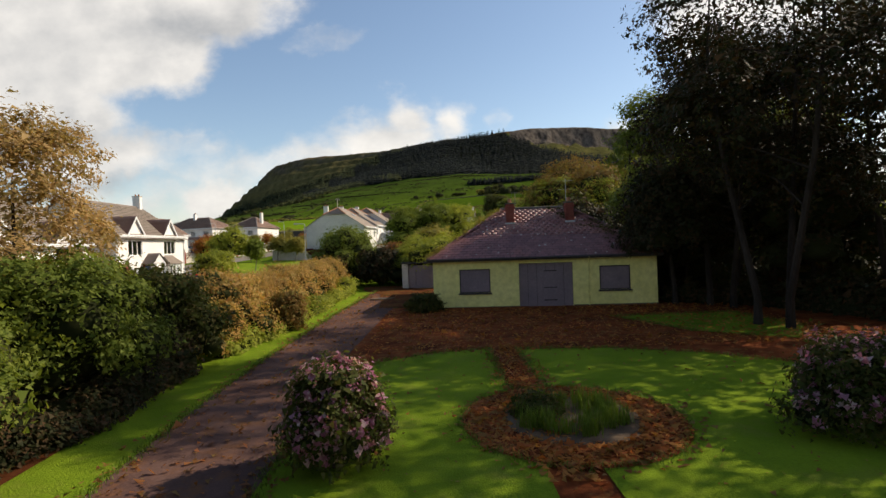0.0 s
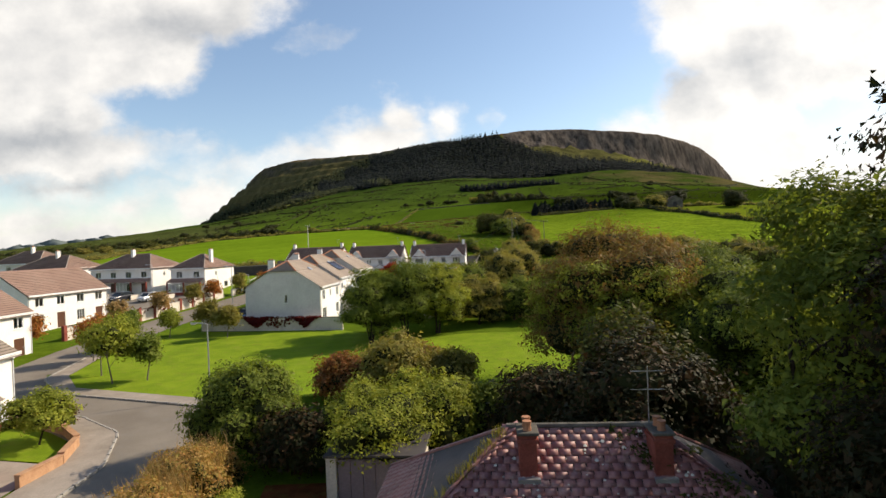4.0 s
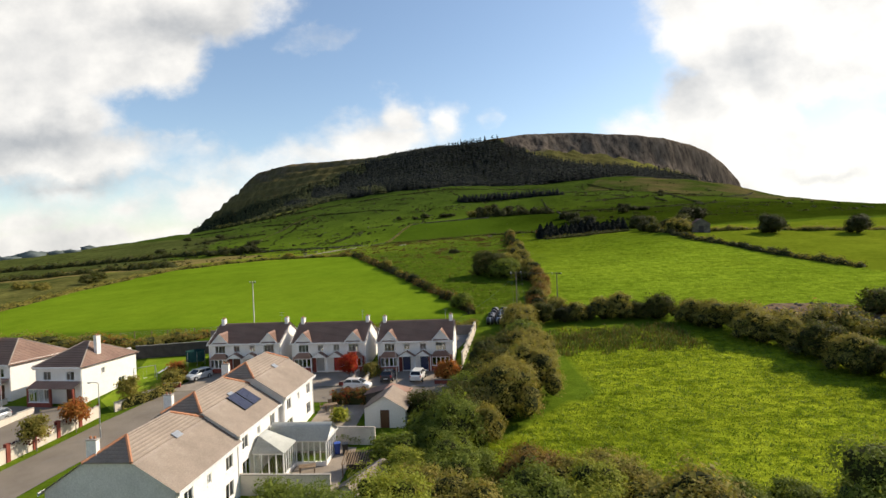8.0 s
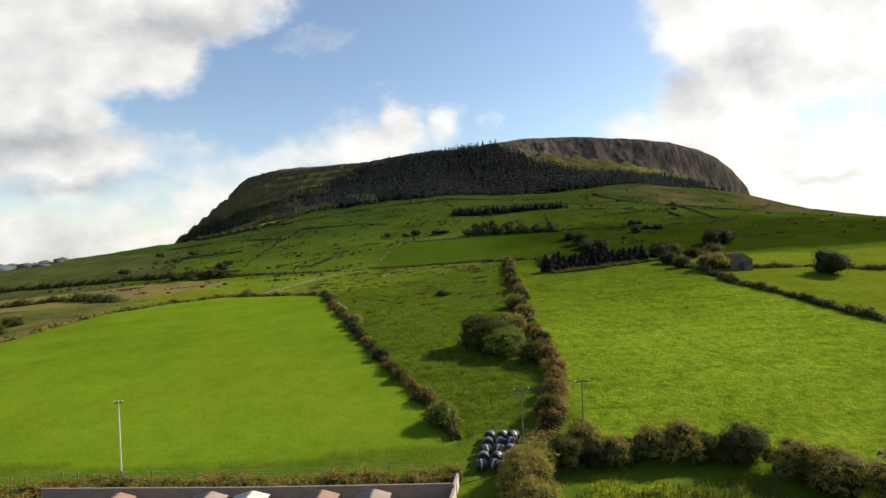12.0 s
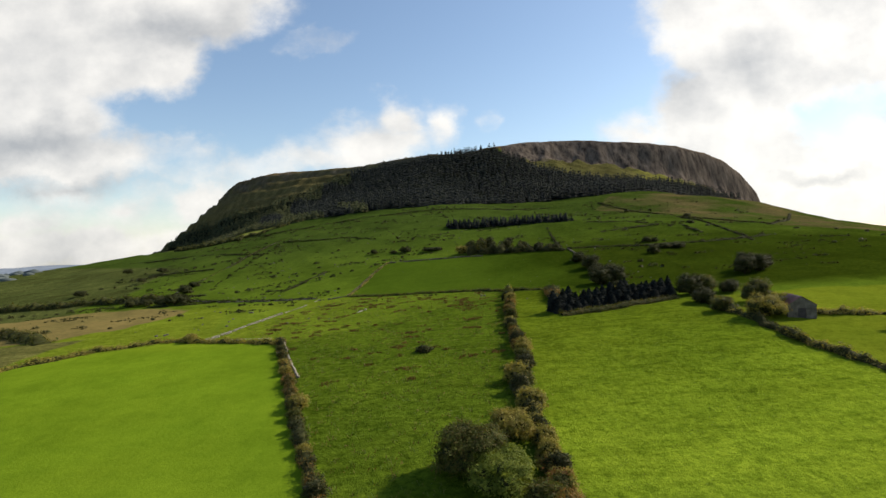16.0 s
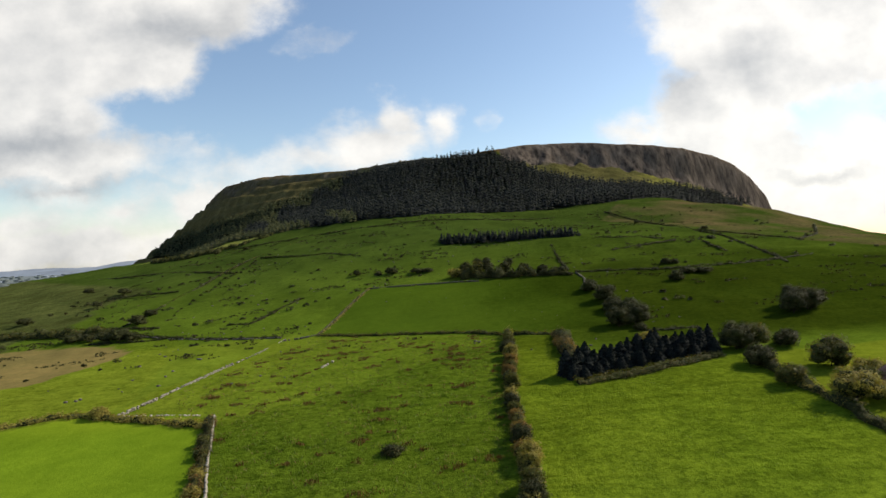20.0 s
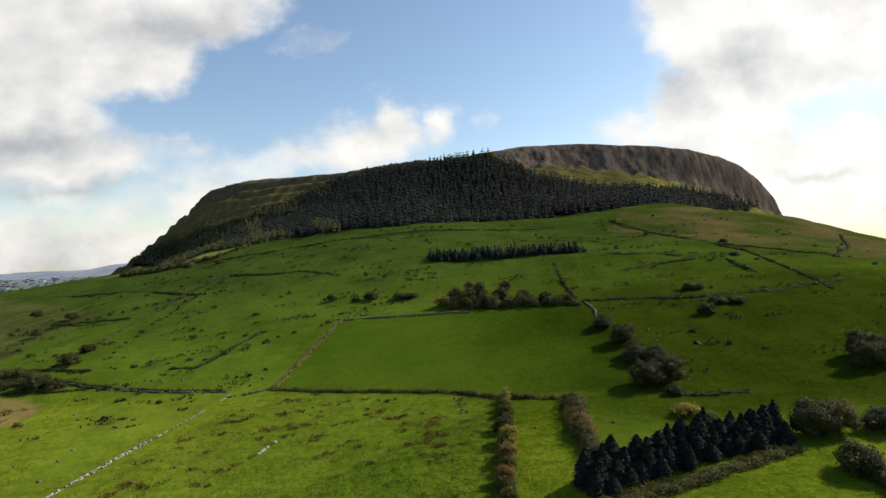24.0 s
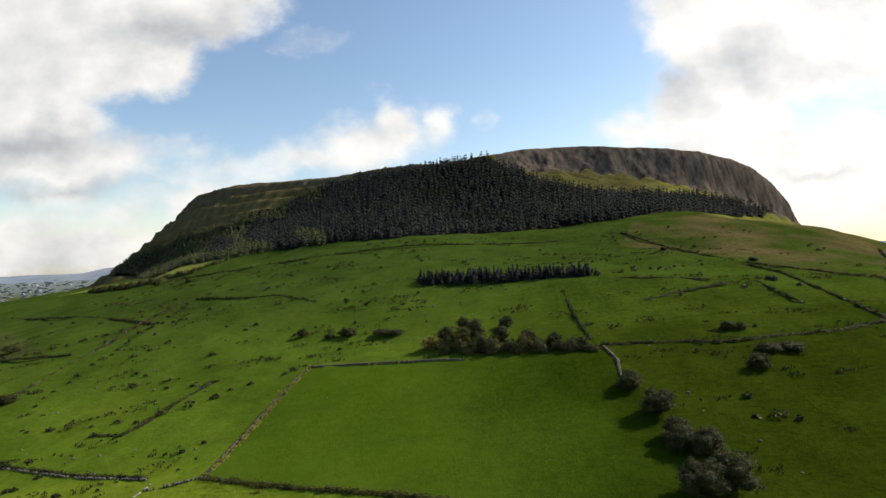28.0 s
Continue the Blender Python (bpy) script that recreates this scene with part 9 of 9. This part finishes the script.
hedge("field_bank", [(-25.5, 275), (-40, 281), (-62, 289.5), (-80, 282.5), (-93, 270), (-99, 250), (-103, 228), (-103, 200), (-100, 165)], 2.0, [1.0, 0.8, 0.9, 1.0, 1.0, 0.8, 0.7, 0.7, 0.7], 120, 0.3, L_OLIVE, "overgrown bank at the top of the mown field", 179, category="field bank", rough=0.6)
CONIFER_AT = [(53.0 + 38.0 * k / 21 + 1.1 * math.sin(k * 2.3 + r * 2.1), 283.4 + 12.0 * math.sin(1.5 * k / 21) + 1.1 * math.cos(k * 1.7 + r) + 2.2 * r) for k in range(22) for r in range(3)]


def spruce(seed, h, r):
    rng = np.random.default_rng(seed)
    t = thing("conifer", pose(0, 0, 0), "dark green spruce in a shelter belt", "conifer", "shelter belt")
    n = 2600
    u = rng.random(n) ** 1.15
    a = rng.random(n) * 6.28
    tier = 0.82 + 0.18 * np.sin(u * 40)
    rad = r * (1 - u ** 2.0) ** 0.85 * tier * (0.55 + 0.5 * rng.random(n)) + 0.05
    p = np.stack([rad * np.cos(a), rad * np.sin(a), h * (0.06 + 0.94 * u)], 1)
    d = np.stack([np.cos(a), np.sin(a), np.full(n, 0.5)], 1)
    v, f = leaves(p, d, 0.30, rng, 1.8)
    part("foliage", mesh_np("foliage", v, f, [L_CONIFER]), L_CONIFER, t)
    bm = bmesh.new()
    tube(bm, [(0, 0, -0.4, 0.16), (0, 0, h * 0.5, 0.1), (0, 0, h * 0.96, 0.03)], 6)
    part("trunk", bm, BARK, t)
    cv, cf = conifer_arrays(0, 0, 0.1, h * 0.90, r * 0.72, rng, 6, 7)
    part("boughs", mesh_np("boughs", cv, cf, [L_CONIFER]), L_CONIFER, t)
    return t


protos = [spruce(180 + k, 6.2, 2.0 + 0.35 * k) for k in range(3)]
for k, (x, y) in enumerate(CONIFER_AT):
    s, w = 0.62 + 0.46 * ((k * 37) % 11) / 10, 0.78 + 0.4 * ((k * 53) % 13) / 12
    m = Matrix.Translation((x, y, ground(x, y))) @ Matrix.Rotation(k * 1.3, 4, "Z") @ Matrix.Diagonal((w, w, s, 1))
    if k < 3:
        protos[k].matrix_basis = m
    else:
        copy_thing(protos[k % 3], m)
hedge("conifer_hem", [(53, 281), (70, 285.5), (91, 293)], 2.4, 1.0, 160, 0.3, L_DARK, "bramble fringe at the foot of the conifers", 184, category="undergrowth")
for k, (x, y, h, r, m) in enumerate(((97.0, 297.0, 6.4, 4.4, L_THORN), (102.5, 298.0, 5.6, 3.8, L_DARK), (110.0, 297.5, 3.2, 3.2, L_THORN), (94.4, 283.0, 3.6, 3.4, L_THORN), (92.8, 269.0, 3.2, 2.6, L_DARK), (107.3, 278.0, 5.8, 4.8, L_DARK), (97.0, 257.5, 5.0, 4.4, L_OLIVE), (109.0, 270.0, 2.8, 3.0, L_OLIVE), (102.0, 262.0, 4.2, 3.0, L_DARK),
                                     (122.0, 241.0, 6.2, 4.8, L_THORN), (148.0, 236.0, 5.8, 4.4, L_THORN), (133.0, 329.5, 6.4, 3.8, L_THORN), (138.5, 331.5, 6.8, 3.8, L_THORN), (143.0, 334.0, 5.6, 3.4, L_THORN), (137.0, 337.0, 6.2, 3.6, L_THORN))):
    tree("field_tree", x, y, h, r, "rounded dark field tree", m, 6500, 0.26, 190 + k, 0.08, lobes=10, core=0.76, group="field trees")
for k, (x, y, h, r) in enumerate(((79.0, 330.5, 5.6, 4.4), (84.4, 331.5, 5.8, 4.6), (86.7, 344.5, 4.4, 3.8), (82.6, 347.5, 3.8, 3.2), (84.0, 351.5, 3.8, 2.8), (84.8, 363.2, 5.2, 3.9), (83.4, 377.0, 3.6, 3.2), (83.1, 323.8, 1.5, 1.4))):
    tree("field_tree", x, y, h, r, "dark rounded tree along the field edge", L_THORN, 8000, 0.24, 205 + k, 0.03, lobes=10, core=0.8, group="field edge trees", squash=0.75)
hedge("thicket", [(36, 416), (46, 413.5), (58, 411), (70, 407.5), (84, 404.5)], [6, 8, 7, 5, 3], [3.2, 3.8, 3.2, 2.6, 1.4], 480, 0.26, L_THORN, "dark thorn thicket above the field", 211, category="thicket", second=(L_DARK, 0.4), rough=0.7)
for k, (x, y, h, r, m) in enumerate(((42.5, 417, 7.0, 3.8, L_DARK), (38.0, 421, 6.4, 3.2, L_THORN), (48.0, 424, 7.2, 3.4, L_THORN), (45.0, 434, 5.4, 2.6, L_THORN), (56.0, 419, 5.0, 3.0, L_THORN), (60.0, 434, 3.8, 2.2, L_THORN), (64.0, 414, 4.4, 3.0, L_THORN), (72.0, 411, 3.6, 2.6, L_THORN), (79.0, 407, 3.0, 2.2, L_THORN), (33.0, 419, 4.2, 3.2, L_OLIVE))):
    tree("thicket_tree", x, y, h, r, "small thorn tree in the thicket", m, 4200, 0.27, 215 + k, 0.05, lobes=8, core=0.78, group="thicket trees")
for k, (x, y, r, h, m) in enumerate(((119.2, 380.5, 3.0, 4.4, L_THORN), (129.0, 391.5, 3.6, 2.4, L_THORN), (136.0, 392.0, 4.0, 2.2, L_THORN), (129.0, 413.5, 2.3, 2.4, L_THORN), (133.0, 412.5, 1.8, 2.0, L_THORN),
                                     (15.5, 442.0, 4.6, 2.0, L_THORN), (20.5, 440.5, 3.0, 1.8, L_THORN), (2.1, 445.5, 3.6, 3.4, L_THORN), (-16.4, 453.5, 1.8, 2.3, L_THORN), (-4.5, 446, 1.5, 1.5, L_THORN), (-110.0, 414.0, 4.6, 4.6, L_THORN), (-104.5, 389.5, 5.0, 5.4, L_THORN), (-111.0, 391.0, 4.4, 4.2, L_THORN), (-98.5, 387.5, 3.4, 3.4, L_THORN), (-128.4, 397.0, 5.0, 3.4, L_THORN), (-120.0, 395.0, 3.6, 3.0, L_THORN),
                                     (-111.3, 428.5, 3.2, 2.8, L_THORN), (-160.7, 499.0, 3.8, 3.2, L_THORN), (-198.0, 527.0, 3.8, 3.2, L_THORN), (-182.0, 446.0, 4.0, 3.2, L_THORN), (-154.0, 628.0, 3.6, 4.0, L_THORN), (-53.5, 286.6, 1.9, 2.2, L_OLIVE), (-112, 246, 3.2, 3.4, L_DARK), (-121, 236, 2.6, 2.6, L_OLIVE), (-118, 262, 3.0, 2.8, L_DARK), (-130, 222, 3.4, 3.0, L_THORN), (-138, 250, 3.0, 2.4, L_OLIVE), (14.1, 255.0, 1.7, 1.3, L_THORN), (80.6, 312.0, 2.8, 2.0, L_OLIVE), (82.2, 307.6, 2.4, 2.1, L_DARK), (178, 468, 2.6, 1.8, L_THORN), (196, 512, 2.2, 1.6, L_THORN), (168, 552, 1.8, 1.4, L_THORN), (-160, 470, 2.4, 2.2, L_THORN), (-120, 600, 2.4, 2.0, L_THORN))):
    bush("thorn_bush", x, y, r, h, "low dark thorn bush on the hillside", m, 2200, 0.26, 230 + k, 6, group="hillside thorns")
wood("larch_strip", scatter([(28, 501), (28.5, 511), (66, 499), (108, 490), (108.5, 481.5), (66, 488.5)], 2.0, 251), 5.2, 1.8, "narrow belt of dark conifers across the hillside", 251, 5, 6)
trees = scatter(FOREST, 3.7, 252)
mixed = [x < -130 + 60 * math.sin(y * 0.021) + 45 * math.sin(x * 0.13 + y * 0.05) for x, y in trees]
wood("forest", [p for p, m in zip(trees, mixed) if not m], 8.4, 2.6, "dark conifer plantation below the escarpment", 252, 3, 5)
wood("mixed_wood", [p for p, m in zip(trees, mixed) if m], 7.0, 2.6, "lighter mixed wood on the flank of the escarpment", 254, 3, 5, L_LARCH)

# field walls
dry_wall("stone_wall", [(-19.5, 361), (-14.6, 384), (-6.8, 418)], 0.7, 0.4, "grey dry stone wall beside the field", 261, 0.32, 0.35)
dry_wall("stone_wall", [(-6.8, 418), (18, 411.5), (43, 406)], 0.7, 0.4, "grey dry stone wall across the slope", 262, 0.36, 0.12)
dry_wall("stone_wall", [(-49.0, 286), (-45.3, 298), (-40.9, 317), (-38.0, 328)], 0.7, 0.4, "tumbled pale stone wall running up the rough field", 263, 0.34, 0.42, PALESTONE)
dry_wall("stone_wall", [(-38.0, 328), (-34.2, 344), (-30.6, 361)], 0.4, 0.5, "tumbled pale stone wall, mostly fallen", 2631, 0.32, 0.66, PALESTONE)
dry_wall("stone_wall", [(-53, 286.5), (-42, 285), (-29, 282)], 0.4, 0.4, "low pale stone edging along the mown field", 2632, 0.3, 0.4, PALESTONE)
dry_wall("stone_row", [(-9.4, 307.5), (-8.1, 314), (-6.4, 319)], 0.4, 0.6, "short row of white stones in the rough field", 2633, 0.5, 0.65, PALESTONE)
dry_wall("stone_wall", [(-30.5, 358), (-19.5, 361)], 0.5, 0.5, "tumbled pale stone wall", 264, 0.5, 0.2)
dry_wall("stone_wall", [(-107, 398), (-78, 380.2), (-52.7, 369.1), (-33, 363.5)], 0.6, 0.5, "tumbled low stone field wall", 265, 0.42, 0.3)
dry_wall("stone_wall", [(-116, 413), (-112.9, 439.7), (-109, 468.2), (-106, 511), (-99, 537), (-86, 557), (-72, 581)], 0.5, 0.5, "long stone wall running up the hillside", 266, 0.42, 0.3)
dry_wall("stone_wall", [(86, 406), (86.5, 395), (83.5, 383)], 0.7, 0.5, "grey stone wall at the thicket", 267, 0.5, 0.1)
for k, path in enumerate(([(163, 608), (170, 575), (178, 541), (185, 508), (209, 487), (228, 468)], [(86, 408), (100, 406), (125, 402), (160, 405), (200, 418)], [(-88.8, 537.8), (-58.4, 521.4), (-41, 517), (-19.4, 496)], [(114.5, 477.5), (152.5, 470)], [(116.4, 449.3), (157, 465)], [(170.3, 467), (169.4, 435.5)], [(181.5, 512.4), (190.8, 483.4), (187.7, 448.6), (183.3, 417.3), (178, 402)], [(88.3, 466), (84.3, 413.4)], [(83.1, 323.5), (90.2, 321.5), (99.1, 321.4)], [(-164.5, 488), (-117.7, 474.8)], [(-38.5, 420.3), (-45.5, 403.3), (-52, 390.1), (-62.4, 392.2)], [(-107, 398.6), (-78, 381), (-52.7, 370), (-33, 364)],
                          [(-150, 640), (-90, 606), (-20, 590), (60, 588), (120, 598)], [(-240, 610), (-170, 560), (-97, 503)], [(228, 468), (260, 500), (300, 560)], 
                          [(-116, 388), (-95, 383), (-75, 383)], [(-200, 430), (-130, 415), (-95, 403)])):
    hedge("hill_bank", path, 1.0, 0.5, 60, 0.28, L_THORN, "low dark field bank on the hillside", 270 + k, category="field bank", rough=0.8)
hedge("hill_hedge", [(-170, 668), (-140, 655), (-118, 668)], 5, 2.6, 60, 0.5, L_DARK, "dark scrub below the wood", 285, rough=0.6)
hedge("hill_hedge", [(-240, 700), (-190, 668), (-160, 650)], 7, 3.2, 60, 0.55, L_DARK, "dark scrub below the wood", 286, rough=0.6)
hedge("hill_hedge", [(-330, 330), (-240, 330), (-150, 345), (-112, 310)], 5, 2.2, 60, 0.5, L_DARK, "dark hedge on the low ground", 287, rough=0.6)
hedge("hill_hedge", [(-330, 430), (-230, 425), (-150, 412), (-116, 404)], 5, 2.6, 60, 0.5, L_DARK, "dark hedge on the low ground", 288, rough=0.6)
hedge("wall_grass", [(-19.0, 361), (-14.1, 384), (-6.3, 418)], 1.0, 0.45, 60, 0.25, L_OLIVE, "rough grass along the stone wall", 289, category="rough grass", rough=0.8)
hedge("wall_grass", [(-115.5, 413), (-112.3, 439.7), (-108.4, 468.2), (-105.4, 511), (-98.4, 537), (-85.4, 557), (-71.4, 581)], 1.2, 0.5, 30, 0.35, L_DARK, "rough grass along the hillside wall", 290, category="rough grass", rough=0.8)
# rushes and tussocks
rng = np.random.default_rng(300)
for nm, poly, spacing, blades, tall, mat, label, sd in (("rushes", STRIP_FIELD, 2.6, 7, 0.5, RUSH, "rushes and tussocks in the rough field", 301), ("paddock_tussocks", PADDOCK, 1.0, 9, 0.2, BLADE, "long grass tussocks in the paddock", 302), ("field_tussocks", RIGHT_FIELD, 2.6, 8, 0.13, BLADE, "grass tussocks in the grazed field", 303)):
    P = np.array(scatter(poly, spacing, sd))
    tufts(nm, np.column_stack([P, height(P[:, 0], P[:, 1])]), blades, tall, 0.10, mat, label, sd, 0.5, lean=0.8)
P = np.array([(25 + 22 * rng.random(), 136 + 9 * rng.random() + 3 * math.sin(k)) for k in range(420)])
tufts("paddock_weeds", np.column_stack([P, height(P[:, 0], P[:, 1])]), 12, 0.7, 0.10, RUSH, "tall docks and weeds in the paddock", 307, 0.4)
patch = []
for c in range(170):
    u = rng.random()
    cx, cy = -34 + 74 * rng.random(), 225 + 128 * rng.random() ** 0.6
    if inside(STRIP_FIELD, np.array([cx]), np.array([cy]))[0]:
        patch += [(cx + rng.normal(0, 0.5 + 1.0 * u * u), cy + rng.normal(0, 0.3 + 0.5 * u * u)) for _ in range(int(4 + 12 * u * u))]
P = np.array(patch)
tufts("brown_rushes", np.column_stack([P, height(P[:, 0], P[:, 1])]), 11, 0.5, 0.12, L_SEDGE, "brown dead rushes in patches", 304, 0.3)
# scattered stones on the slope
V, F, base = [], [], 0
for k in range(240):
    x, y = -90 + 190 * rng.random(), 300 + 240 * rng.random()
    s = (0.14 + 0.28 * rng.random()) * (0.45 if -22 < x < 88 and 328 < y < 418 else 1.0)
    w = BALL_V * s * np.array((1.3, 1, 0.7)) * (0.8 + 0.4 * rng.random((len(BALL_V), 1)))
    V.append(w + np.array((x, y, ground(x, y) + s * 0.3)))
    F.append(BALL_F + base)
    base += len(w)
tagged(new("field_stones", mesh_np("field_stones", np.concatenate(V), np.concatenate(F), [STONE])), "pale boulders scattered over the pasture", "stones", kind="stuff")

# dark rush clumps and low scrub over the hillside
patch = []
for c in range(420):
    cx, cy = -170 + 400 * rng.random(), 335 + 280 * rng.random()
    w = 0.5 + 2.2 * rng.random() ** 2
    patch += [(cx + rng.normal(0, 2.2 * w), cy + rng.normal(0, 0.8 * w)) for _ in range(int(4 + 5 * w))]
P = np.array(patch)
P = P[~(inside(RECT_FIELD, P[:, 0], P[:, 1]) | inside(FOREST, P[:, 0], P[:, 1]))]
tufts("hill_rushes", np.column_stack([P, height(P[:, 0], P[:, 1])]), 5, 0.6, 0.34, L_THORN, "dark rush clumps scattered over the hill pasture", 306, 0.35)

# the far country: low blue hills, and the plain with its trees and scattered houses
def ridge(name, points, depth, material, label):
    bm = bmesh.new()
    rows = []
    for k, (x, y, z) in enumerate(points):
        rows.append([bm.verts.new(c) for c in ((x, y - depth, -30), (x, y - depth * 0.4, z * 0.55 + 4 * math.sin(k * 1.9)), (x, y, z), (x, y + depth, -30))])
    for a, b in zip(rows, rows[1:]):
        for q in range(3):
            bm.faces.new((a[q], b[q], b[q + 1], a[q + 1]))
    me = bpy.data.meshes.new(name)
    bm.to_mesh(me)
    bm.free()
    me.materials.append(material)
    return tagged(new(name, me), label, "hills", kind="structure")


# both colours have the distance haze mixed in
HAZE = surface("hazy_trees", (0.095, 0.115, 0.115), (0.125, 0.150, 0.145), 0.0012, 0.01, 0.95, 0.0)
FAINT = surface("haze_faded_distance", (0.19, 0.23, 0.29), (0.25, 0.29, 0.34), 0.0012, 0.01, 0.95, 0.0)
ridge("backdrop_hills", [(-3600 + 110 * k, 3000, 14 + 26 * max(0, math.sin(k * 0.33 + 0.6)) + 14 * math.sin(k * 0.9) ** 2 + 4 * math.sin(k * 2.3)) for k in range(26)], 300, FAINT, "low haze-blue hills in the distance")
ridge("backdrop_hills", [(2450 + 70 * k, 3100, -30 + 95 * math.exp(-((k - 9) / 4.0) ** 2) + 4 * math.sin(k * 1.7)) for k in range(18)], 400, FAINT, "pointed haze-blue hill in the distance")
V, F, base = [], [], 0
for k in range(900):
    y = 620 + 2300 * rng.random() ** 1.3
    x = -y * (0.50 + 0.42 * rng.random()) - 60
    if k % 3:
        x, y = x + 60 * math.sin(k), y + 12 * math.sin(k * 0.7)
    s = 3.0 + 6.0 * rng.random()
    w = LUMP_V * np.array((s * 1.7, s, s * 0.7)) * (0.75 + 0.5 * rng.random((len(LUMP_V), 1)))
    V.append(w + np.array((x, y, far_ground(x, y))))
    F.append(LUMP_F + base)
    base += len(w)
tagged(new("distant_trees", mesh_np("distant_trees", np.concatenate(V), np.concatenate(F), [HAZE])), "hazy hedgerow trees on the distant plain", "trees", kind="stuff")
V, F, base = [], [], 0
for k in range(34):
    y = 900 + 1700 * rng.random()
    x = -y * (0.52 + 0.36 * rng.random()) - 60
    a, L, W, H = rng.random() * 3.14, 4 + 4 * rng.random(), 3.0, 3.5
    z = far_ground(x, y)
    c = np.array([(-L, -W, -2), (L, -W, -2), (L, W, -2), (-L, W, -2), (-L, -W, H), (L, -W, H), (L, W, H), (-L, W, H), (-L, 0, H + 2), (L, 0, H + 2)])
    V.append(np.stack([x + c[:, 0] * math.cos(a) - c[:, 1] * math.sin(a), y + c[:, 0] * math.sin(a) + c[:, 1] * math.cos(a), z + c[:, 2]], 1))
    F.append(np.array([(0, 1, 5), (0, 5, 4), (1, 2, 6), (1, 6, 5), (2, 3, 7), (2, 7, 6), (3, 0, 4), (3, 4, 7), (4, 5, 9), (4, 9, 8), (6, 7, 8), (6, 8, 9), (4, 8, 7), (5, 6, 9)]) + base)
    base += 10
tagged(new("distant_houses", mesh_np("distant_houses", np.concatenate(V), np.concatenate(F), [FAINT])), "haze-pale houses scattered over the distant plain", "houses", kind="stuff")

# low thorn and gorse scrub dotted over the slopes
spots = [(-190 + 250 * rng.random(), 335 + 290 * rng.random()) for _ in range(190)] + [(95 + 170 * rng.random(), 340 + 270 * rng.random()) for _ in range(90)]
for path in ([(-200, 400), (-140, 395), (-95, 403), (-50, 398), (-8, 420)], [(-180, 480), (-97, 503), (-60, 500), (28, 512)], [(-150, 640), (-90, 606), (-20, 590)], [(110, 484), (185, 508), (230, 470)], [(-97, 420), (-97, 500), (-80, 575)]):
    spots += along(path, 6.5, len(spots), 1.5)
spots = np.array([p for p in spots if not (-22 < p[0] < 90 and 325 < p[1] < 412)])
q = 0.35 + 0.95 * rng.random(len(spots)) ** 2.2
zs = height(spots[:, 0], spots[:, 1])
d = rng.normal(0, 1, (len(spots), 60, 3))
d /= np.linalg.norm(d, axis=2, keepdims=True)
d[..., 2] = np.abs(d[..., 2])
pts = np.stack([spots[:, 0], spots[:, 1], zs], 1)[:, None] + d * q[:, None, None] * np.array((1.7, 1.2, 1.3)) * (0.7 + 0.4 * rng.random((len(spots), 60, 1)))
v, f = leaves(pts.reshape(-1, 3), d.reshape(-1, 3), 0.42, rng)
tagged(new("hill_scrub", mesh_np("hill_scrub", v, f, [L_THORN])), "small dark thorn and gorse bushes dotted over the slope", "scrub", kind="stuff")
